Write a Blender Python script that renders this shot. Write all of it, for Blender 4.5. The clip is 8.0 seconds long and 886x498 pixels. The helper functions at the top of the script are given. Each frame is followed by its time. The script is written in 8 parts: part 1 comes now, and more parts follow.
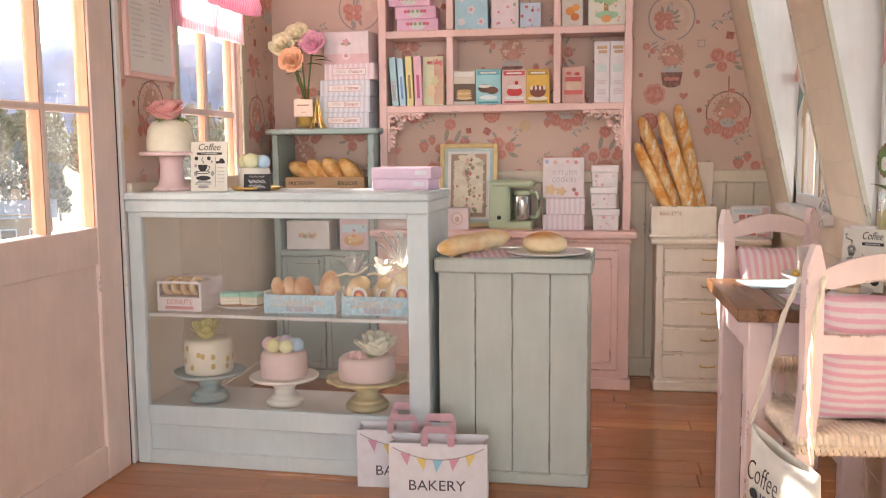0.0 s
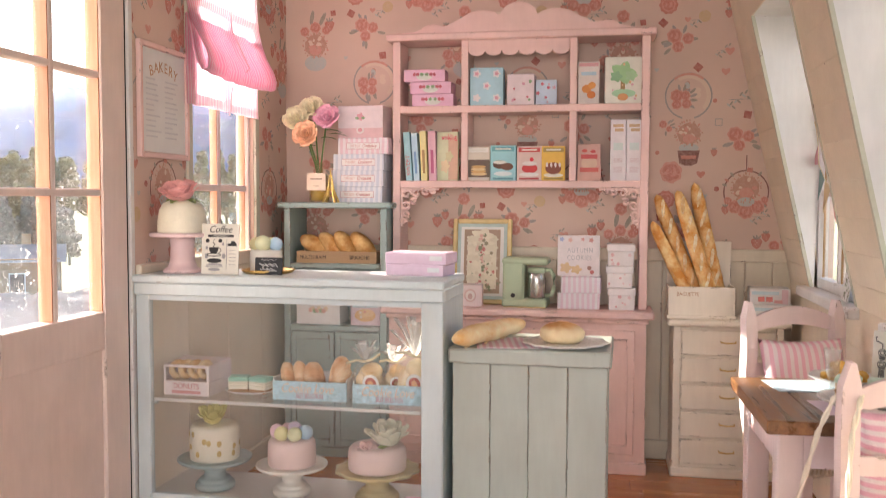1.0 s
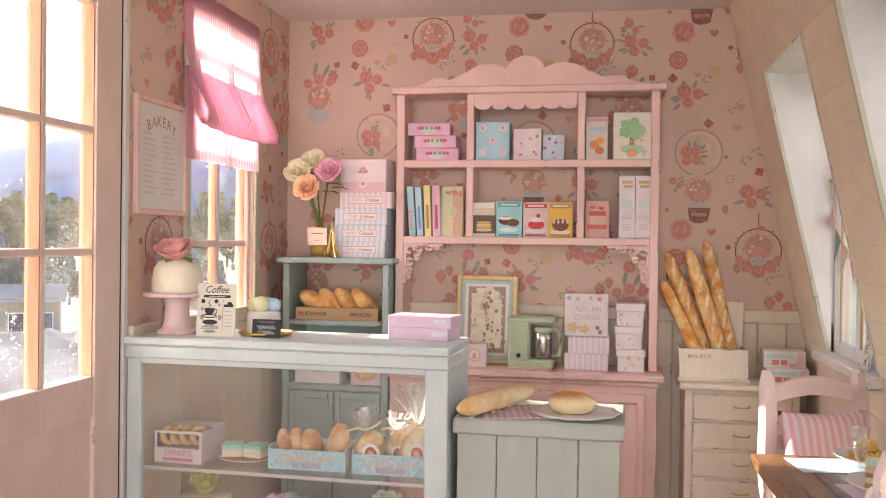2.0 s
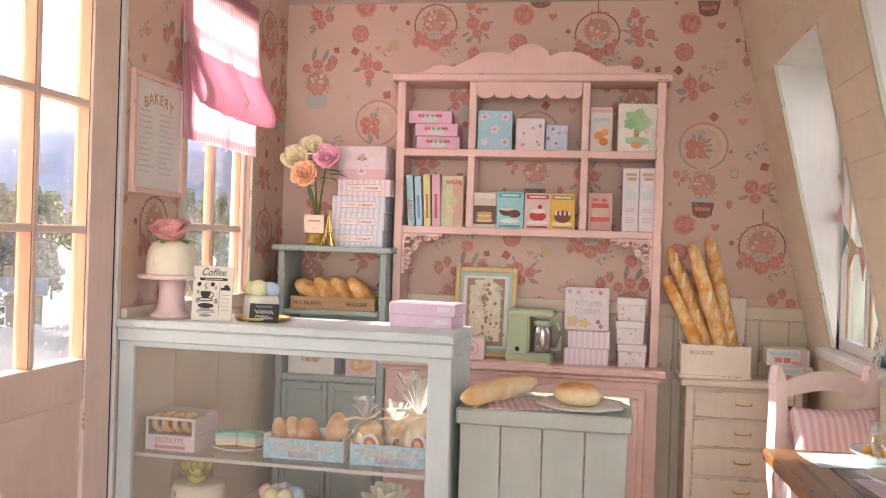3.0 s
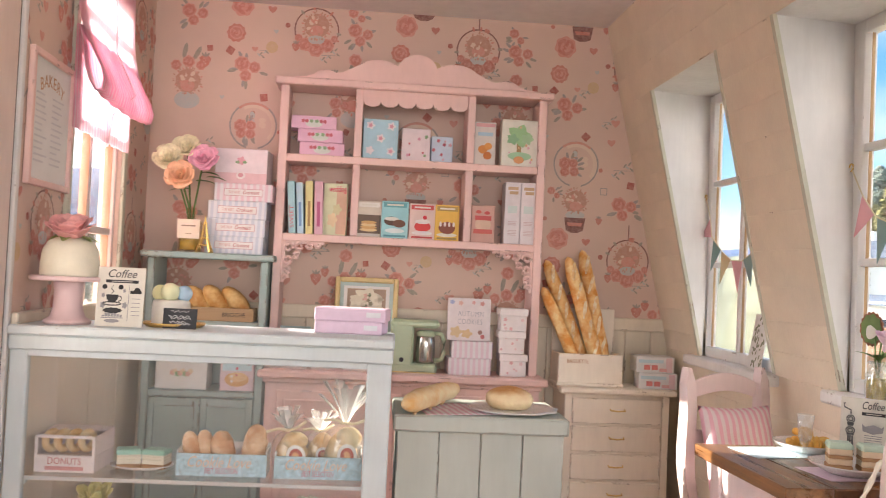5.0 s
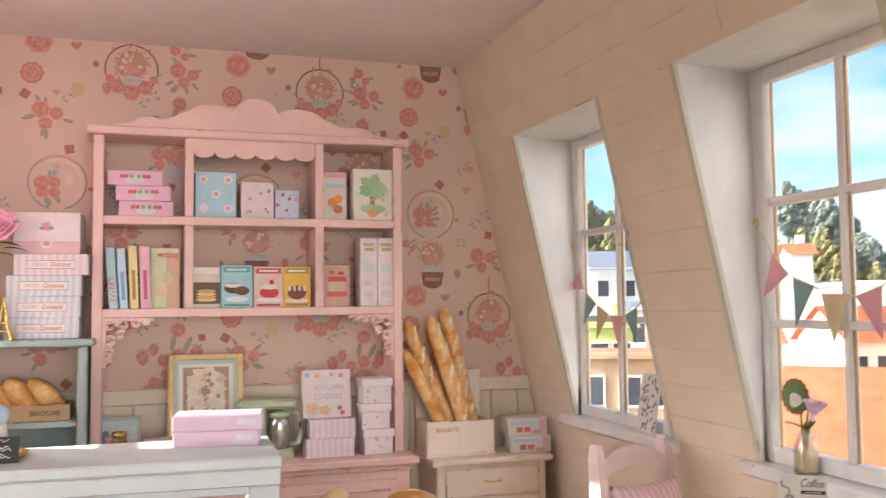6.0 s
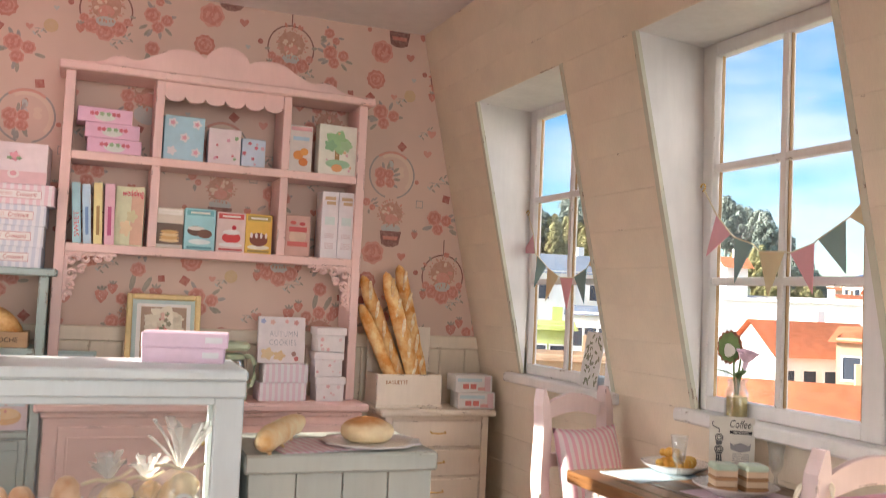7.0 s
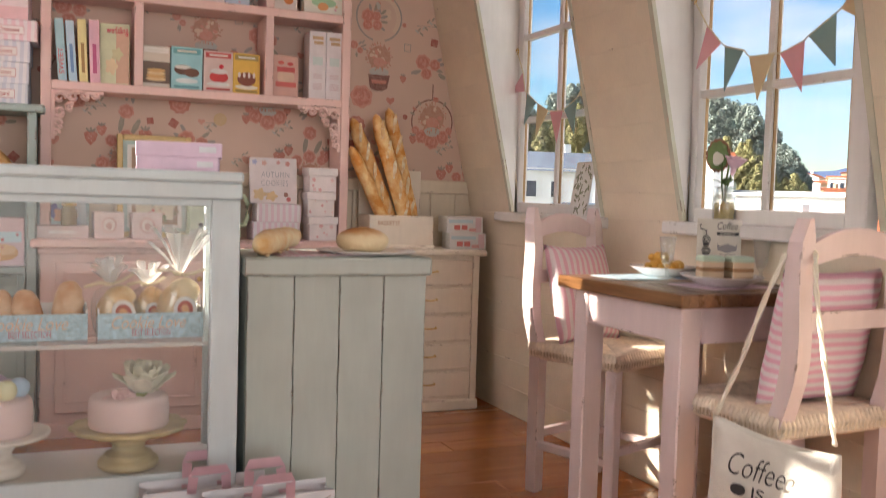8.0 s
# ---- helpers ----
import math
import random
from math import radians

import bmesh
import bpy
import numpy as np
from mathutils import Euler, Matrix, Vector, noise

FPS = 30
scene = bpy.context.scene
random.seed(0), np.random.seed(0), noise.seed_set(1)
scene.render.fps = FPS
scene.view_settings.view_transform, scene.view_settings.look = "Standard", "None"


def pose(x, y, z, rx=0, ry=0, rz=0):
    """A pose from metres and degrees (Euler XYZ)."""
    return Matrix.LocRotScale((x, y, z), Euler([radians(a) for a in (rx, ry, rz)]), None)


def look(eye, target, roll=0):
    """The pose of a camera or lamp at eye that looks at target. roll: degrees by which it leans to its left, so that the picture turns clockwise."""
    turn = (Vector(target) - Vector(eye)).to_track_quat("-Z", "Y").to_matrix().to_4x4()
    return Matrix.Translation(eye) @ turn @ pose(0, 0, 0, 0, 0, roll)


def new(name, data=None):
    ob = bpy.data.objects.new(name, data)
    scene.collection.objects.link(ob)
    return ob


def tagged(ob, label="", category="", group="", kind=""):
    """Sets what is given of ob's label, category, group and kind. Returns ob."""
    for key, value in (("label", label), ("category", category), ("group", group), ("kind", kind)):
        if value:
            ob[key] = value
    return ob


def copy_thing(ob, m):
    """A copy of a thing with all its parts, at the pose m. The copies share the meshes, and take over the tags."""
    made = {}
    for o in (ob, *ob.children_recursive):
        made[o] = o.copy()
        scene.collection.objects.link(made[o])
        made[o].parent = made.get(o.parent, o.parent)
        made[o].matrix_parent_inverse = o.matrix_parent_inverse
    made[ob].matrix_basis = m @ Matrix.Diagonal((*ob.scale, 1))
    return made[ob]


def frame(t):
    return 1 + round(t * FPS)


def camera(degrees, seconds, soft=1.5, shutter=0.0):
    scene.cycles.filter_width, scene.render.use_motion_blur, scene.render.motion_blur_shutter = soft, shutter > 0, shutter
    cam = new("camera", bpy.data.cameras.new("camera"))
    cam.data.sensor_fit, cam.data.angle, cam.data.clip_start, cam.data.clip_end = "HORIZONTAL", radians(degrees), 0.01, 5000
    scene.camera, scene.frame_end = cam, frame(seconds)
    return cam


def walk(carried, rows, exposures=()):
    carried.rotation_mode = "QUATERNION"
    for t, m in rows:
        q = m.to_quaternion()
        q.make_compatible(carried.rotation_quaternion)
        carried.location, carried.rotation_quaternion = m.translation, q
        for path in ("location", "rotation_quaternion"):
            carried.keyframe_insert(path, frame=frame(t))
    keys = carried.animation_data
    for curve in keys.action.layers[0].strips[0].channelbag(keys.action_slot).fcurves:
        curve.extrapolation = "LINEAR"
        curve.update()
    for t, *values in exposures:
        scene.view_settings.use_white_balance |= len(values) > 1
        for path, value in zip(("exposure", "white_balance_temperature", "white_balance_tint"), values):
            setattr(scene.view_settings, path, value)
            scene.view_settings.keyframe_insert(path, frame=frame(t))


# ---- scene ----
# A 1:12 miniature bakery. All sizes below are written at full scale and shrunk by S.
S = 1 / 12
cam = camera(52.0, 8.0, soft=0.95, shutter=0.33)
PATH = [
    (0, (0.125, -0.021, 1.214), (-0.211, 1.938, 0.995), -0.5),
    (0.5, (0.111, 0.009, 1.276), (-0.238, 1.971, 1.104), -0.0),
    (1, (0.083, 0.059, 1.347), (-0.27, 2.024, 1.236), 0.2),
    (1.5, (0.064, 0.118, 1.414), (-0.298, 2.085, 1.384), 0.3),
    (3, (-0.036, 0.255, 1.356), (-0.36, 2.228, 1.343), 1.8),
    (3.5, (-0.123, 0.21, 1.294), (-0.397, 2.19, 1.247), 1.4),
    (4, (-0.268, 0.117, 1.321), (-0.418, 2.111, 1.262), 1.4),
    (4.2, (-0.306, 0.113, 1.318), (-0.416, 2.109, 1.271), 1.2),
    (5.3, (-0.731, 0.404, 1.265), (-0.451, 2.383, 1.337), 1.7),
    (5.5, (-0.809, 0.506, 1.332), (-0.459, 2.474, 1.388), 0.2),
    (6, (-0.809, 0.748, 1.448), (-0.183, 2.644, 1.567), -0.6),
    (6.5, (-0.878, 0.713, 1.397), (-0.161, 2.573, 1.556), 1.7),
    (7, (-0.91, 0.647, 1.276), (-0.168, 2.501, 1.386), 2.6),
    (7.5, (-0.925, 0.611, 1.163), (-0.174, 2.464, 1.161), 1.9),
    (8, (-0.925, 0.626, 1.004), (-0.149, 2.467, 0.894), 1.7),
]
EXPOSURE = 1.80
walk(cam, [(t, look(Vector(eye) * S, Vector(target) * S, roll)) for t, eye, target, roll in PATH],
     exposures=[(0, EXPOSURE, 6600, 13), (5.5, EXPOSURE, 6550, 13), (7, EXPOSURE - 0.17, 6550, 12), (8, EXPOSURE - 0.43, 6700, 13)])

# ---- light: a low sun from the left and behind the back wall, and the sky ----
SUN_FROM = Vector((-1.0, 0.37, 0.40)).normalized()
sun_data = bpy.data.lights.new("sun", "SUN")
sun_data.energy, sun_data.angle, sun_data.color = 4.6, radians(0.6), (1.0, 0.9, 0.76)
sun = new("sun", sun_data)
sun.matrix_world = look(SUN_FROM * 3, (0, 0, 0))
world = bpy.data.worlds.new("world")
scene.world = world
world.use_nodes = True
wn = world.node_tree
sky = wn.nodes.new("ShaderNodeTexSky")
sky.sky_type, sky.sun_disc, sky.dust_density, sky.ozone_density = "NISHITA", False, 0.4, 3.0
sky.sun_elevation, sky.sun_rotation = math.asin(SUN_FROM.z), math.atan2(SUN_FROM.x, SUN_FROM.y)
wc = wn.nodes.new("ShaderNodeTexCoord")
wnoise = wn.nodes.new("ShaderNodeTexNoise")
wnoise.inputs["Scale"].default_value, wnoise.inputs["Detail"].default_value = 3.2, 7.0
wmap = wn.nodes.new("ShaderNodeMapping")
wmap.inputs["Scale"].default_value = (1, 1, 3.5)
wn.links.new(wc.outputs["Generated"], wmap.inputs[0])
wn.links.new(wmap.outputs[0], wnoise.inputs["Vector"])
wr = wn.nodes.new("ShaderNodeMapRange")
for i, v in enumerate((0.5, 0.72, 0.0, 0.8)):
    wr.inputs[i + 1].default_value = v
wn.links.new(wnoise.outputs["Fac"], wr.inputs[0])
wmix = wn.nodes.new("ShaderNodeMix")
wmix.data_type = "RGBA"
wn.links.new(wr.outputs[0], wmix.inputs["Factor"])
rich = wn.nodes.new("ShaderNodeHueSaturation")
rich.inputs["Saturation"].default_value, rich.inputs["Value"].default_value = 1.3, 1.2
wn.links.new(sky.outputs[0], rich.inputs["Color"])
wn.links.new(rich.outputs[0], wmix.inputs[6])
wmix.inputs[7].default_value = (5.6, 5.8, 6.1, 1)
# hazy bright sky round the sun
dotn = wn.nodes.new("ShaderNodeVectorMath")
dotn.operation = "DOT_PRODUCT"
dotn.inputs[1].default_value = SUN_FROM
wn.links.new(wc.outputs["Generated"], dotn.inputs[0])
halo = wn.nodes.new("ShaderNodeMapRange")
for i, v in enumerate((0.25, 1.0, 0.0, 1.0)):
    halo.inputs[i + 1].default_value = v
wn.links.new(dotn.outputs["Value"], halo.inputs[0])
hpow = wn.nodes.new("ShaderNodeMath")
hpow.operation = "POWER"
hpow.inputs[1].default_value = 2.0
wn.links.new(halo.outputs[0], hpow.inputs[0])
hcol = wn.nodes.new("ShaderNodeVectorMath")
hcol.operation = "SCALE"
hcol.inputs[0].default_value = (52.0, 50.0, 47.0)
wn.links.new(hpow.outputs[0], hcol.inputs["Scale"])
hsum = wn.nodes.new("ShaderNodeVectorMath")
wn.links.new(wmix.outputs[2], hsum.inputs[0])
wn.links.new(hcol.outputs[0], hsum.inputs[1])
wn.links.new(hsum.outputs[0], wn.nodes["Background"].inputs[0])
wn.nodes["Background"].inputs[1].default_value = 0.075
# added fill lamp in front of the open house; no such window is known
front_fill_data = bpy.data.lights.new("bay_window_daylight", "AREA")
front_fill_data.shape, front_fill_data.size, front_fill_data.size_y, front_fill_data.energy, front_fill_data.color = "RECTANGLE", 11.0 * S, 5.0 * S, 1.75, (1.0, 0.975, 0.98)
front_fill = new("bay_window_daylight", front_fill_data)
front_fill.matrix_world = look(Vector((1.8, -13.95, 1.6)) * S, Vector((1.8, 4.0, 1.6)) * S)


# ---- materials ----
class Net:
    """A small builder of node materials; coordinates are in full-scale metres."""

    def __init__(self, name):
        self.m = bpy.data.materials.new(name)
        self.m.use_nodes = True
        self.t = self.m.node_tree
        self.b = self.t.nodes["Principled BSDF"]
        tc = self.t.nodes.new("ShaderNodeTexCoord")
        mp = self.t.nodes.new("ShaderNodeMapping")
        mp.inputs["Scale"].default_value = (1 / S,) * 3
        self.t.links.new(tc.outputs["Object"], mp.inputs[0])
        self.co = mp.outputs[0]
        info = self.t.nodes.new("ShaderNodeObjectInfo")
        self.rnd = info.outputs["Random"]

    def node(self, kind, **ins):
        n = self.t.nodes.new(kind)
        for k, v in ins.items():
            self.put(n.inputs[k.replace("_", " ")], v)
        return n

    def put(self, socket, v):
        if isinstance(v, bpy.types.NodeSocket):
            self.t.links.new(v, socket)
        else:
            socket.default_value = v

    def math(self, op, a, b=0.0):
        n = self.t.nodes.new("ShaderNodeMath")
        n.operation = op
        self.put(n.inputs[0], a)
        self.put(n.inputs[1], b)
        return n.outputs[0]

    def noise(self, scale, detail=4.0, rough=0.55, stretch=None, shift=None):
        co = self.co
        if stretch or shift is not None:
            mp = self.t.nodes.new("ShaderNodeMapping")
            self.t.links.new(co, mp.inputs[0])
            if stretch:
                mp.inputs["Scale"].default_value = stretch
            if shift is not None:
                cx = self.t.nodes.new("ShaderNodeCombineXYZ")
                for i in range(3):
                    self.put(cx.inputs[i], self.math("MULTIPLY", shift, 37.0))
                self.t.links.new(cx.outputs[0], mp.inputs["Location"])
            co = mp.outputs[0]
        n = self.node("ShaderNodeTexNoise", Vector=co, Scale=scale, Detail=detail, Roughness=rough)
        return n.outputs["Fac"]

    def ramp(self, fac, lo, hi, a=0.0, b=1.0):
        n = self.t.nodes.new("ShaderNodeMapRange")
        self.put(n.inputs[0], fac)
        for i, v in enumerate((lo, hi, a, b)):
            self.put(n.inputs[i + 1], v)
        return n.outputs[0]

    def mix(self, fac, a, b, blend="MIX"):
        n = self.t.nodes.new("ShaderNodeMix")
        n.data_type, n.blend_type = "RGBA", blend
        self.put(n.inputs["Factor"], fac)
        self.put(n.inputs[6], (*a, 1) if isinstance(a, tuple) and len(a) == 3 else a)
        self.put(n.inputs[7], (*b, 1) if isinstance(b, tuple) and len(b) == 3 else b)
        return n.outputs[2]

    def bump(self, height, strength, distance=0.002):
        n = self.node("ShaderNodeBump", Strength=strength, Distance=distance * S, Height=height)
        self.t.links.new(n.outputs[0], self.b.inputs["Normal"])
        return n

    def set(self, **ins):
        for k, v in ins.items():
            s = self.b.inputs[k.replace("_", " ")]
            self.put(s, (*v, 1) if isinstance(v, tuple) and len(v) == 3 else v)
        return self.m


def scaled(c, k):
    return tuple(min(1.0, v * k) for v in c)


def plain(name, col, rough=0.6, vary=0.08, scale=14.0, bump=0.15, fine=160.0, metal=0.0, **more):
    """A plain surface with blotches, fine grain and a little relief; each object shifted by its own random."""
    n = Net(name)
    big = n.ramp(n.noise(scale, shift=n.rnd), 0.3, 0.7, 1 - vary, 1 + vary * 0.6)
    small = n.noise(fine, 3.0)
    c = n.mix(1.0, col, n.node("ShaderNodeCombineColor", Red=big, Green=big, Blue=big).outputs[0], "MULTIPLY")
    n.bump(small, bump, 0.003)
    return n.set(Base_Color=c, Roughness=n.ramp(small, 0.3, 0.7, rough - 0.07, min(1.0, rough + 0.07)), Metallic=metal, **more)


def paint(name, col, wood=(0.14, 0.065, 0.028), rough=0.5, wear=0.5, stretch=(1, 1, 6), radius=0.011):
    """Brushed paint on wood, rubbed through to the brown wood along the edges."""
    n = Net(name)
    grain = n.noise(40.0, 5.0, 0.6, stretch=(stretch[0] * 1.0, stretch[1] * 1.0, 1 / stretch[2]), shift=n.rnd)
    blot = n.ramp(n.noise(5.0, 3.0, shift=n.rnd), 0.3, 0.7, 0.93, 1.04)
    base = n.mix(n.ramp(grain, 0.35, 0.7, 0.0, 0.35), col, scaled(col, 0.86))
    base = n.mix(1.0, base, n.node("ShaderNodeCombineColor", Red=blot, Green=blot, Blue=blot).outputs[0], "MULTIPLY")
    bev = n.node("ShaderNodeBevel", Radius=radius * S)
    bev.samples = 4
    geo = n.t.nodes.new("ShaderNodeNewGeometry")
    dot = n.t.nodes.new("ShaderNodeVectorMath")
    dot.operation = "DOT_PRODUCT"
    n.t.links.new(bev.outputs[0], dot.inputs[0])
    n.t.links.new(geo.outputs["Normal"], dot.inputs[1])
    edge = n.ramp(dot.outputs["Value"], 0.985, 0.9)
    patch = n.ramp(n.noise(9.0, 6.0, 0.7, shift=n.rnd), 0.62 - 0.14 * wear, 0.66 - 0.14 * wear)
    bare = n.math("MULTIPLY", edge, patch)
    colr = n.mix(bare, base, wood)
    n.bump(grain, 0.14, 0.004)
    return n.set(Base_Color=colr, Roughness=n.ramp(grain, 0.3, 0.7, rough - 0.06, rough + 0.1))


def wood(name, dark, light, rough=0.35, axis=0, scale=9.0, coat=0.0):
    """Varnished wood with grain along one axis; each plank differs."""
    n = Net(name)
    st = [1.0, 1.0, 1.0]
    st[axis] = 0.07
    g = n.noise(scale * 4, 6.0, 0.65, stretch=tuple(st), shift=n.rnd)
    g2 = n.noise(scale * 0.6, 3.0, 0.5, stretch=tuple(st), shift=n.rnd)
    c = n.mix(n.ramp(g, 0.3, 0.72), dark, light)
    c = n.mix(n.ramp(g2, 0.35, 0.7, 0.0, 0.5), c, scaled(dark, 0.75))
    tone = n.ramp(n.rnd, 0, 1, 0.85, 1.12)
    c = n.mix(1.0, c, n.node("ShaderNodeCombineColor", Red=tone, Green=tone, Blue=tone).outputs[0], "MULTIPLY")
    n.bump(g, 0.2, 0.003)
    return n.set(Base_Color=c, Roughness=n.ramp(g, 0.3, 0.7, rough - 0.08, rough + 0.1), Coat_Weight=coat, Coat_Roughness=0.15)


def stripes(name, a, b, axis=0, period=0.02, duty=0.5, rough=0.8, bump=0.2, weave=220.0, trans=0.0):
    """Woven or printed stripes across one axis."""
    n = Net(name)
    sep = n.node("ShaderNodeSeparateXYZ", Vector=n.co)
    wob = n.math("MULTIPLY", n.noise(12.0, 2.0), period * 0.35)
    v = n.math("ADD", sep.outputs[axis], wob)
    f = n.math("FRACT", n.math("DIVIDE", v, period))
    d = n.math("ABSOLUTE", n.math("SUBTRACT", f, 0.5))
    k = n.ramp(d, duty / 2 - 0.06, duty / 2 + 0.06)
    w = n.noise(weave, 2.0)
    c = n.mix(k, a, b)
    c = n.mix(n.ramp(w, 0.3, 0.7, 0.0, 0.18), c, scaled(a, 0.7))
    n.bump(w, bump, 0.002)
    m = n.set(Base_Color=c, Roughness=rough, Specular_IOR_Level=0.2)
    if trans:
        tr = n.node("ShaderNodeBsdfTranslucent", Color=c)
        mx = n.node("ShaderNodeMixShader", Fac=trans)
        n.t.links.new(n.b.outputs[0], mx.inputs[1])
        n.t.links.new(tr.outputs[0], mx.inputs[2])
        n.t.links.new(mx.outputs[0], n.t.nodes["Material Output"].inputs[0])
    return m


def glass(name, tint=(1, 1, 1), rough=0.02, dirt=0.0, sheen=0.0, shine_min=0.025):
    """A thin clear sheet: see-through, with a Fresnel gloss; dirt adds dried drops and film, sheen a pale diffuse veil,
    also in place of reflections.
    """
    n = Net(name)
    clear = n.node("ShaderNodeBsdfTransparent", Color=(*tint, 1))
    shine = n.node("ShaderNodeBsdfGlossy", Roughness=rough, Color=(1, 1, 1, 1))
    lw = n.node("ShaderNodeLayerWeight", Blend=0.5)
    gloss = n.ramp(n.math("POWER", lw.outputs["Facing"], 4.0), 0.0, 1.0, shine_min, 0.6)
    mx = n.node("ShaderNodeMixShader", Fac=gloss)
    n.t.links.new(clear.outputs[0], mx.inputs[1])
    n.t.links.new(shine.outputs[0], mx.inputs[2])
    out = mx
    if dirt or sheen:
        k = sheen
        if dirt:
            film = n.ramp(n.noise(7.0, 4.0, 0.6), 0.3, 0.75, 0.2, 1.0)
            wet = n.ramp(n.noise(5.0, 3.0, 0.6), 0.35, 0.65, 0.25, 1.0)
            marks = n.math("MULTIPLY", film, 0.07)
            for size, reach, share in ((70.0, 0.30, 0.38), (135.0, 0.33, 0.5)):
                mp = n.node("ShaderNodeMapping", Vector=n.co)
                mp.inputs["Scale"].default_value = (1, 1, 0.72)
                cell = n.node("ShaderNodeTexVoronoi", Vector=mp.outputs[0], Scale=size)
                pick = n.node("ShaderNodeSeparateColor", Color=cell.outputs["Color"])
                radius = n.math("MULTIPLY", n.ramp(pick.outputs[0], 1 - share, 1.0, 0.0, reach), wet)
                drop = n.ramp(n.math("SUBTRACT", radius, cell.outputs["Distance"]), 0.0, 0.05)
                marks = n.math("MAXIMUM", marks, drop)
            k = n.math("ADD", n.math("MULTIPLY", marks, dirt), sheen)
        haze = n.node("ShaderNodeBsdfTranslucent", Color=(0.9, 0.88, 0.85, 1))
        dif = n.node("ShaderNodeBsdfDiffuse", Color=(0.9, 0.89, 0.87, 1))
        both = n.node("ShaderNodeMixShader", Fac=0.5)
        n.t.links.new(haze.outputs[0], both.inputs[1])
        n.t.links.new(dif.outputs[0], both.inputs[2])
        out = n.node("ShaderNodeMixShader", Fac=k)
        n.t.links.new(mx.outputs[0], out.inputs[1])
        n.t.links.new(both.outputs[0], out.inputs[2])
    n.t.links.new(out.outputs[0], n.t.nodes["Material Output"].inputs[0])
    return n.m


PINK = paint("pink_paint", (0.86, 0.60, 0.55), wear=0.35, radius=0.007)
PINK_DOOR = paint("pink_door_paint", (0.86, 0.70, 0.63), wear=0.15)
PINK_CHAIR = paint("pale_pink_paint", (0.80, 0.66, 0.65), wear=0.3)
WHITE = paint("white_paint", (0.64, 0.715, 0.73), wear=0.1, radius=0.005)
WHITE_TRIM = paint("white_trim_paint", (0.82, 0.80, 0.78), wear=0.05, rough=0.45)
CREAM = paint("cream_paint", (0.90, 0.81, 0.69), wear=0.55, radius=0.007)
GREY_GREEN = paint("grey_green_paint", (0.50, 0.545, 0.495), wear=0.8, radius=0.005)
BLUE_PAINT = paint("dusty_blue_paint", (0.38, 0.48, 0.46), wear=0.9)
SAGE = paint("sage_cream_paint", (0.81, 0.72, 0.58), wear=0.1)
BEIGE = paint("beige_board_paint", (0.80, 0.70, 0.555), wear=0.0, stretch=(1, 6, 1))
EDGE_GREEN = paint("pale_green_edge_paint", (0.62, 0.61, 0.49), wear=0.2)
CEILING = plain("ceiling_paint", (0.84, 0.79, 0.76), 0.8, 0.04)
PAPER = plain("wallpaper", (0.73, 0.545, 0.455), 0.75, 0.05, 3.0, 0.1, 300.0)
FLOOR_WOOD = wood("floor_wood", (0.45, 0.15, 0.040), (0.63, 0.245, 0.072), 0.2, axis=0, scale=3.0, coat=0.3)
TABLE_WOOD = wood("table_wood", (0.10, 0.042, 0.014), (0.37, 0.175, 0.065), 0.3, axis=1, coat=0.1)
RAW_WOOD = wood("raw_pine", (0.42, 0.24, 0.10), (0.66, 0.45, 0.24), 0.6, axis=2)
ORANGE_WOOD = wood("orange_wood_edge", (0.60, 0.26, 0.14), (0.78, 0.44, 0.30), 0.45, axis=2)
ROSY_WHITE = paint("rosy_white_paint", (0.86, 0.74, 0.71), wear=0.15)
GLASS = glass("window_glass")
DIRTY = glass("dirty_glass", dirt=0.7)
ACRYL = glass("acrylic_sheet", (0.98, 0.99, 0.98), sheen=0.02)
ACRYL_EDGE = glass("acrylic_edge", (0.95, 0.97, 0.96), 0.2, sheen=0.75)
DARK = plain("dark_gap", (0.02, 0.02, 0.02), 0.9)


# ---- mesh helpers ----
def box_bm(x0, x1, y0, y1, z0, z1, bevel=0.0, bm=None):
    own = bmesh.new()
    bmesh.ops.create_cube(own, size=1.0)
    for v in own.verts:
        v.co = Vector((x0 + (v.co.x + 0.5) * (x1 - x0), y0 + (v.co.y + 0.5) * (y1 - y0), z0 + (v.co.z + 0.5) * (z1 - z0)))
    if bevel:
        bmesh.ops.bevel(own, geom=own.edges[:], offset=bevel, segments=1, affect="EDGES", profile=0.5)
    return join(bm, own) if bm else own


def join(bm, other, m=None):
    """Adds the other bmesh to bm."""
    if m is not None:
        bmesh.ops.transform(other, matrix=m, verts=other.verts)
    me = bpy.data.meshes.new("tmp")
    other.to_mesh(me)
    other.free()
    bm.from_mesh(me)
    bpy.data.meshes.remove(me)
    return bm


def moved(bm, m):
    bmesh.ops.transform(bm, matrix=m, verts=bm.verts)
    return bm


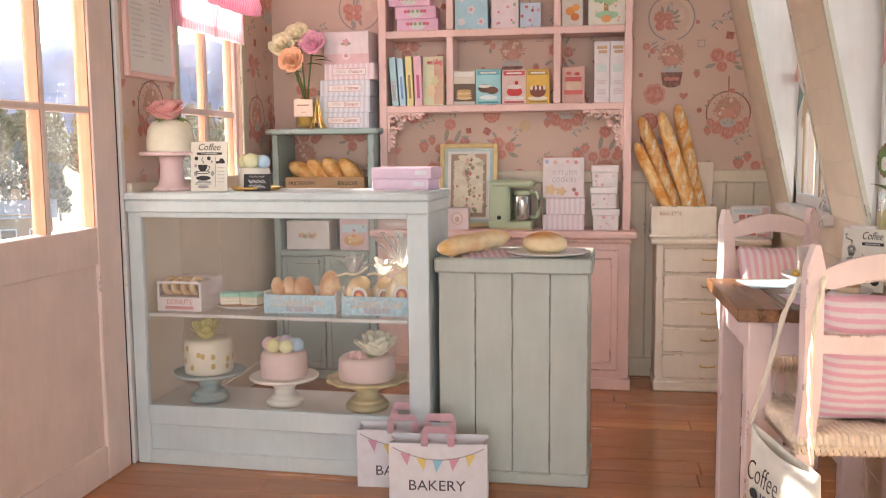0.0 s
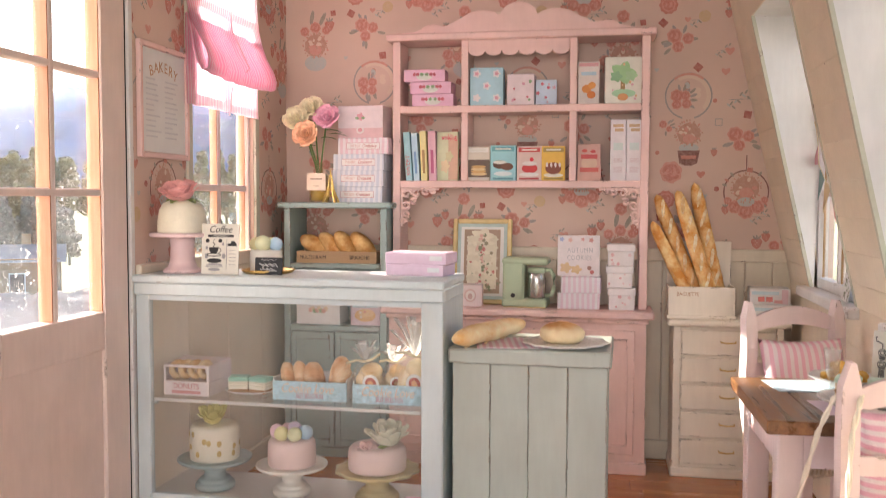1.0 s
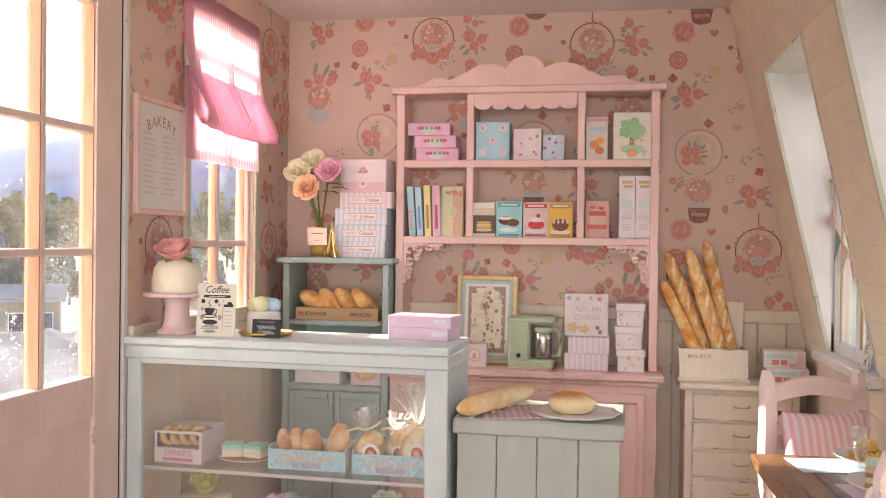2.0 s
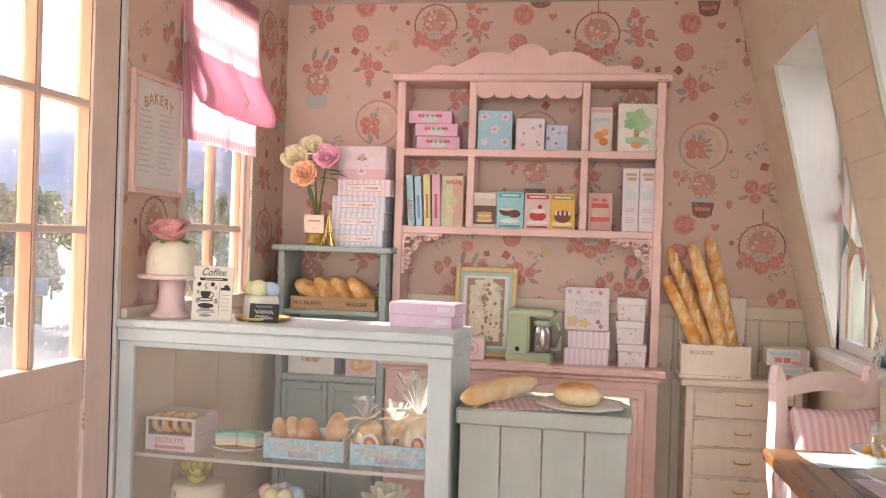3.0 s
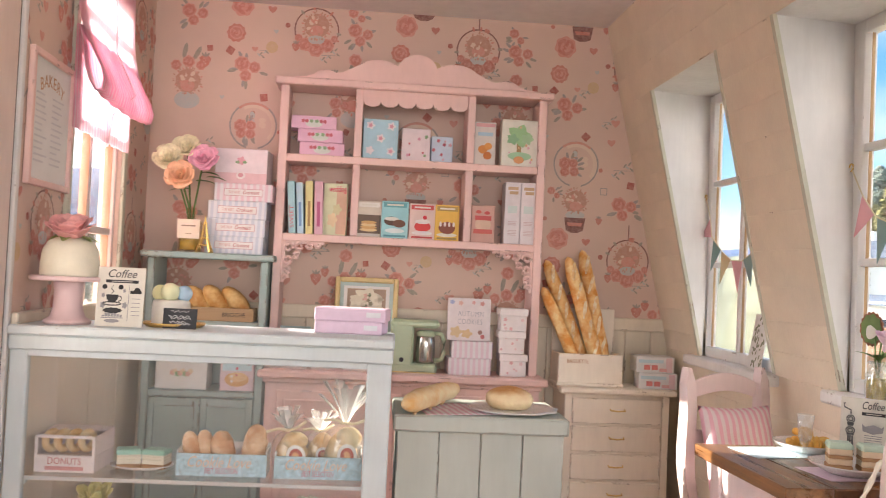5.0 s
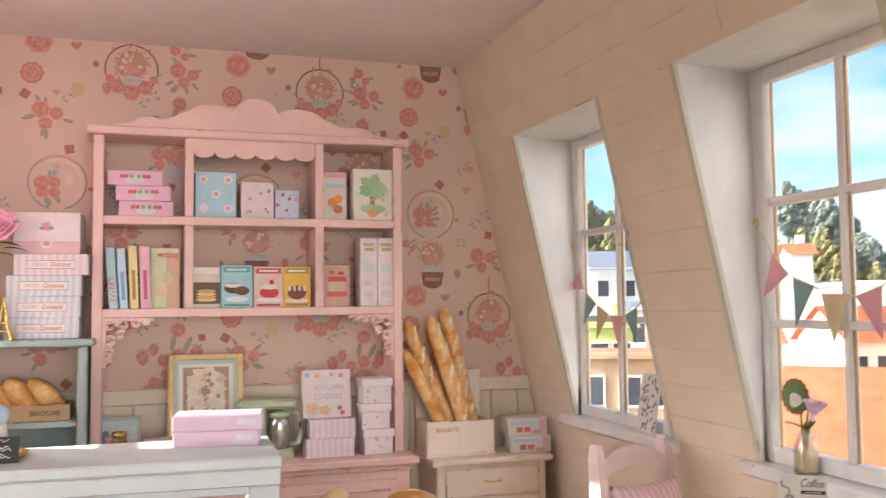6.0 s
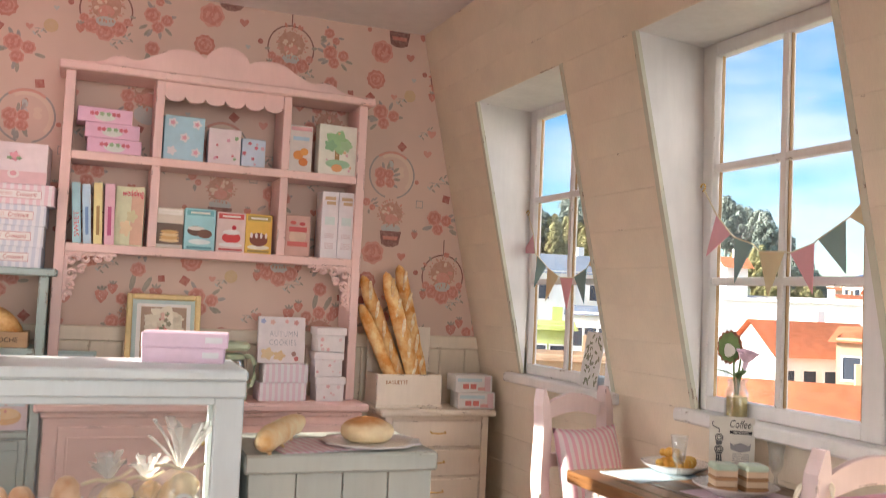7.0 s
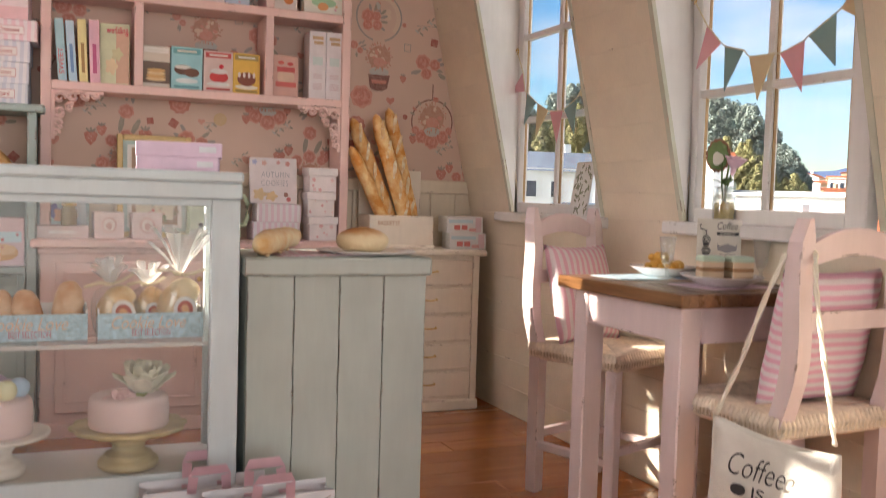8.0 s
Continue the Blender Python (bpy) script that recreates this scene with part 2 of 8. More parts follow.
def lathe_bm(profile, n=28, wave=0.0, lobes=0):
    """Turns (radius, height) pairs round z; wave and lobes scallop the rim."""
    bm = bmesh.new()
    rings = []
    rmax = max(r for r, _ in profile)
    for r, z in profile:
        ring = []
        for i in range(n):
            a = 2 * math.pi * i / n
            k = 1 + wave * math.cos(lobes * a) * (r / rmax) ** 4
            ring.append(bm.verts.new((r * k * math.cos(a), r * k * math.sin(a), z)))
        rings.append(ring)
    for p, q in zip(rings, rings[1:]):
        for i in range(n):
            bm.faces.new((p[i], p[(i + 1) % n], q[(i + 1) % n], q[i]))
    bm.faces.new(rings[0][::-1])
    bm.faces.new(rings[-1])
    bmesh.ops.remove_doubles(bm, verts=bm.verts, dist=1e-5)
    bmesh.ops.recalc_face_normals(bm, faces=bm.faces)
    return bm


def tube_bm(points, radius, n=8, taper=None):
    """A round bar along points."""
    bm = bmesh.new()
    pts = [Vector(p) for p in points]
    rings = []
    for i, p in enumerate(pts):
        d = (pts[min(i + 1, len(pts) - 1)] - pts[max(i - 1, 0)]).normalized()
        q = d.to_track_quat("Z", "Y")
        r = radius * (taper[i] if taper else 1.0)
        rings.append([bm.verts.new(p + q @ Vector((r * math.cos(2 * math.pi * k / n), r * math.sin(2 * math.pi * k / n), 0))) for k in range(n)])
    for p, q in zip(rings, rings[1:]):
        for k in range(n):
            bm.faces.new((p[k], p[(k + 1) % n], q[(k + 1) % n], q[k]))
    bm.faces.new(rings[0][::-1])
    bm.faces.new(rings[-1])
    bmesh.ops.recalc_face_normals(bm, faces=bm.faces)
    return bm


def slab_bm(outline, t):
    """Extrudes an outline of (u, v) in x and z to a board of thickness t along y, front at y = 0."""
    bm = bmesh.new()
    f = [bm.verts.new((u, 0, v)) for u, v in outline]
    b = [bm.verts.new((u, t, v)) for u, v in outline]
    bm.faces.new(f)
    bm.faces.new(b[::-1])
    n = len(f)
    for i in range(n):
        bm.faces.new((f[i], b[i], b[(i + 1) % n], f[(i + 1) % n]))
    bmesh.ops.recalc_face_normals(bm, faces=bm.faces)
    return bm


def blob_bm(rx, ry, rz, rough=0.06, freq=9.0, seed=0.0, sub=3, flat=None):
    """A lumpy rounded body; flat cuts it level below that height."""
    bm = bmesh.new()
    bmesh.ops.create_icosphere(bm, subdivisions=sub, radius=1.0)
    for v in bm.verts:
        k = 1 + rough * noise.noise(v.co * freq * 0.25 + Vector((seed, seed * 1.7, 3.1)))
        v.co = Vector((v.co.x * rx, v.co.y * ry, v.co.z * rz)) * k
        if flat is not None:
            v.co.z = max(v.co.z, flat)
    for f in bm.faces:
        f.smooth = True
    return bm


def smooth(bm):
    for f in bm.faces:
        f.smooth = True
    return bm


def thing(name, x=0.0, y=0.0, z=0.0, rx=0, ry=0, rz=0, label="", category="", group="", kind=""):
    ob = new(name)
    ob.empty_display_size = 0.02
    ob.matrix_world = pose(x * S, y * S, z * S, rx, ry, rz)
    return tagged(ob, label, category, group, kind)


def part(name, bm, material, parent=None, label="", at=None):
    """Links a bmesh as one mesh, shrunk to the miniature, under its thing."""
    bmesh.ops.scale(bm, vec=(S, S, S), verts=bm.verts)
    me = bpy.data.meshes.new(name)
    bm.to_mesh(me)
    bm.free()
    me.materials.append(material)
    ob = new(name, me)
    if parent:
        ob.parent = parent
    if at is not None:
        ob.matrix_local = at
    if label:
        tagged(ob, label)
    return ob


def at(x, y, z, rx=0, ry=0, rz=0):
    return pose(x * S, y * S, z * S, rx, ry, rz)


def structure(name, bm, material, label, category):
    return tagged(part(name, bm, material), label, category, kind="structure")


def clone(ob, parent, m, name=None):
    """Another object on the same mesh, under parent."""
    o = new(name or ob.name.split(".")[0], ob.data)
    o.parent = parent
    o.matrix_local = m
    return o


def text(body, size, material, parent, m, name="lettering", width=None, spacing=1.0, slant=0.0, thin=0.0):
    """Flat letters, upright in local x and z, facing -y."""
    c = bpy.data.curves.new(name, "FONT")
    c.body, c.size, c.align_x, c.align_y, c.extrude, c.space_character = body, size * S, "CENTER", "CENTER", 0.0004 * S, spacing
    c.resolution_u, c.shear, c.offset = 3, slant, -thin * size * S
    tmp = new("tmp_text", c)
    bpy.context.view_layer.update()
    me = bpy.data.meshes.new_from_object(tmp.evaluated_get(bpy.context.evaluated_depsgraph_get()))
    bpy.data.objects.remove(tmp)
    bpy.data.curves.remove(c)
    me.name = name
    if width:
        xs = [v.co.x for v in me.vertices]
        k = width * S / (max(xs) - min(xs))
        me.transform(Matrix.Diagonal((k, 1, 1, 1)))
    me.transform(pose(0, 0, 0, 90, 0, 0))
    me.materials.clear()
    me.materials.append(material)
    ob = new(name, me)
    ob.parent = parent
    ob.matrix_local = m
    return ob


# ---- setting ----
WL, WR0, YB, ZC = -1.655, 1.0, 4.85, 2.585     # left wall, foot of the slope, back wall, ceiling


def slope_x(z):
    """The inner face of the right wall: an upright knee wall, then the mansard slope."""
    if z <= 0.95:
        return 1.035 - 0.04 * z / 0.95
    return 0.995 + (z - 0.95) * (0.62 - 0.995) / (ZC - 0.95)


structure("wall_back", box_bm(-1.8, 1.2, YB, YB + 0.08, -0.05, 2.7), PAPER, "cream floral wallpaper with roses and round motifs", "wall")
# the ceiling's unseen front part is added to keep sky light off the near chair
structure("ceiling", box_bm(-1.745, 1.2, 0.6, YB, ZC, ZC + 0.08), CEILING, "plain warm white painted ceiling", "ceiling")
structure("ground_slab", box_bm(-1.8, 1.25, 0.6, YB, -0.09, -0.016), DARK, "dark board under the floor planks", "floor")

# left wall with the window opening
LW0, LW1, LZ0, LZ1 = 3.67, 4.37, 0.965, 2.22
wall = bmesh.new()
for a in ((3.2, LW0, -0.05, 2.6), (LW1, YB, -0.05, 2.6), (LW0, LW1, -0.05, LZ0), (LW0, LW1, LZ1 + 0.14, 2.6)):
    box_bm(WL - 0.09, WL, *a, bm=wall)
structure("wall_left", wall, PAPER, "cream floral wallpaper beside the street door", "wall")


def sash(name, y0, y1, z0, z1, x, cols, rows, material, glassy, label, deep=0.04, bar=0.024, frame_w=0.05, inner=RAW_WOOD, frame_z=None):
    fz = frame_z or frame_w
    win = tagged(thing(name, x, 0, 0), label, "window", kind="structure")
    fr = bmesh.new()
    box_bm(-deep / 2, deep / 2, y0, y0 + frame_w, z0, z1, 0.003, fr)
    box_bm(-deep / 2, deep / 2, y1 - frame_w, y1, z0, z1, 0.003, fr)
    box_bm(-deep / 2 + 0.001, deep / 2 - 0.001, y0 + frame_w, y1 - frame_w, z0, z0 + fz, 0.003, fr)
    box_bm(-deep / 2 + 0.001, deep / 2 - 0.001, y0 + frame_w, y1 - frame_w, z1 - fz, z1, 0.003, fr)
    part("window_frame", fr, material, win)
    ya, yb, za, zb = y0 + frame_w, y1 - frame_w, z0 + fz, z1 - fz
    w, h = (yb - ya) / cols, (zb - za) / rows
    for i in range(1, cols):
        part("glazing_bar", box_bm(-deep * 0.35, deep * 0.35, ya + i * w - bar / 2, ya + i * w + bar / 2, za, zb, 0.003), material, win)
    for j in range(1, rows):
        part("glazing_bar", box_bm(-deep * 0.34, deep * 0.34, ya, yb, za + j * h - bar / 2, za + j * h + bar / 2, 0.003), material, win)
    for i in range(cols):
        bead = bmesh.new()
        e = bar / 2 + 0.001
        bead_t = 0.0025 if frame_z else 0.005
        bead_d = 0.005 if frame_z else deep * 0.3
        box_bm(-bead_d, bead_d, ya + i * w + e, ya + i * w + e + bead_t, za, zb, 0, bead)
        box_bm(-bead_d, bead_d, ya + (i + 1) * w - e - bead_t, ya + (i + 1) * w - e, za, zb, 0, bead)
        part("bead", bead, inner, win, "bare orange-brown wood edge")
        for j in range(rows):
            p = part("pane", box_bm(-0.002, 0.002, ya + i * w + 0.002, ya + (i + 1) * w - 0.002, za + j * h + 0.002, za + (j + 1) * h - 0.002), glassy, win)
            p.visible_shadow = False
    return win


sash("window_1", LW0, LW1, LZ0, LZ1, WL - 0.045, 2, 3, ROSY_WHITE, DIRTY, "white wooden casement window with dusty panes", 0.055, 0.03, 0.026, inner=ORANGE_WOOD)
# hidden opening above the sash, added so light reaches the blind's upper part
structure("transom_light", box_bm(WL - 0.05, WL - 0.045, LW0, LW1, LZ1, LZ1 + 0.14), DIRTY, "plain glass light above the window behind the blind", "window").visible_shadow = False
trim = bmesh.new()
for a in ((LW0 - 0.045, LW0, LZ0, LZ1), (LW1, LW1 + 0.045, LZ0, LZ1), (LW0 - 0.045, LW1 + 0.045, LZ1 + 0.14, LZ1 + 0.175)):
    box_bm(WL, WL + 0.015, *a, 0.003, trim)
structure("trim_window", trim, EDGE_GREEN, "pale painted moulding round the window", "trim")
structure("sill_left", box_bm(WL, WL + 0.05, LW0 - 0.06, LW1 + 0.06, LZ0 - 0.035, LZ0, 0.005), WHITE_TRIM, "white painted window sill", "sill")

# wainscot along the back and left walls
WZ = 1.095
for nm, m, length in (("wainscot_back", pose(WL * S, YB * S, 0), 2.7), ("wainscot_left", pose(WL * S, 3.2 * S, 0, 0, 0, 90), 1.65)):
    ws = tagged(thing(nm), "sage cream boarded wainscot below the wallpaper", "wainscot", kind="structure")
    ws.matrix_world = m
    n = round(length / 0.137) if nm == "wainscot_back" else 4
    wd = length / n
    part("cap_rail", box_bm(0, length, -0.024, 0, WZ - 0.065, WZ, 0.005), SAGE, ws)
    base = part("skirting", box_bm(0, length, -0.022, 0, 0, 0.1, 0.005), SAGE, ws)
    board = part("board", box_bm(0.001, wd - 0.001, -0.012, 0, 0.1, WZ - 0.065, 0.004), SAGE, ws)
    for i in range(1, n):
        clone(board, ws, at(i * wd, 0, 0))

# the street door, hinged back in line with the left wall
corner = structure("corner_post", box_bm(WL - 0.09, WL + 0.004, 3.168, 3.198, 0, ZC, 0.003), WHITE_TRIM, "narrow white corner post beside the door", "trim")
# solid near-black strip, coloured as the shade inside the door gap
structure("door_gap", box_bm(WL - 0.09, WL - 0.008, 3.156, 3.168, 0, ZC), DARK, "dark gap between door and post", "trim")
DY0, DY1 = 2.24, 3.156
door = tagged(thing("door_1", WL - 0.004), "pale pink glazed street door with dusty panes", "door", kind="structure")
st = bmesh.new()
box_bm(-0.06, 0, 2.995, DY1, 0, ZC, 0.004, st)
box_bm(-0.06, 0, DY0, 2.435, 0, ZC, 0.004, st)
part("stile", st, PINK_DOOR, door)
part("rail", box_bm(-0.06, -0.001, 2.435, 2.995, 0.807, 0.943, 0.004), PINK_DOOR, door)
part("rail", box_bm(-0.06, -0.001, 2.435, 2.995, 2.2, ZC, 0.004), PINK_DOOR, door)
part("rail", box_bm(-0.06, -0.001, 2.435, 2.995, 0.0, 0.13, 0.004), PINK_DOOR, door)
part("panel", box_bm(-0.05, -0.014, 2.433, 2.997, 0.128, 0.809), PINK_DOOR, door)
part("glazing_bar", box_bm(-0.05, -0.006, 2.702, 2.728, 0.943, 2.2, 0.004), PINK_DOOR, door)
for z in (1.363, 1.774):
    part("glazing_bar", box_bm(-0.049, -0.007, 2.435, 2.995, z - 0.013, z + 0.013, 0.004), PINK_DOOR, door)
for ya, yb in ((2.435, 2.702), (2.728, 2.995)):
    part("bead", box_bm(-0.056, -0.008, yb - 0.006, yb - 0.0005, 0.944, 2.199), ORANGE_WOOD, door, "bare orange wood edge")
    for za, zb in ((0.943, 1.35), (1.376, 1.761), (1.787, 2.2)):
        p = part("pane", box_bm(-0.046, -0.042, ya - 0.004, yb + 0.002, za - 0.003, zb + 0.003), DIRTY, door, "dusty scratched pane")
        p.visible_shadow = False
# unseen stretch of wall, added to keep the sun out of the open front
structure("wall_near_left", box_bm(WL - 0.09, WL - 0.004, 0.6, DY0 - 0.012, 0, ZC), PAPER, "plain papered wall beside the door", "wall")

# unseen room shell, added to keep out sky light; opening holds the fill lamp
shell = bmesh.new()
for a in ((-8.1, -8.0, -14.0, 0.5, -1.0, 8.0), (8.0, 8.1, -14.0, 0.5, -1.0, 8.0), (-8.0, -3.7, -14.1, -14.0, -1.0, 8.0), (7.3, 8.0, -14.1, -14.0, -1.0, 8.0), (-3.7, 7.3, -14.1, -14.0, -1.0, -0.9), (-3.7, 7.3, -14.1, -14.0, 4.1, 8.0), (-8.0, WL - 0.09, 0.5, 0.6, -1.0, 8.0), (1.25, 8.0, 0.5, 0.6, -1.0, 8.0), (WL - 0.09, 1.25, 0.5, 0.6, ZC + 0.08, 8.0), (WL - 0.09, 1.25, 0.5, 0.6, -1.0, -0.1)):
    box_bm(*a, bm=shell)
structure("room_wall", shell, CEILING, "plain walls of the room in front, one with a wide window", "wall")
structure("room_ceiling", box_bm(-8.1, 8.1, -14.1, 0.6, 8.0, 8.1), CEILING, "plain ceiling of the room in front", "ceiling")
structure("room_floor", box_bm(-8.1, 8.1, -14.1, 0.6, -1.1, -1.0), CEILING, "plain pale floor of the room in front", "floor")
# unseen white board, added to bounce light up to the ceiling
structure("display_table_top", box_bm(-4.5, 4.5, -7.0, 0.49, -0.16, -0.1, 0.01), CEILING, "broad white table top that carries the house", "table top")
# extra height out of view, added to stop sun passing over the left wall
structure("facade_left", box_bm(WL - 0.09, WL - 0.004, 0.6, 3.198, ZC + 0.001, 4.1), PAPER, "upper part of the opened front of the house", "wall")

# right wall: knee wall and slope in painted boards, pierced by two dormer windows
WIN = ((3.60, 4.385), (2.305, 3.13))      # openings in the boards
SASH = ((3.645, 4.445), (2.395, 3.172))   # the windows themselves; the cheeks splay out to them
W_Z0, W_Z1, W_X = 0.955, 2.172, 1.045
right = tagged(thing("wall_right"), "beige boarded mansard wall with two dormer windows", "wall", kind="structure")


def slope_board(y0, y1, z0, z1, gap=0.0003):
    bm = bmesh.new()
    xa, xb = slope_x(z0), slope_x(z1)
    vs = []
    for y in (y0, y1):
        for x, z in ((xa, z0 + gap), (xb, z1 - gap), (xb + 0.05, z1 - gap), (xa + 0.05, z0 + gap)):
            vs.append(bm.verts.new((x, y, z)))
    for q in ((0, 1, 2, 3), (7, 6, 5, 4), (0, 4, 5, 1), (1, 5, 6, 2), (2, 6, 7, 3), (3, 7, 4, 0)):
        bm.faces.new([vs[i] for i in q])
    bmesh.ops.recalc_face_normals(bm, faces=bm.faces)
    bmesh.ops.bevel(bm, geom=[e for e in bm.edges if abs(e.verts[0].co.z - e.verts[1].co.z) < 1e-6 and min(v.co.x for v in e.verts) <= max(xa, xb) + 0.001], offset=0.001, segments=1, affect="EDGES")
    return bm


backing = bmesh.new()
for (ya, yb) in ((0.6, WIN[1][0]), (WIN[1][1], WIN[0][0]), (WIN[0][1], YB)):
    join(backing, moved(slope_board(ya, yb, 0.95, ZC, 0), Matrix.Translation((0.012, 0, 0))))
for (ya, yb) in WIN:
    join(backing, moved(slope_board(ya - 0.01, yb + 0.01, W_Z1 + 0.02, ZC, 0), Matrix.Translation((0.012, 0, 0))))
join(backing, moved(slope_board(0.6, YB, 0.0, 0.95, 0), Matrix.Translation((0.012, 0, 0))))
part("backing", backing, BEIGE, right)
zs = [0.0, 0.13, 0.26, 0.39, 0.52, 0.65, 0.80, 0.95, 1.045, 1.16, 1.285, 1.415, 1.546, 1.676, 1.808, 1.93, 2.055, W_Z1, 2.30, 2.43, ZC]
for z0, z1 in zip(zs, zs[1:]):
    if W_Z0 - 0.01 <= z0 and z1 <= W_Z1:
        spans = ((0.6, WIN[1][0]), (WIN[1][1], WIN[0][0]), (WIN[0][1], YB - 0.002))
    else:
        spans = ((0.6, 1.4), (1.4, 2.86), (2.86, YB - 0.002))
    for ya, yb in spans:
        part("board", slope_board(ya, yb, z0, z1), BEIGE, right)

for k, (ya, yb) in enumerate(WIN):
    rev = tagged(thing(f"window_reveal_{k + 1}"), "white painted dormer reveal with pale green edge", "window reveal", kind="structure")
    wa, wb = SASH[k]
    for nm, y0, y1, s0, s1 in (("cheek", yb - 0.014, yb, wb, wb + 0.014), ("cheek", ya, ya + 0.014, wa - 0.014, wa)):
        bm = bmesh.new()
        pr = [(slope_x(W_Z0) + 0.004, W_Z0, y0, y1), (slope_x(W_Z1) + 0.004, W_Z1, y0, y1), (W_X + 0.03, W_Z1, s0, s1), (W_X + 0.03, W_Z0, s0, s1)]
        a = [bm.verts.new((x, p, z)) for x, z, p, q in pr]
        b = [bm.verts.new((x, q, z)) for x, z, p, q in pr]
        bm.faces.new(a), bm.faces.new(b[::-1])
        for i in range(4):
            bm.faces.new((a[i], b[i], b[(i + 1) % 4], a[(i + 1) % 4]))
        bmesh.ops.recalc_face_normals(bm, faces=bm.faces)
        part(nm, bm, WHITE_TRIM, rev)
        edge = bmesh.new()
        ex = [(slope_x(W_Z0) - 0.003, W_Z0), (slope_x(W_Z1) - 0.003, W_Z1), (slope_x(W_Z1) + 0.012, W_Z1), (slope_x(W_Z0) + 0.012, W_Z0)]
        yo = (yb - 0.016, yb + 0.006) if nm and y0 > (ya + yb) / 2 else (ya - 0.006, ya + 0.016)
        a = [edge.verts.new((x, yo[0], z)) for x, z in ex]
        b = [edge.verts.new((x, yo[1], z)) for x, z in ex]
        edge.faces.new(a), edge.faces.new(b[::-1])
        for i in range(4):
            edge.faces.new((a[i], b[i], b[(i + 1) % 4], a[(i + 1) % 4]))
        bmesh.ops.recalc_face_normals(edge, faces=edge.faces)
        part("edge_strip", edge, EDGE_GREEN, rev, "pale green worn edge strip")
    part("soffit", box_bm(slope_x(W_Z1) + 0.004, W_X + 0.03, ya - 0.02, yb + 0.05, W_Z1, W_Z1 + 0.014), WHITE_TRIM, rev)
    sash(f"window_{k + 2}", wa, wb, W_Z0 - 0.002, W_Z1, W_X, 2, 3, WHITE_TRIM, GLASS, "white wooden dormer window overlooking rooftops", 0.045, 0.026, 0.072, frame_z=0.046)
    structure(f"sill_{k + 1}", box_bm(0.95, W_X + 0.02, ya - 0.03, yb + 0.09 if k == 0 else yb + 0.05, W_Z0 - 0.045, W_Z0 - 0.003, 0.006), WHITE_TRIM, "white painted wooden window sill", "sill")

# floor planks along x
floor = tagged(thing("floor"), "glossy reddish-brown wooden floorboards", "floor", kind="structure")
rng = random.Random(4)
PW = 0.135
lengths = {}
y = YB
while y > 0.7:
    x = WL - 0.1 - rng.random() * 0.9
    while x < 1.1:
        ln = rng.choice((0.95, 1.25, 1.55))
        if ln not in lengths:
            lengths[ln] = part("plank", box_bm(0, ln - 0.0008, 0.0005, PW - 0.0005, -0.016, 0, 0.0018), FLOOR_WOOD, floor, at=at(x, y - PW, 0))
        else:
            clone(lengths[ln], floor, at(x, y - PW, rng.uniform(-0.0006, 0.0006)))
        x += ln
    y -= PW


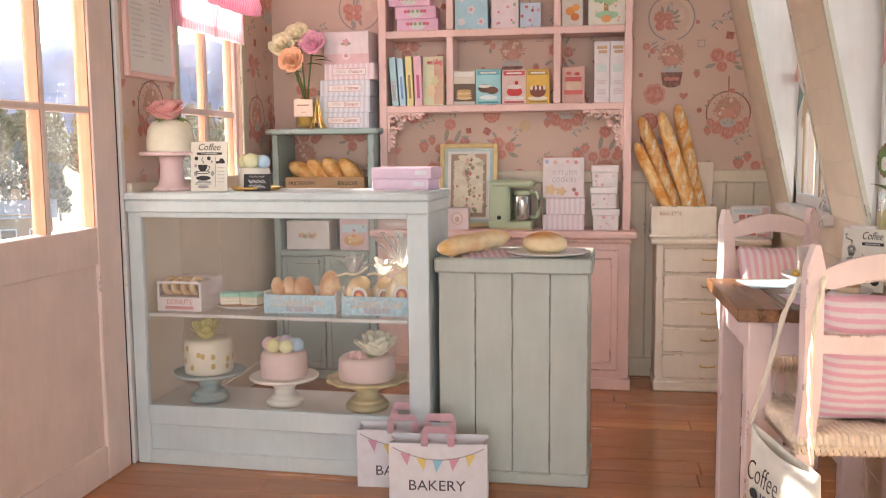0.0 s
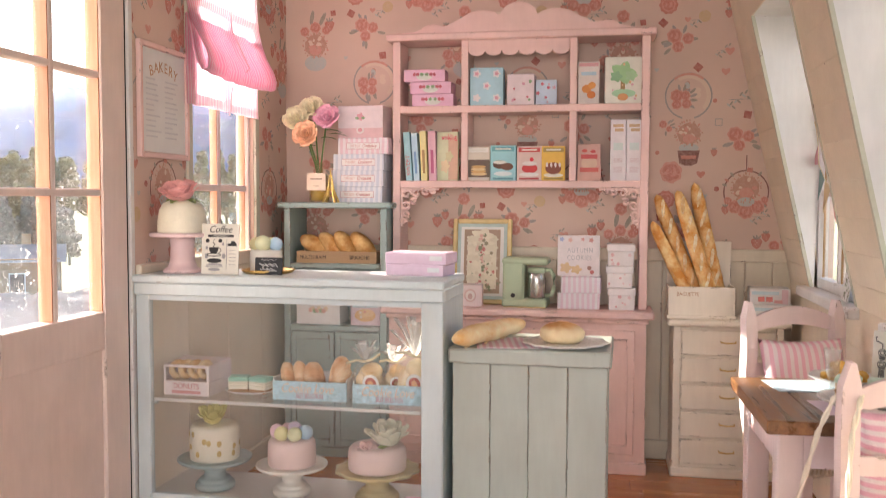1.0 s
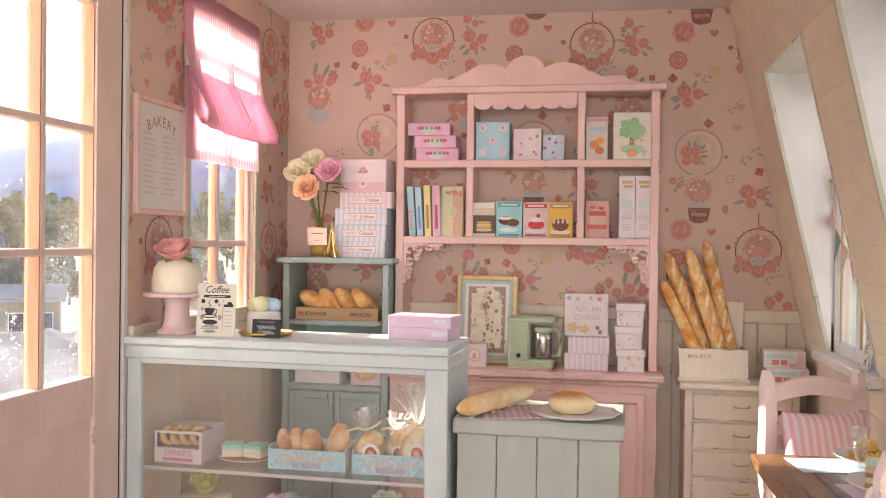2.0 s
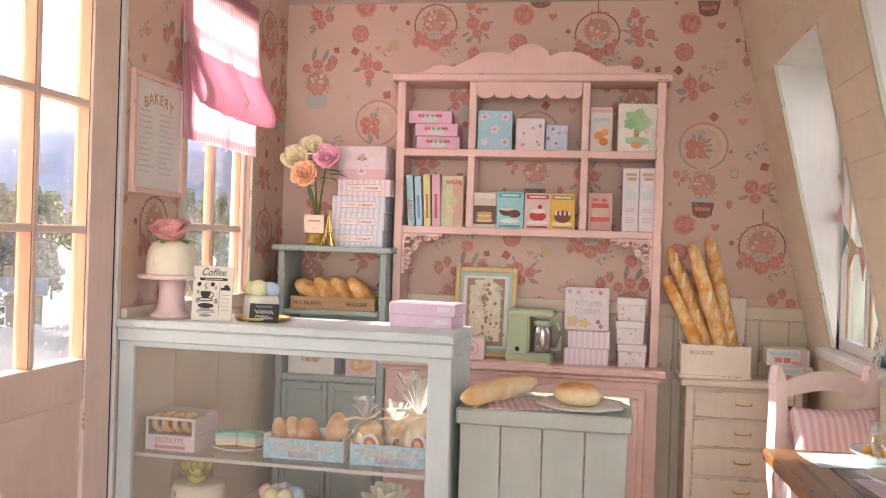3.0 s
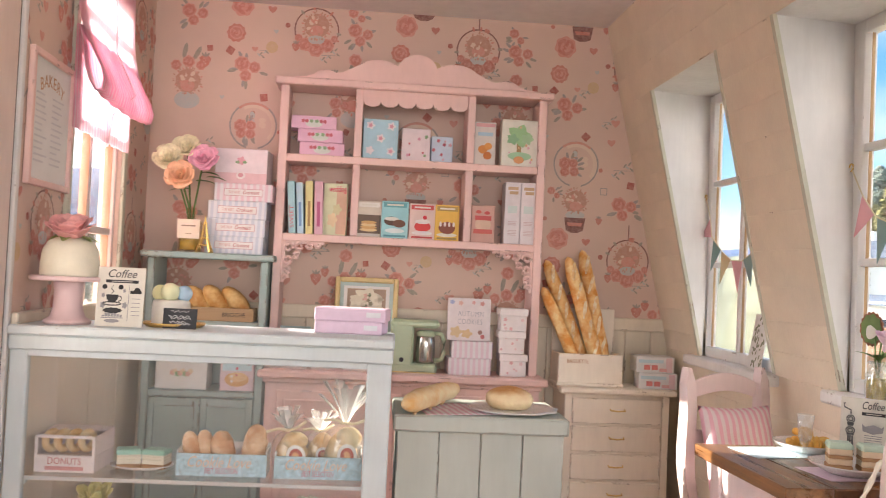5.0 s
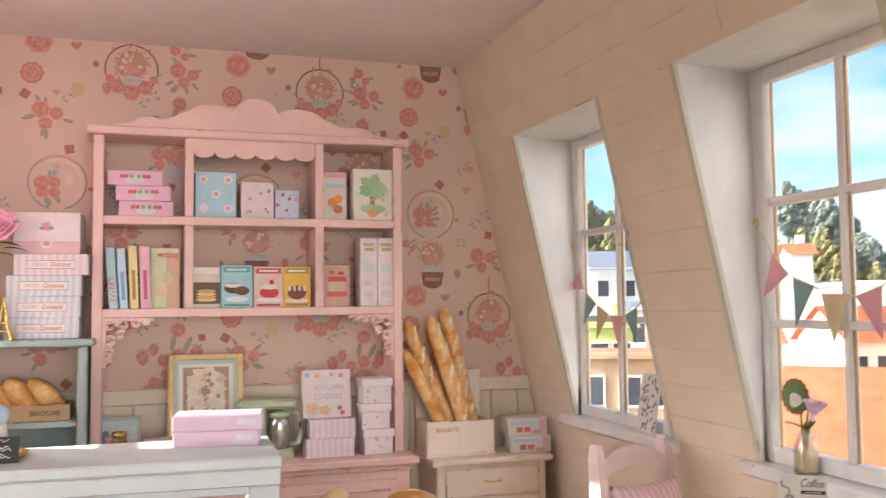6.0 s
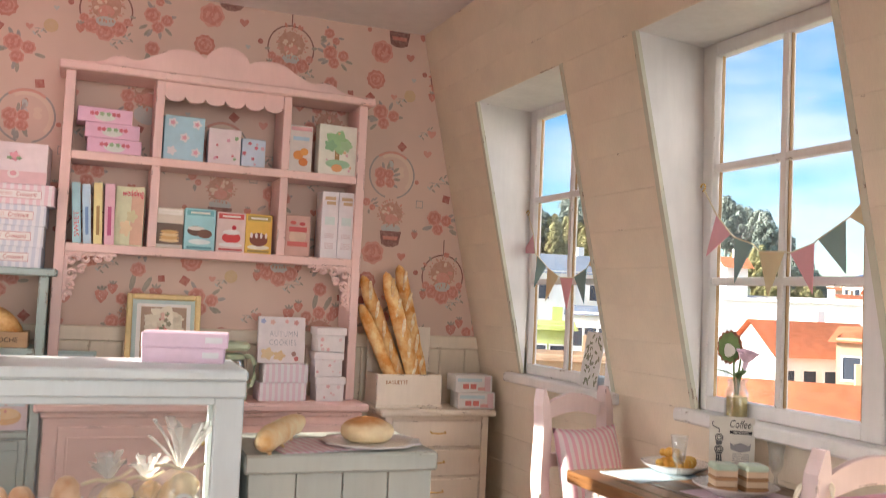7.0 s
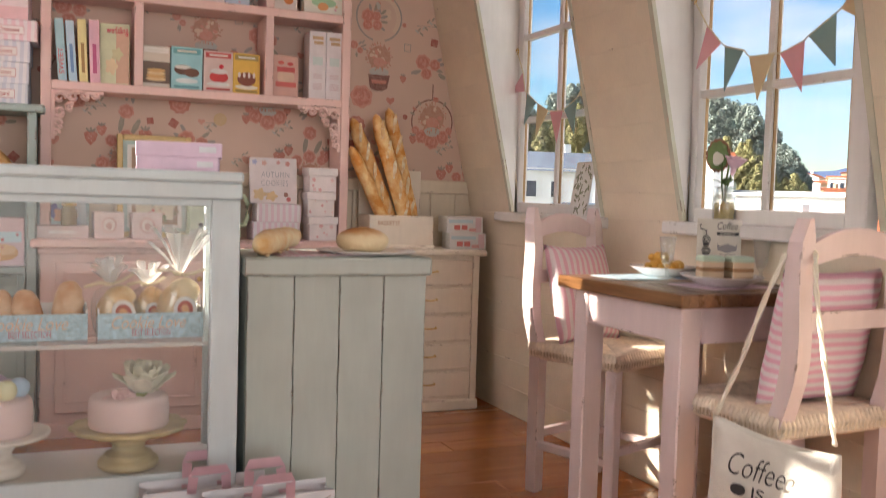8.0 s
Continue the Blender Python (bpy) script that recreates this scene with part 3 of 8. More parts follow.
# ---- large furniture ----
def hutch():
    h = thing("hutch", -0.36, 4.83, 0, label="worn pale pink wooden hutch with scalloped crest and open shelves", category="hutch")
    W, D = 0.667, 0.32           # half width of the worktop, depth of the base
    bw = 0.64
    body = box_bm(-bw, bw, -D + 0.025, 0, 0.06, 0.765)
    part("body", body, PINK, h)
    plinth = bmesh.new()
    box_bm(-bw - 0.01, bw + 0.01, -D + 0.012, 0, 0.0, 0.06, 0.004, plinth)
    part("plinth", plinth, PINK, h)
    part("worktop", box_bm(-W - 0.01, W + 0.01, -D - 0.012, 0, 0.765, 0.80, 0.008), PINK, h)
    part("moulding", box_bm(-bw - 0.012, bw + 0.012, -D + 0.008, 0, 0.742, 0.765, 0.006), PINK, h)
    dw = (2 * bw - 0.1) / 2
    for i in range(2):
        x0 = -bw + 0.05 + i * dw
        d = part("door", box_bm(x0 + 0.004, x0 + dw - 0.004, -D + 0.008, -D + 0.024, 0.1, 0.71, 0.004), PINK, h)
        fr = bmesh.new()
        for a in ((x0 + 0.035, x0 + 0.045, 0.14, 0.67), (x0 + dw - 0.045, x0 + dw - 0.035, 0.14, 0.67), (x0 + 0.045, x0 + dw - 0.045, 0.14, 0.15), (x0 + 0.045, x0 + dw - 0.045, 0.66, 0.67)):
            box_bm(a[0], a[1], -D + 0.001, -D + 0.0085, a[2], a[3], 0.002, fr)
        part("panel_moulding", fr, PINK, d)
        kx = x0 + dw - 0.03 if i == 0 else x0 + 0.03
        part("knob", moved(smooth(lathe_bm([(0.0, 0), (0.005, 0), (0.004, 0.012), (0.011, 0.018), (0.009, 0.027), (0.0, 0.029)], 14)), pose(kx, -D + 0.008, 0.64, 90)), GOLD, d, "small brass knob")
    # upper part
    uw, ud = 0.645, 0.19
    for sx in (-1, 1):
        part("side_panel", box_bm(min(sx * uw, sx * (uw - 0.04)), max(sx * uw, sx * (uw - 0.04)), -ud, 0, 0.80, 2.145, 0.003), PINK, h)
    for z in (1.402, 1.782):
        part("shelf", box_bm(-uw + 0.04, uw - 0.04, -ud, 0, z, z + 0.036, 0.003), PINK, h)
    for x in (-0.271, 0.274):
        part("divider", box_bm(x - 0.018, x + 0.018, -ud - 0.002, 0, 1.438, 1.782, 0.003), PINK, h)
        part("divider", box_bm(x - 0.018, x + 0.018, -ud - 0.002, 0, 1.818, 2.145, 0.003), PINK, h)
    part("top_board", box_bm(-0.672, 0.672, -ud - 0.035, 0, 2.145, 2.18, 0.006), PINK, h)
    # crest
    pts = [(-0.655, 0.0)]
    def arc(cx, cz, rx, rz, a0, a1, n=10):
        return [(cx + rx * math.cos(radians(a0 + (a1 - a0) * i / n)), cz + rz * math.sin(radians(a0 + (a1 - a0) * i / n))) for i in range(n + 1)]
    pts += [(-0.53, 0.012)] + arc(-0.435, 0.014, 0.06, 0.034, 160, 40) + [(-0.36, 0.04)] + arc(-0.185, 0.045, 0.115, 0.066, 150, 48) + arc(0.0, 0.07, 0.095, 0.078, 168, 12, 14)
    pts += [(-x, z) for x, z in reversed(pts[:-15])][0:]
    part("crest", moved(slab_bm(pts, 0.024), Matrix.Translation((0, -ud - 0.012, 2.178))), PINK, h)
    # scalloped apron under the top, middle bay
    ap = [(-0.253, 0.0), (-0.253, -0.075)]
    n = 6
    for i in range(n):
        a, b = -0.253 + i * 0.506 / n, -0.253 + (i + 1) * 0.506 / n
        ap += [((a + b) / 2 + (b - a) / 2 * math.cos(radians(180 + k * 30)), -0.055 + 0.026 * math.sin(radians(180 + k * 30))) for k in range(0, 7)]
    ap += [(0.253, 0.0)]
    part("apron", moved(slab_bm(ap, 0.012), Matrix.Translation((0, -ud + 0.002, 2.146))), PINK, h)
    # scrolled corner brackets
    for sx in (-1, 1):
        br = bmesh.new()
        for q, (cx, cz, r) in enumerate(((0.032, -0.034, 0.027), (0.085, -0.026, 0.024), (0.132, -0.02, 0.019), (0.17, -0.015, 0.013), (0.028, -0.088, 0.024), (0.022, -0.136, 0.02), (0.016, -0.175, 0.014), (0.07, -0.072, 0.018))):
            curl = [(cx + r * (1 - 0.075 * k) * math.cos(0.62 * k + q), 0.0, cz + r * (1 - 0.075 * k) * math.sin(0.62 * k + q)) for k in range(12)]
            join(br, tube_bm(curl, 0.0112, 6, tuple(1.0 - 0.035 * k for k in range(12))))
        box_bm(0.001, 0.2, -0.005, 0.005, -0.014, -0.001, 0, br)
        box_bm(0.001, 0.014, -0.005, 0.005, -0.2, -0.015, 0, br)
        m = Matrix.Translation((-(uw - 0.04) if sx < 0 else (uw - 0.04), -ud + 0.012, 1.402)) @ Matrix.Diagonal((1 if sx < 0 else -1, 1, 1, 1))
        moved(br, m)
        bmesh.ops.recalc_face_normals(br, faces=br.faces)
        part("bracket", br, PINK, h, "scroll-cut corner bracket")
    return h


GOLD = plain("brass", (0.75, 0.52, 0.18), 0.3, 0.1, metal=1.0)
hutch()


# sheen here lays a pale veil over the case in place of room reflections
VITRINE_GLASS = glass("vitrine_glass", (0.99, 0.995, 0.99), sheen=0.06, shine_min=0.012)


def display_case():
    v = thing("display_case", -1.645, 3.195, 0, rz=-2, label="white wooden bakery display case with glass front", category="display case")
    L, D, H = 1.176, 0.35, 1.06
    part("side_panel", box_bm(0.0, 0.02, 0.004, D, 0.0, 0.985), WHITE, v)
    part("side_panel", box_bm(L - 0.02, L, 0.004, D, 0.0, 0.985), WHITE, v)
    part("lining", box_bm(0.0205, 0.024, 0.021, D - 0.002, 0.223, 0.984), CREAM, v, "cream painted inner face")
    for a in ((0.0, 0.055), (L - 0.078, L)):
        part("post", box_bm(a[0], a[1], -0.012, 0.02, 0.0, 0.985, 0.004), WHITE, v)
    part("post", box_bm(L - 0.06, L, D - 0.03, D, 0.0, 0.985, 0.004), WHITE, v)
    part("top", box_bm(-0.006, L + 0.006, -0.03, D + 0.006, 1.03, H, 0.006), WHITE, v)
    part("moulding", box_bm(-0.003, L + 0.003, -0.022, 0.02, 0.985, 1.03, 0.004), WHITE, v)
    for a in ((-0.003, 0.03), (L - 0.03, L + 0.003)):
        part("moulding", box_bm(a[0], a[1], 0.02, D, 0.985, 1.03, 0.004), WHITE, v)
    part("rail", box_bm(0.055, L - 0.078, -0.01, 0.018, 0.965, 0.985, 0.002), WHITE, v)
    part("deck", box_bm(0.02, L - 0.02, 0.018, D, 0.198, 0.222, 0.003), WHITE_TRIM, v)
    part("rail", box_bm(0.055, L - 0.078, -0.01, 0.016, 0.158, 0.235, 0.003), WHITE, v)
    part("front_panel", box_bm(0.055, L - 0.078, 0.004, 0.016, 0.05, 0.16), WHITE, v)
    part("rail", box_bm(0.055, L - 0.078, -0.01, 0.016, 0.0, 0.058, 0.003), WHITE, v)
    part("foot_board", box_bm(0.0, L, D - 0.02, D, 0.0, 0.197), WHITE, v)
    g = part("glass_front", box_bm(0.05, L - 0.07, 0.006, 0.009, 0.228, 0.97), VITRINE_GLASS, v, "clear reflecting glass sheet")
    g.visible_shadow = False
    g = part("shelf", box_bm(0.022, L - 0.022, 0.03, D - 0.03, 0.578, 0.59, 0.002), ACRYL, v, "clear acrylic shelf")
    g.visible_shadow = False
    part("shelf_edge", box_bm(0.023, L - 0.023, 0.0265, 0.0295, 0.578, 0.59), ACRYL_EDGE, g, "bright polished edge").visible_shadow = False
    for x in (0.03, L - 0.05):
        part("shelf_peg", box_bm(x, x + 0.02, 0.04, 0.06, 0.561, 0.578, 0.003), WHITE, v)
    return v


display_case()


def crate_counter():
    c = thing("counter", -0.174, 3.172, 0, rz=-1.2, label="pale grey-green boarded wooden counter with worn edges", category="counter")
    hw, D = 0.268, 0.38
    n = 4
    w = 2 * hw / n
    part("core", box_bm(-hw + 0.008, hw - 0.008, 0.012, D - 0.004, 0.0, 0.76), GREY_GREEN, c)
    for i in range(n):
        part("board", box_bm(-hw + i * w + 0.0009, -hw + (i + 1) * w - 0.0009, 0.0, 0.014, 0.045, 0.772, 0.0018), GREY_GREEN, c)
    for i in range(3):
        for sx in (-1, 1):
            a, b = sorted((sx * hw, sx * (hw - 0.014)))
            part("board", box_bm(a, b, 0.015 + i * D / 3, 0.013 + (i + 1) * D / 3, 0.045, 0.772, 0.003), GREY_GREEN, c)
    part("back", box_bm(-hw + 0.014, hw - 0.014, D - 0.006, D, 0.0, 0.772), GREY_GREEN, c)
    part("skirting", box_bm(-hw - 0.006, hw + 0.006, -0.008, D, 0.0, 0.045, 0.004), GREY_GREEN, c)
    part("worktop", box_bm(-hw - 0.014, hw + 0.014, -0.014, D + 0.01, 0.772, 0.826, 0.006), GREY_GREEN, c)
    return c


crate_counter()


def drawer_chest():
    c = thing("drawer_chest", 0.665, 4.82, 0, label="cream painted narrow chest of five drawers, worn edges", category="chest of drawers")
    hw, D = 0.255, 0.28
    part("body", box_bm(-hw, hw, -D + 0.018, 0, 0.045, 0.74), CREAM, c)
    for sx in (-1, 1):
        a, b = sorted((sx * hw, sx * (hw - 0.035)))
        part("stile", box_bm(a, b, -D + 0.006, -D + 0.018, 0.045, 0.74, 0.003), CREAM, c)
    part("plinth", box_bm(-hw - 0.008, hw + 0.008, -D - 0.002, 0, 0.0, 0.05, 0.006), CREAM, c)
    part("top", box_bm(-hw - 0.03, hw + 0.03, -D - 0.02, 0, 0.738, 0.766, 0.008), CREAM, c)
    z = 0.06
    h = (0.725 - 0.06) / 5
    d0 = None
    for i in range(5):
        za, zb = z + i * h + 0.006, z + (i + 1) * h - 0.006
        d = part("drawer", box_bm(-hw + 0.037, hw - 0.037, -D + 0.004, -D + 0.018, za, zb, 0.004), CREAM, c)
        zm = (za + zb) / 2 + 0.01
        part("handle", tube_bm([(-0.035, -D + 0.004, zm), (-0.034, -D - 0.012, zm - 0.004), (0, -D - 0.015, zm - 0.007), (0.034, -D - 0.012, zm - 0.004), (0.035, -D + 0.004, zm)], 0.0035, 6), GOLD, d, "thin brass drawer pull")
    return c


drawer_chest()


def blue_cabinet():
    c = thing("cabinet", -1.29, 4.82, 0, label="dusty blue worn cabinet with open bread shelf", category="cabinet")
    hw, D = 0.275, 0.27
    for sx in (-1, 1):
        a, b = sorted((sx * hw, sx * (hw - 0.035)))
        part("side_panel", box_bm(a, b, -D, 0, 0.0, 1.295, 0.003), BLUE_PAINT, c)
    part("top", box_bm(-hw - 0.03, hw + 0.03, -D - 0.02, 0, 1.295, 1.325, 0.006), BLUE_PAINT, c)
    part("shelf", box_bm(-hw + 0.035, hw - 0.035, -D, 0, 0.985, 1.01, 0.003), BLUE_PAINT, c)
    part("shelf", box_bm(-hw + 0.035, hw - 0.035, -D, 0, 0.66, 0.69, 0.003), BLUE_PAINT, c)
    part("body", box_bm(-hw + 0.035, hw - 0.035, -D + 0.02, 0, 0.05, 0.66), BLUE_PAINT, c)
    part("plinth", box_bm(-hw + 0.035, hw - 0.035, -D + 0.006, 0, 0.0, 0.05), BLUE_PAINT, c)
    part("back_panel", box_bm(-hw + 0.035, hw - 0.035, -0.012, 0, 0.69, 0.985), BLUE_PAINT, c)
    for i in range(2):
        x0 = -hw + 0.037 + i * (hw - 0.037)
        x1 = x0 + hw - 0.038
        d = part("door", box_bm(x0 + 0.002, x1 - 0.002, -D + 0.004, -D + 0.02, 0.055, 0.655, 0.003), BLUE_PAINT, c)
        fr = bmesh.new()
        for a in ((x0 + 0.002, x0 + 0.03, 0.055, 0.655), (x1 - 0.03, x1 - 0.002, 0.055, 0.655), (x0 + 0.03, x1 - 0.03, 0.055, 0.095), (x0 + 0.03, x1 - 0.03, 0.615, 0.655)):
            box_bm(a[0], a[1], -D - 0.004, -D + 0.0045, a[2], a[3], 0.002, fr)
        part("door_frame", fr, BLUE_PAINT, d)
    return c


blue_cabinet()


def table():
    t = thing("table", 0.746, 2.7585, 0, rz=1.4, label="small square table, walnut-stained top on pale pink legs", category="table")
    w, d, z = 0.26, 0.2925, 0.784
    nb = 4
    bw = 2 * w / nb
    for i in range(nb):
        part("board", box_bm(-w + i * bw + 0.0006, -w + (i + 1) * bw - 0.0006, -d, d, z - 0.036, z, 0.003), TABLE_WOOD, t)
    for sx, sy in ((-1, -1), (-1, 1), (1, -1), (1, 1)):
        cx, cy = sx * (w - 0.07), sy * (d - 0.075)
        part("leg", box_bm(cx - 0.033, cx + 0.033, cy - 0.033, cy + 0.033, 0.0, z - 0.036, 0.004), PINK_CHAIR, t)
    for sy in (-1, 1):
        part("apron", box_bm(-w + 0.1, w - 0.1, sy * (d - 0.062) - 0.012, sy * (d - 0.062) + 0.012, z - 0.135, z - 0.036, 0.002), PINK_CHAIR, t)
    for sx in (-1, 1):
        part("apron", box_bm(sx * (w - 0.057) - 0.012, sx * (w - 0.057) + 0.012, -d + 0.105, d - 0.105, z - 0.135, z - 0.036, 0.002), PINK_CHAIR, t)
    return t


table()
STRAW = stripes("rush_weave", (0.80, 0.66, 0.50), (0.66, 0.52, 0.37), axis=1, period=0.012, duty=0.55, rough=0.85, bump=0.6, weave=120.0)
STRAW2 = stripes("rush_weave_cross", (0.80, 0.66, 0.50), (0.66, 0.52, 0.37), axis=0, period=0.012, duty=0.55, rough=0.85, bump=0.6, weave=120.0)


def curved_post(height=0.985, lean=0.05):
    """A back post that swings back above the seat, square in section, rounded top."""
    bm = bmesh.new()
    rings = []
    n = 18
    for i in range(n + 1):
        z = height * i / n
        u = max(0.0, (z - 0.5) / (height - 0.5))
        y = lean * 2.2 * u - lean * 1.2 * u * u + 0.012 * math.sin(u * math.pi * 2)
        hw = 0.021 if z < height - 0.06 else 0.021 * math.sqrt(max(0.08, 1 - ((z - height + 0.06) / 0.06) ** 2))
        hd = 0.021 * (1 - 0.1 * u) + 0.004 * math.sin(min(1, u) * math.pi)
        rings.append([bm.verts.new((sx * hw, y + sy * hd, z)) for sx, sy in ((-1, -1), (1, -1), (1, 1), (-1, 1))])
    for a, b in zip(rings, rings[1:]):
        for k in range(4):
            bm.faces.new((a[k], a[(k + 1) % 4], b[(k + 1) % 4], b[k]))
    bm.faces.new(rings[0][::-1]), bm.faces.new(rings[-1])
    bmesh.ops.recalc_face_normals(bm, faces=bm.faces)
    return bm


def chair():
    """Faces -y, back posts at y = 0."""
    c = thing("chair", label="pale pink ladder-back chair with woven rush seat", category="chair", group="chairs at the table")
    hw, D, sh = 0.173, 0.32, 0.515
    for sx in (-1, 1):
        part("back_post", moved(curved_post(), Matrix.Translation((sx * hw, 0, 0))), PINK_CHAIR, c)
        part("front_leg", box_bm(sx * hw - 0.02, sx * hw + 0.02, -D - 0.02, -D + 0.02, 0, sh - 0.008, 0.004), PINK_CHAIR, c)
    top = [(-hw + 0.012, 0.0)] + [(-hw + 0.012 + (2 * hw - 0.024) * i / 16, 0.035 + 0.045 * math.sin(math.pi * i / 16) ** 0.8) for i in range(17)] + [(hw - 0.012, 0.0)] + [(hw - 0.012 - (2 * hw - 0.024) * i / 12, -0.012 + 0.028 * math.sin(math.pi * i / 12)) for i in range(1, 12)]
    part("top_rail", moved(slab_bm(top, 0.016), Matrix.Translation((0, 0.042, 0.885))), PINK_CHAIR, c)
    mid = [(-hw + 0.012, -0.022), (hw - 0.012, -0.022), (hw - 0.012, 0.022), (-hw + 0.012, 0.022)]
    part("back_slat", moved(slab_bm(mid, 0.014), Matrix.Translation((0, 0.022, 0.745))), PINK_CHAIR, c)
    for y, zz in ((-D, 0.2), (0, 0.2)):
        part("stretcher", box_bm(-hw + 0.018, hw - 0.018, y - 0.011, y + 0.011, zz - 0.014, zz + 0.014, 0.003), PINK_CHAIR, c)
    for sx in (-1, 1):
        part("stretcher", box_bm(sx * hw - 0.011, sx * hw + 0.011, -D + 0.018, -0.018, 0.15, 0.178, 0.003), PINK_CHAIR, c)
    # rush seat: four woven triangles, each with rolled cords
    seat = part("seat", box_bm(-hw - 0.026, hw + 0.026, -D / 2 - D / 2 - 0.028, 0.028, sh - 0.048, sh - 0.003, 0.012), STRAW, c, "woven rush seat")
    cords = bmesh.new()
    cx, cy = 0.0, -D / 2
    n = 26
    for i in range(n):
        f = (i + 0.5) / n
        x0 = hw + 0.02
        y0 = D / 2 + 0.022
        for sx in (-1, 1):
            yy = -y0 + 2 * y0 * f
            reach = abs(yy) / y0
            join(cords, tube_bm([(sx * (x0 - 0.012), cy + yy, sh - 0.046), (sx * (x0 + 0.004), cy + yy, sh - 0.036), (sx * (x0 + 0.007), cy + yy, sh - 0.016), (sx * x0, cy + yy, sh + 0.002), (sx * max(0.01, reach * x0), cy + yy, sh - 0.001)], y0 / n * 1.02, 6))
        for sy in (-1, 1):
            xx = -x0 + 2 * x0 * f
            reach = abs(xx) / x0
            join(cords, tube_bm([(xx, cy + sy * (y0 - 0.012), sh - 0.046), (xx, cy + sy * (y0 + 0.004), sh - 0.036), (xx, cy + sy * (y0 + 0.007), sh - 0.016), (xx, cy + sy * y0, sh + 0.002), (xx, cy + sy * max(0.01, reach * y0), sh - 0.001)], x0 / n * 1.02, 6))
    part("seat_weave", smooth(cords), STRAW_CORD, seat)
    return c


STRAW_CORD = plain("rush_cord", (0.90, 0.77, 0.63), 0.85, 0.2, 40.0, 0.6, 300.0)
chair_a = chair()
chair_a.matrix_world = at(0.762, 3.431, 0, 0, 0, 21)
chair_b = copy_thing(chair_a, at(0.795, 2.262, 0, 0, 0, 184))


# ---- wallpaper print: roses, sprigs, hearts, strawberries and plain round motifs ----
SOFT = {"rose": (0.60, 0.215, 0.165), "blush": (0.69, 0.325, 0.26), "red": (0.45, 0.12, 0.09), "brown": (0.23, 0.09, 0.075), "tan": (0.56, 0.30, 0.215), "grey": (0.36, 0.34, 0.32),
        "sky": (0.52, 0.55, 0.53), "leaf": (0.34, 0.32, 0.26), "ochre": (0.66, 0.48, 0.27), "cream": (0.78, 0.62, 0.50)}


def faded(name, col):
    """Watercolour print: the colour washes out into the paper in uneven patches."""
    n = Net(name)
    k = n.ramp(n.noise(60.0, 5.0, 0.7), 0.34, 0.7, 0.0, 0.38)
    return n.set(Base_Color=n.mix(k, col, (0.73, 0.545, 0.455)), Roughness=0.75)


PRINT = {k: faded("print_" + k, c) for k, c in SOFT.items()}


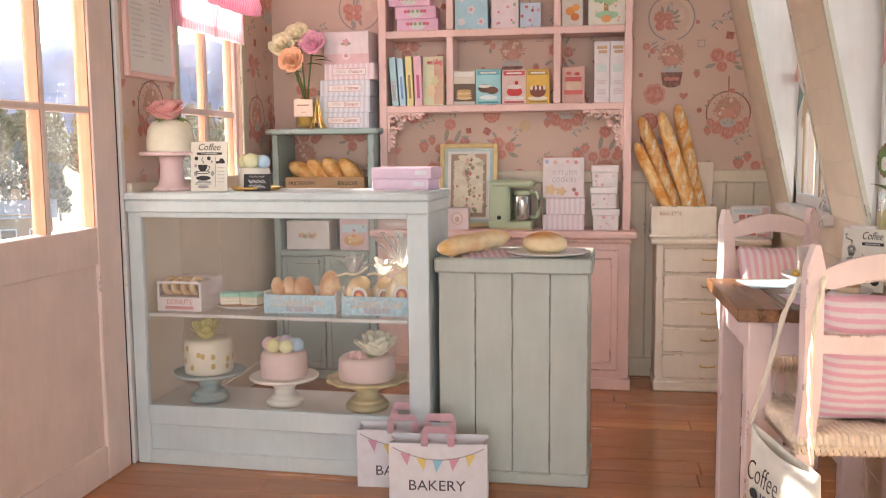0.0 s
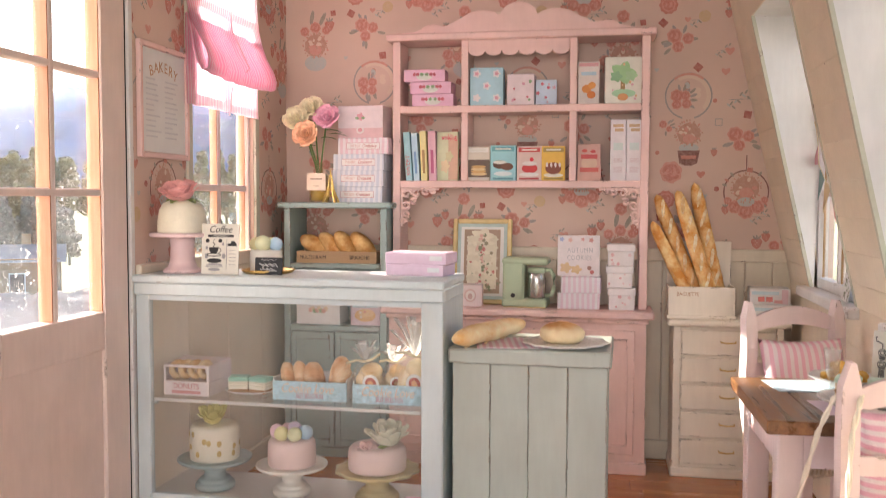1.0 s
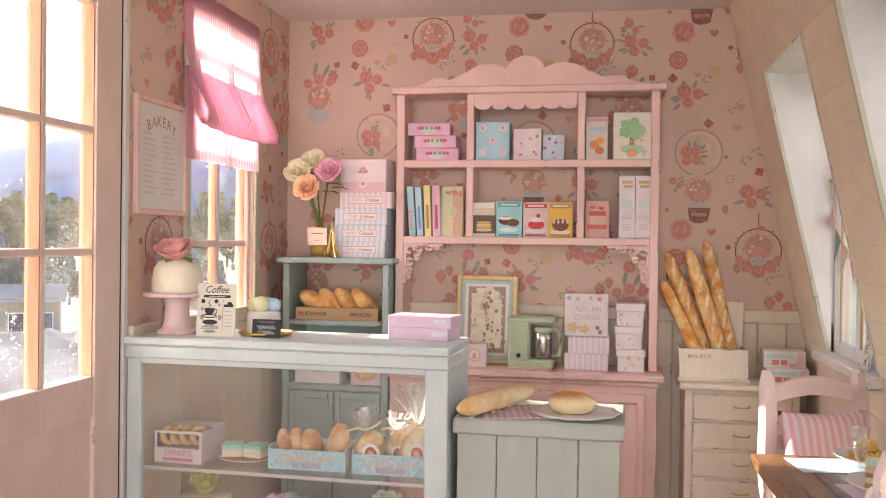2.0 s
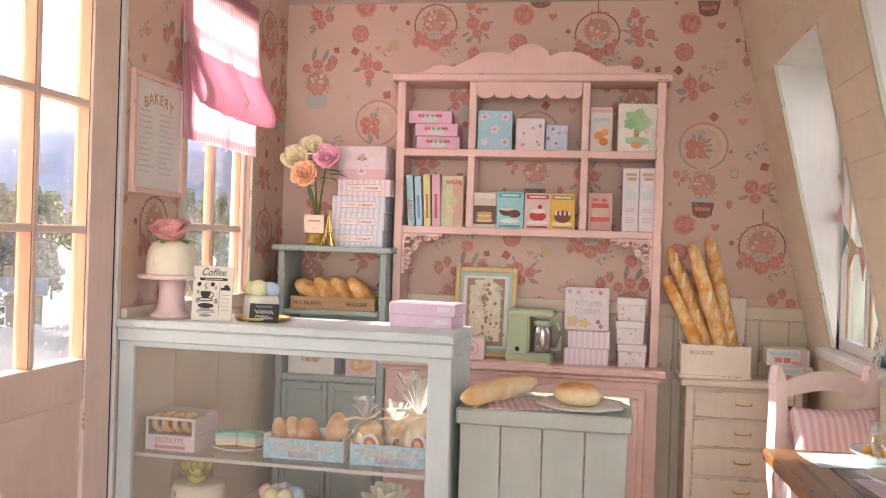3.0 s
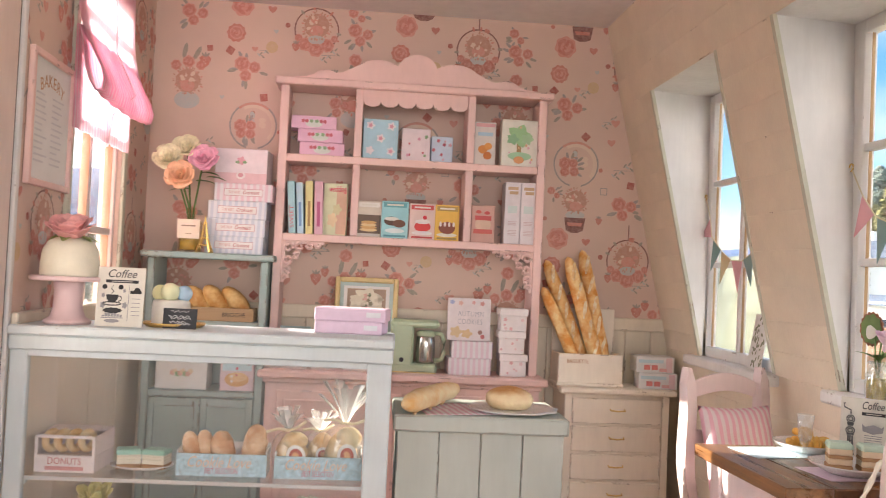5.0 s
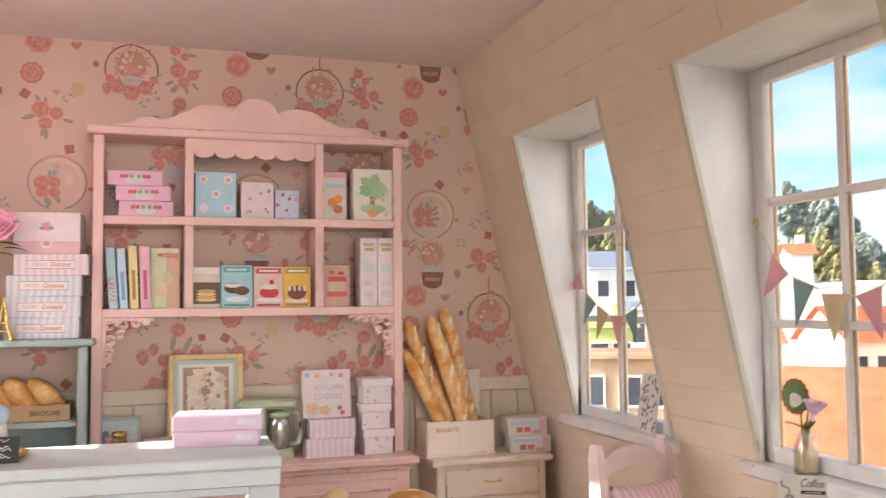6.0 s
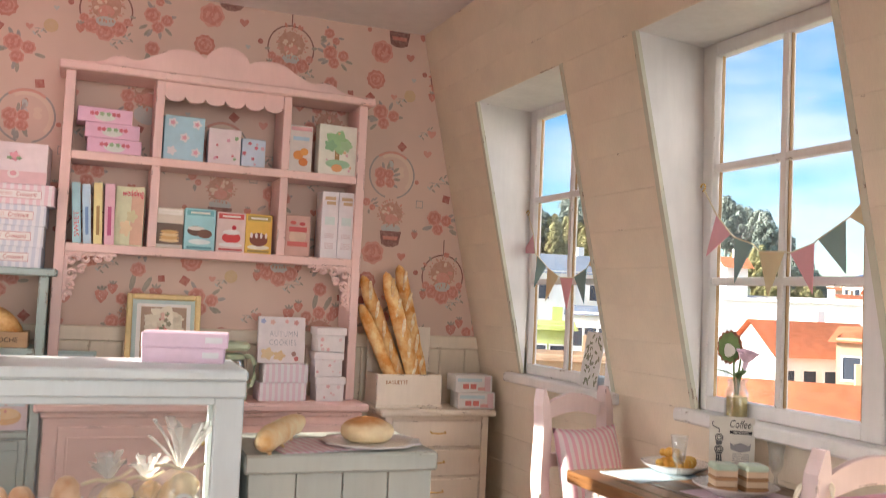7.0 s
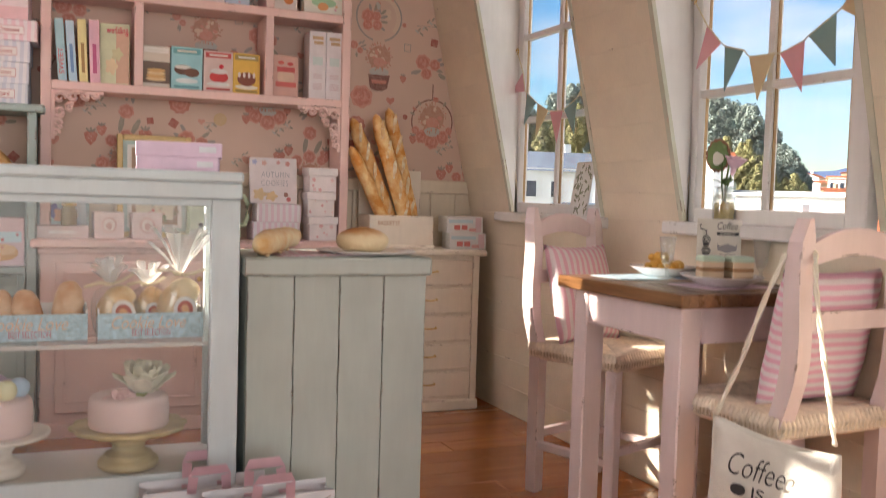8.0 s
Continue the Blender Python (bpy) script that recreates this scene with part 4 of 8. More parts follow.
class Print:
    """Flat shapes on a wall in (u, v), one mesh a colour."""

    def __init__(self, u0, u1, v0, v1):
        self.bms = {k: bmesh.new() for k in PRINT}
        self.lim = (u0, u1, v0, v1)
        self.count = 0

    def poly(self, key, pts, layer):
        u0, u1, v0, v1 = self.lim
        pts = [(min(max(u, u0), u1), min(max(v, v0), v1)) for u, v in pts]
        us, vs = [p[0] for p in pts], [p[1] for p in pts]
        if max(us) - min(us) < 0.003 or max(vs) - min(vs) < 0.003:
            return
        bm = self.bms[key]
        self.count += 1
        lift = 0.0012 + 0.0011 * layer + 0.000035 * (self.count % 29)
        bm.faces.new([bm.verts.new((u, -lift, v)) for u, v in pts])

    def disc(self, key, u, v, r, layer=0, squash=1.0, turn=0.0, n=16, lobes=0, depth=0.0):
        c, s = math.cos(turn), math.sin(turn)
        out = []
        for i in range(n):
            a = 2 * math.pi * i / n
            k = r * (1 + depth * math.cos(lobes * a))
            x, y = k * math.cos(a), k * math.sin(a) * squash
            out.append((u + c * x - s * y, v + s * x + c * y))
        self.poly(key, out, layer)

    def ring(self, key, u, v, r, w, layer=0, a0=0, a1=360, n=28):
        for i in range(n):
            a, b = radians(a0 + (a1 - a0) * i / n), radians(a0 + (a1 - a0) * (i + 1) / n)
            self.poly(key, [(u + r * math.cos(a), v + r * math.sin(a)), (u + r * math.cos(b), v + r * math.sin(b)), (u + (r - w) * math.cos(b), v + (r - w) * math.sin(b)), (u + (r - w) * math.cos(a), v + (r - w) * math.sin(a))], layer)

    def rose(self, u, v, r, rng):
        """Watercolour rose: overlapping petals of three tones, darker in the middle."""
        self.disc("blush", u, v, r, 1, n=26, lobes=7, depth=0.07, turn=rng.random())
        for i in range(7):
            a = i * 0.9 + rng.random() * 0.4
            self.disc("rose", u + 0.62 * r * math.cos(a), v + 0.62 * r * math.sin(a), r * 0.36, 2, 0.5, a + 1.57 + rng.uniform(-0.4, 0.4), 10)
        for i in range(5):
            a = i * 1.257 + rng.random()
            self.disc(("blush", "rose")[i % 2], u + 0.34 * r * math.cos(a), v + 0.34 * r * math.sin(a), r * 0.3, 3, 0.55, a + 1.2, 9)
        for i in range(3):
            a = i * 2.1 + rng.random()
            self.disc("rose", u + 0.14 * r * math.cos(a), v + 0.14 * r * math.sin(a), r * 0.17, 4, 0.45, a + 1.3, 8)

    def tuft(self, u, v, r, rng):
        """A soft mottled round body, its rim broken into small dabs."""
        self.disc("tan", u, v, r * 0.82, 1, 0.95, rng.random(), 24, 9, 0.04)
        for i in range(34):
            a, d = i * 0.185 + rng.random() * 0.2, r * rng.uniform(0.74, 0.98)
            self.disc(("tan", "blush", "tan")[i % 3], u + d * math.cos(a), v + d * math.sin(a), r * rng.uniform(0.07, 0.13), 2, 0.55, a, 7)
        for i in range(16):
            a, d = rng.random() * 6.28, r * math.sqrt(rng.random()) * 0.62
            self.disc(("cream", "blush", "tan", "cream")[i % 4], u + d * math.cos(a), v + d * math.sin(a), r * rng.uniform(0.09, 0.2), 2, 0.7, a, 8)

    def sprig(self, u, v, size, rng, roses=3):
        for i in range(7):
            a = rng.random() * 6.28
            d = size * rng.uniform(0.75, 1.15)
            self.disc("leaf" if i % 2 else "grey", u + d * math.cos(a), v + d * math.sin(a), size * 0.3, 0, 0.36, a, 10)
        for i in range(roses):
            a = 2.2 + i * 6.28 / roses + rng.random() * 0.4
            self.rose(u + size * 0.52 * math.cos(a), v + size * 0.45 * math.sin(a), size * (0.5 if i == 0 else 0.38), rng)

    def heart(self, u, v, r, key="blush"):
        out = []
        for i in range(20):
            a = 2 * math.pi * i / 20
            out.append((u + r * math.sin(a) ** 3, v + r * (0.8 * math.cos(a) - 0.32 * math.cos(2 * a) - 0.14 * math.cos(3 * a))))
        self.poly(key, out[::-1], 1)

    def strawberry(self, u, v, r):
        self.poly("rose", [(u - r * 0.8, v + r * 0.4), (u - r * 0.3, v + r * 0.75), (u + r * 0.4, v + r * 0.7), (u + r * 0.8, v + r * 0.3), (u + r * 0.5, v - r * 0.5), (u, v - r), (u - r * 0.55, v - r * 0.45)][::-1], 1)
        for a in (50, 90, 130):
            self.disc("leaf", u + 0.5 * r * math.cos(radians(a)), v + 0.65 * r + 0.2 * r * math.sin(radians(a)), r * 0.34, 2, 0.4, radians(a), 8)
        for i in range(4):
            self.disc("cream", u + r * (0.25 * (i % 2) - 0.2), v + r * (0.3 - 0.25 * i), r * 0.07, 2, 1, 0, 6)

    def leafy(self, u, v, size, rng):
        for i in range(9):
            t = i / 8 - 0.5
            self.disc("leaf" if i % 3 else "sky", u + size * 1.6 * t, v + size * 0.5 * math.sin(t * 5) + (0.16 if i % 2 else -0.16) * size, size * 0.22, 0, 0.38, 0.9 if i % 2 else -0.7, 8)
        self.poly("grey", [(u - size * 0.8, v - 0.03 * size), (u + size * 0.8, v + 0.02 * size), (u + size * 0.8, v + 0.06 * size), (u - size * 0.8, v + 0.02 * size)], 0)

    def tile(self, u, v, rng):
        """One repeat; (u, v) is the middle of the wreath."""
        self.ring("brown", u, v, 0.112, 0.007, 0)
        for i in range(9):
            a = rng.random() * 6.28
            self.disc("leaf" if i % 2 else "rose", u + 0.112 * math.cos(a), v + 0.112 * math.sin(a), 0.013, 1, 0.5, a, 8)
        self.poly("brown", [(u - 0.003, v + 0.11), (u + 0.003, v + 0.11), (u + 0.003, v + 0.185), (u - 0.003, v + 0.185)], 0)
        self.tuft(u, v + 0.02, 0.078, rng)
        self.disc("blush", u, v - 0.004, 0.034, 2, 0.8)
        self.disc("sky", u, v - 0.05, 0.042, 2, 0.55)
        for du, dv, r in ((-0.055, -0.075, 0.034), (0.0, -0.098, 0.038), (0.055, -0.075, 0.034), (-0.088, -0.045, 0.02), (0.09, -0.04, 0.018)):
            self.rose(u + du, v + dv, r, rng)
        # balloon, a round body and its basket
        b, w = u - 0.29, v + 0.485
        self.ring("grey", b, w, 0.118, 0.008, 1, -75, 255)
        self.ring("cream", b, w, 0.109, 0.02, 0, -40, 120)
        self.ring("blush", b, w, 0.117, 0.012, 2, 50, 130)
        for k in range(7):
            self.disc(("cream", "tan", "sky")[k % 3], b + 0.035 * math.cos(k * 2.1) + 0.01, w + 0.03 + 0.03 * math.sin(k * 1.7), 0.018, 0, 0.7, k, 9)
        self.sprig(b - 0.035, w - 0.02, 0.065, rng, 4)
        self.tuft(b + 0.005, w - 0.19, 0.07, rng)
        self.disc("blush", b + 0.005, w - 0.215, 0.03, 2, 0.8)
        self.disc("sky", b + 0.005, w - 0.262, 0.05, 2, 0.45)
        self.poly("brown", [(b - 0.05, w - 0.275), (b + 0.06, w - 0.275), (b + 0.048, w - 0.34), (b + 0.02, w - 0.352), (b - 0.012, w - 0.352), (b - 0.04, w - 0.34)][::-1], 3)
        self.poly("rose", [(b - 0.035, w - 0.30), (b + 0.045, w - 0.30), (b + 0.04, w - 0.318), (b - 0.03, w - 0.318)][::-1], 4)
        # a round body with flowers, half a repeat away
        c, d = u - 0.62, v + 0.69
        self.tuft(c, d, 0.075, rng)
        self.disc("blush", c, d - 0.025, 0.035, 2, 0.8)
        self.disc("sky", c, d - 0.095, 0.062, 1, 0.7)
        for du, dv, r in ((-0.06, 0.075, 0.026), (0.0, 0.095, 0.03), (0.06, 0.08, 0.024)):
            self.rose(c + du, d + dv, r, rng)
        self.disc("leaf", c - 0.02, d + 0.15, 0.04, 0, 0.3, 1.4, 8)
        self.disc("leaf", c + 0.04, d + 0.14, 0.04, 0, 0.3, 1.1, 8)
        # scatter
        self.rose(u - 0.37, v + 0.10, 0.055, rng)
        self.disc("rose", u - 0.395, v + 0.945, 0.046, 0, 1, 0, 20, 10, 0.06)
        self.rose(u - 0.395, v + 0.945, 0.034, rng)
        self.sprig(u - 0.03, v + 0.267, 0.075, rng)
        self.sprig(u - 0.335, v + 0.766, 0.075, rng)
        self.sprig(u - 0.60, v + 0.04, 0.07, rng)
        self.sprig(u + 0.2, v + 0.085, 0.05, rng, 2)
        self.strawberry(u + 0.056, v - 0.258, 0.036)
        self.strawberry(u - 0.54, v - 0.19, 0.036)
        self.strawberry(u - 0.10, v + 0.895, 0.026)
        self.heart(u - 0.092, v - 0.277, 0.024)
        self.heart(u - 0.223, v + 0.09, 0.022, "rose")
        self.heart(u - 0.11, v + 0.606, 0.022)
        for du, dv in ((0.0, 0.388), (-0.245, 0.628), (-0.42, -0.13)):
            a = rng.random()
            self.disc("red", u + du, v + dv, 0.026, 1, 1.0, a, 4)
        self.disc("ochre", u - 0.217, v + 0.884, 0.03, 1)
        self.disc("red", u - 0.144, v + 1.0, 0.013, 1, n=10)
        self.ring("grey", u - 0.14, v + 0.352, 0.026, 0.005, 0, 45, 405, 4)
        self.leafy(u - 0.045, v + 0.464, 0.06, rng)
        self.leafy(u - 0.52, v + 0.38, 0.05, rng)
        self.leafy(u - 0.12, v + 0.71, 0.045, rng)
        self.heart(u - 0.20, v - 0.02, 0.012, "sky")
        self.heart(u - 0.45, v + 0.62, 0.012, "sky")
        self.sprig(u + 0.13, v + 0.60, 0.06, rng, 3)
        self.sprig(u - 0.40, v + 0.33, 0.04, rng, 2)
        self.leafy(u + 0.16, v + 0.36, 0.05, rng)
        self.leafy(u - 0.24, v - 0.12, 0.05, rng)
        self.leafy(u + 0.07, v + 0.86, 0.05, rng)
        self.strawberry(u + 0.1, v + 0.76, 0.028)
        self.strawberry(u - 0.16, v + 0.2, 0.022)
        self.heart(u + 0.15, v + 0.22, 0.018, "rose")
        self.heart(u - 0.3, v + 0.87, 0.016, "blush")
        self.disc("red", u + 0.17, v + 0.48, 0.02, 1, 1.0, 0.4, 4)
        self.disc("red", u - 0.52, v + 0.86, 0.02, 1, 1.0, 0.9, 4)
        self.disc("rose", u - 0.16, v + 0.46, 0.011, 1, n=10)
        self.disc("rose", u - 0.44, v + 0.2, 0.011, 1, n=10)
        self.rose(u + 0.2, v - 0.14, 0.032, rng)


def print_on(name, m, u0, u1, v0, v1, shift):
    p = Print(u0, u1, v0, v1)
    rng = random.Random(11)
    for i in range(-2, 4):
        for j in range(-2, 3):
            p.tile(shift + 0.82 * i, 1.385 + 0.985 * j - 0.05 * i, rng)
    ob = tagged(thing(name), "faded pink floral and round motifs printed on wallpaper", "wallpaper print", kind="structure")
    ob.matrix_world = m
    for key, bm in p.bms.items():
        keep = [f for f in bm.faces if f.calc_area() < 1e-6]
        bmesh.ops.delete(bm, geom=keep, context="FACES")
        for f in bm.faces:
            if f.normal.y > 0:
                f.normal_flip()
        part("print_" + key, bm, PRINT[key], ob)


print_on("wallpaper_print_back", pose(0, YB * S, 0), WL + 0.002, slope_x(1.1) + 0.01, WZ + 0.002, ZC - 0.002, 0.775)
print_on("wallpaper_print_left_a", pose(WL * S, 0, 0, 0, 0, 90), 3.2, LW0 - 0.05, WZ + 0.002, ZC - 0.002, 3.43 + 0.0)
print_on("wallpaper_print_left_b", pose(WL * S, 0, 0, 0, 0, 90), LW1 + 0.05, YB - 0.002, WZ + 0.002, ZC - 0.002, 4.58)


# ---- striped roman blind over the left window ----
def blind():
    b = thing("roman_blind", WL, 0, 0, label="pink and white striped fabric roman blind, half raised", category="blind")
    prof = [(0.02, 2.44), (0.022, 2.36), (0.026, 2.26), (0.034, 2.17), (0.052, 2.09), (0.085, 2.02), (0.118, 1.96), (0.132, 1.915), (0.124, 1.878), (0.10, 1.872), (0.078, 1.91), (0.06, 1.97), (0.046, 2.05), (0.036, 2.105), (0.03, 2.10), (0.03, 2.0), (0.032, 1.88), (0.034, 1.80), (0.034, 1.735)]
    bm = bmesh.new()
    n = 40
    y0, y1 = 3.575, 4.375
    rows = []
    for i in range(n + 1):
        y = y0 + (y1 - y0) * i / n
        row = []
        for k, (x, z) in enumerate(prof):
            sag = 0.018 * math.sin(math.pi * i / n) if 3 < k < 12 else 0.0
            wob = 0.004 * noise.noise(Vector((y * 9, z * 6, 0.3)))
            row.append(bm.verts.new((x + wob + 0.006 * math.sin(i * 0.9) * (k > 4), y, z - sag)))
        rows.append(row)
    for a, c in zip(rows, rows[1:]):
        for k in range(len(prof) - 1):
            bm.faces.new((a[k], c[k], c[k + 1], a[k + 1]))
    bmesh.ops.solidify(bm, geom=bm.faces[:], thickness=0.003)
    bmesh.ops.recalc_face_normals(bm, faces=bm.faces)
    part("fabric", smooth(bm), STRIPE_BLIND, b)
    part("headrail", box_bm(0.002, 0.018, y0, y1, 2.41, 2.44, 0.002), PINK, b)
    part("pull_cord", tube_bm([(0.05, 3.985, 2.35), (0.06, 3.985, 2.1), (0.142, 3.985, 1.93), (0.06, 3.985, 1.85), (0.042, 3.985, 1.72)], 0.004, 6), STRIPE_BLIND, b)
    return b


STRIPE_BLIND = stripes("striped_cotton", (0.98, 0.66, 0.78), (0.98, 0.92, 0.94), axis=1, period=0.021, duty=0.55, trans=0.78)
blind()

# ---- framed menu on the left wall ----
INK = plain("dark_ink", (0.03, 0.03, 0.032), 0.7)
GREY_INK = plain("grey_ink", (0.30, 0.29, 0.30), 0.7)
PAPER_WHITE = plain("white_paper", (0.80, 0.79, 0.77), 0.7, 0.04)
TAN_INK = plain("tan_ink", (0.55, 0.33, 0.20), 0.7)


def menu():
    m = thing("wall_menu", WL + 0.002, 3.2215, 1.5, rz=90, label="pale pink framed bakery menu on the wall", category="picture frame")
    w, h = 0.405, 0.44
    for a in ((0, 0.022, 0, h), (w - 0.022, w, 0, h), (0.022, w - 0.022, 0, 0.022), (0.022, w - 0.022, h - 0.022, h)):
        part("frame_bar", box_bm(a[0], a[1], -0.02, 0, a[2], a[3], 0.003), PINK, m)
    part("sheet", box_bm(0.02, w - 0.02, -0.008, -0.002, 0.02, h - 0.02), PAPER_WHITE, m)
    for i, ch in enumerate("BAKERY"):
        a = (i - 2.5) / 2.5
        text(ch, 0.058, TAN_INK, m, at(w / 2 + a * 0.098, -0.0086, 0.355 - 0.022 * a * a, 0, a * 14, 0), "letter")
    bars = bmesh.new()
    rng = random.Random(3)
    for c in range(2):
        for r in range(12):
            x0 = 0.06 + c * 0.15
            box_bm(x0, x0 + rng.uniform(0.06, 0.12), -0.0088, -0.0082, 0.30 - r * 0.02, 0.306 - r * 0.02, 0, bars)
    part("small_print", bars, GREY_SOFT, m, "faint unreadable menu lines")


GREY_SOFT = plain("soft_grey_ink", (0.66, 0.65, 0.66), 0.7)
menu()

# ---- distance: hills, woods and houses seen through the windows (true metres) ----
def far_material(name, col, rough=0.9, vary=0.3, scale=0.2):
    n = Net(name)
    k = n.ramp(n.noise(scale * S, 6.0, 0.65), 0.3, 0.7, 1 - vary, 1 + vary)
    return n.set(Base_Color=n.mix(1.0, col, n.node("ShaderNodeCombineColor", Red=k, Green=k, Blue=k).outputs[0], "MULTIPLY"), Roughness=rough, Specular_IOR_Level=0.1)


# distance haze is put into the hills' blue base colour
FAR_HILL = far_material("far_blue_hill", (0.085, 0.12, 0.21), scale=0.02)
FAR_GROUND = far_material("far_ground", (0.22, 0.23, 0.16), scale=0.1)
FAR_ROAD = far_material("far_road", (0.13, 0.13, 0.14), scale=0.3)
FOLIAGE = far_material("far_foliage", (0.22, 0.21, 0.10), scale=0.6, vary=0.45)
# pine green is paled and cooled to stand for distance haze
FOLIAGE_DARK = far_material("far_pine", (0.17, 0.205, 0.18), scale=0.6, vary=0.4)
ROOF_ORANGE = far_material("clay_roof", (0.66, 0.25, 0.13), scale=1.2, vary=0.2)
ROOF_GREY = far_material("slate_roof", (0.26, 0.31, 0.38), scale=0.8, vary=0.15)
WALL_WHITE = far_material("render_white", (0.78, 0.77, 0.74), scale=0.5, vary=0.06)
WALL_TAN = far_material("render_tan", (0.42, 0.29, 0.19), scale=0.5, vary=0.12)
WALL_LIME = far_material("render_lime", (0.50, 0.55, 0.20), scale=0.5, vary=0.06)
DARK_PANE = far_material("dark_pane", (0.05, 0.06, 0.08), 0.3)
GREEN_AWNING = far_material("green_awning", (0.05, 0.32, 0.22), 0.8)
EYE = Vector((0.0, 0.05, 0.11))


def polar(az, dist, elev):
    return Vector((dist * math.cos(radians(az)), dist * math.sin(radians(az)), dist * math.tan(radians(elev)))) + EYE


def far_part(name, bm, material, parent=None):
    me = bpy.data.meshes.new(name)
    bm.to_mesh(me)
    bm.free()
    me.materials.append(material)
    ob = new(name, me)
    ob.parent = parent
    return ob


GZ = -14.0
gr = bmesh.new()
bmesh.ops.create_grid(gr, x_segments=2, y_segments=2, size=4000)
for v in gr.verts:
    v.co.z = GZ
tagged(far_part("ground", gr, FAR_GROUND), "town ground reaching the horizon", "ground", kind="structure")


def ridge(name, az0, az1, dist, top, depth, material, label, seed=0.0, rough=0.25, n=60):
    """A long hill: rises from the ground to a rounded crest and falls behind."""
    bm = bmesh.new()
    rows = []
    for i in range(n + 1):
        az = az0 + (az1 - az0) * i / n
        e = top(az) * (1 + rough * 0.35 * noise.noise(Vector((az * 0.35 + seed, 0, 0)))) + rough * 0.5 * noise.noise(Vector((az * 2.1 + seed, 4, 0)))
        crest = polar(az, dist, e).z
        fade = min(1.0, i / 6, (n - i) / 6)
        row = []
        for k, (r, f) in enumerate(((dist - depth, 0), (dist - depth * 0.7, 0.42), (dist - depth * 0.35, 0.8), (dist, 1.0), (dist + depth * 0.5, 0.6), (dist + depth, 0))):
            p = polar(az, r, 0)
            p.z = GZ - 1 + (crest - GZ) * f * fade * (1 + 0.08 * noise.noise(Vector((az, k * 3.0, seed))))
            row.append(bm.verts.new(p))
        rows.append(row)
    for a, b in zip(rows, rows[1:]):
        for k in range(5):
            bm.faces.new((a[k], b[k], b[k + 1], a[k + 1]))
    bmesh.ops.recalc_face_normals(bm, faces=bm.faces)
    return tagged(far_part(name, smooth(bm), material), label, "hill", kind="structure")


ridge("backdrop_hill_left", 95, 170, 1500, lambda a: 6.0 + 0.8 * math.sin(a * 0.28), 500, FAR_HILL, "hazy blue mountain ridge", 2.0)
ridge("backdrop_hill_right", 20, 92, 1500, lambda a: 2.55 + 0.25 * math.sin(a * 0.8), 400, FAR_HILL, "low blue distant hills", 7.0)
ridge("wooded_hill", 44.5, 80, 190, lambda a: 2.6 - 1.6 * max(0.0, (49.5 - a) / 5) + 0.4 * math.sin(a), 50, FAR_GROUND, "green wooded hillside above the town", 3.0)
ridge("street_bank", 98, 155, 78, lambda a: -4.7, 30, FAR_ROAD, "grassy bank beyond the street", 5.0)


def woods(name, spots, material, label, seed, size, clumps=16, leaves=70, tall=1.0):
    """A far wood: each tree a trunk with many small separate clumps of leaf faces, open between them."""
    rng = random.Random(seed)
    verts, faces = [], []
    for az, dist, e_top, h in spots:
        top = polar(az, dist, e_top)
        for c in range(clumps):
            f = c / (clumps - 1)
            spread = h * 0.23 * (1 - f) ** (0.7 / tall) * (0.35 + 0.65 * min(1.0, 3 * f + 0.3))
            turn = c * 2.4 + rng.random()
            reach = spread * math.sqrt(rng.uniform(0.15, 1.0))
            centre = top + Vector((reach * math.cos(turn), reach * math.sin(turn), -h * (1 - f) * 0.85 - h * 0.07))
            r = h * 0.1 * rng.uniform(0.6, 1.35) * (1.15 - 0.4 * f)
            for k in range(leaves):
                d = Vector((rng.gauss(0, 1), rng.gauss(0, 1), rng.gauss(0, 0.75))).normalized()
                p = centre + d * r * rng.uniform(0.45, 1.1)
                u = d.orthogonal().normalized() * size * rng.uniform(0.6, 1.4)
                w = d.cross(u).normalized() * size * rng.uniform(0.6, 1.4)
                i = len(verts)
                t = d * size * 0.5
                verts += [p - u, p - w + t, p + u, p + w + t]
                faces.append((i, i + 1, i + 2, i + 3))
        i = len(verts)
        for zz, rr in ((top.z - h * 0.1, 0.008 * h), (top.z - h * 1.2, 0.03 * h)):
            verts += [Vector((top.x + rr * math.cos(q * 1.2566), top.y + rr * math.sin(q * 1.2566), zz)) for q in range(5)]
        faces += [(i + q, i + (q + 1) % 5, i + 5 + (q + 1) % 5, i + 5 + q) for q in range(5)]
    me = bpy.data.meshes.new(name)
    me.from_pydata([tuple(v) for v in verts], [], faces)
    me.materials.append(material)
    return tagged(new(name, me), label, "trees", kind="stuff")


rw = random.Random(8)


def skyline(az):
    """Height in degrees of the tree tops on the hillside."""
    if az < 56:
        return max(1.2, 6.9 - 0.42 * max(0.0, 50.2 - az) - 0.13 * max(0.0, 50.2 - az) ** 2) - 0.35 * max(0.0, az - 50.4)
    return 7.7 - 0.55 * abs(az - 60.0) + 0.5 * math.sin(az * 3)


pine = [(az, rw.uniform(112, 126), skyline(az) * rw.uniform(0.93, 1.04), rw.uniform(6.5, 8.5)) for az in (50.9, 50.3, 49.7, 49.1, 48.7, 48.0, 47.4, 46.9, 46.4, 45.9, 45.5, 45.1, 58.2, 58.9, 59.5, 60.6, 62.2, 63.2)]
pine += [(rw.uniform(45.2, 50.5), rw.uniform(118, 130), 0, rw.uniform(5, 7)) for i in range(6)]
pine = [(az, dist, e or skyline(az) * rw.uniform(0.5, 0.85), h) for az, dist, e, h in pine]
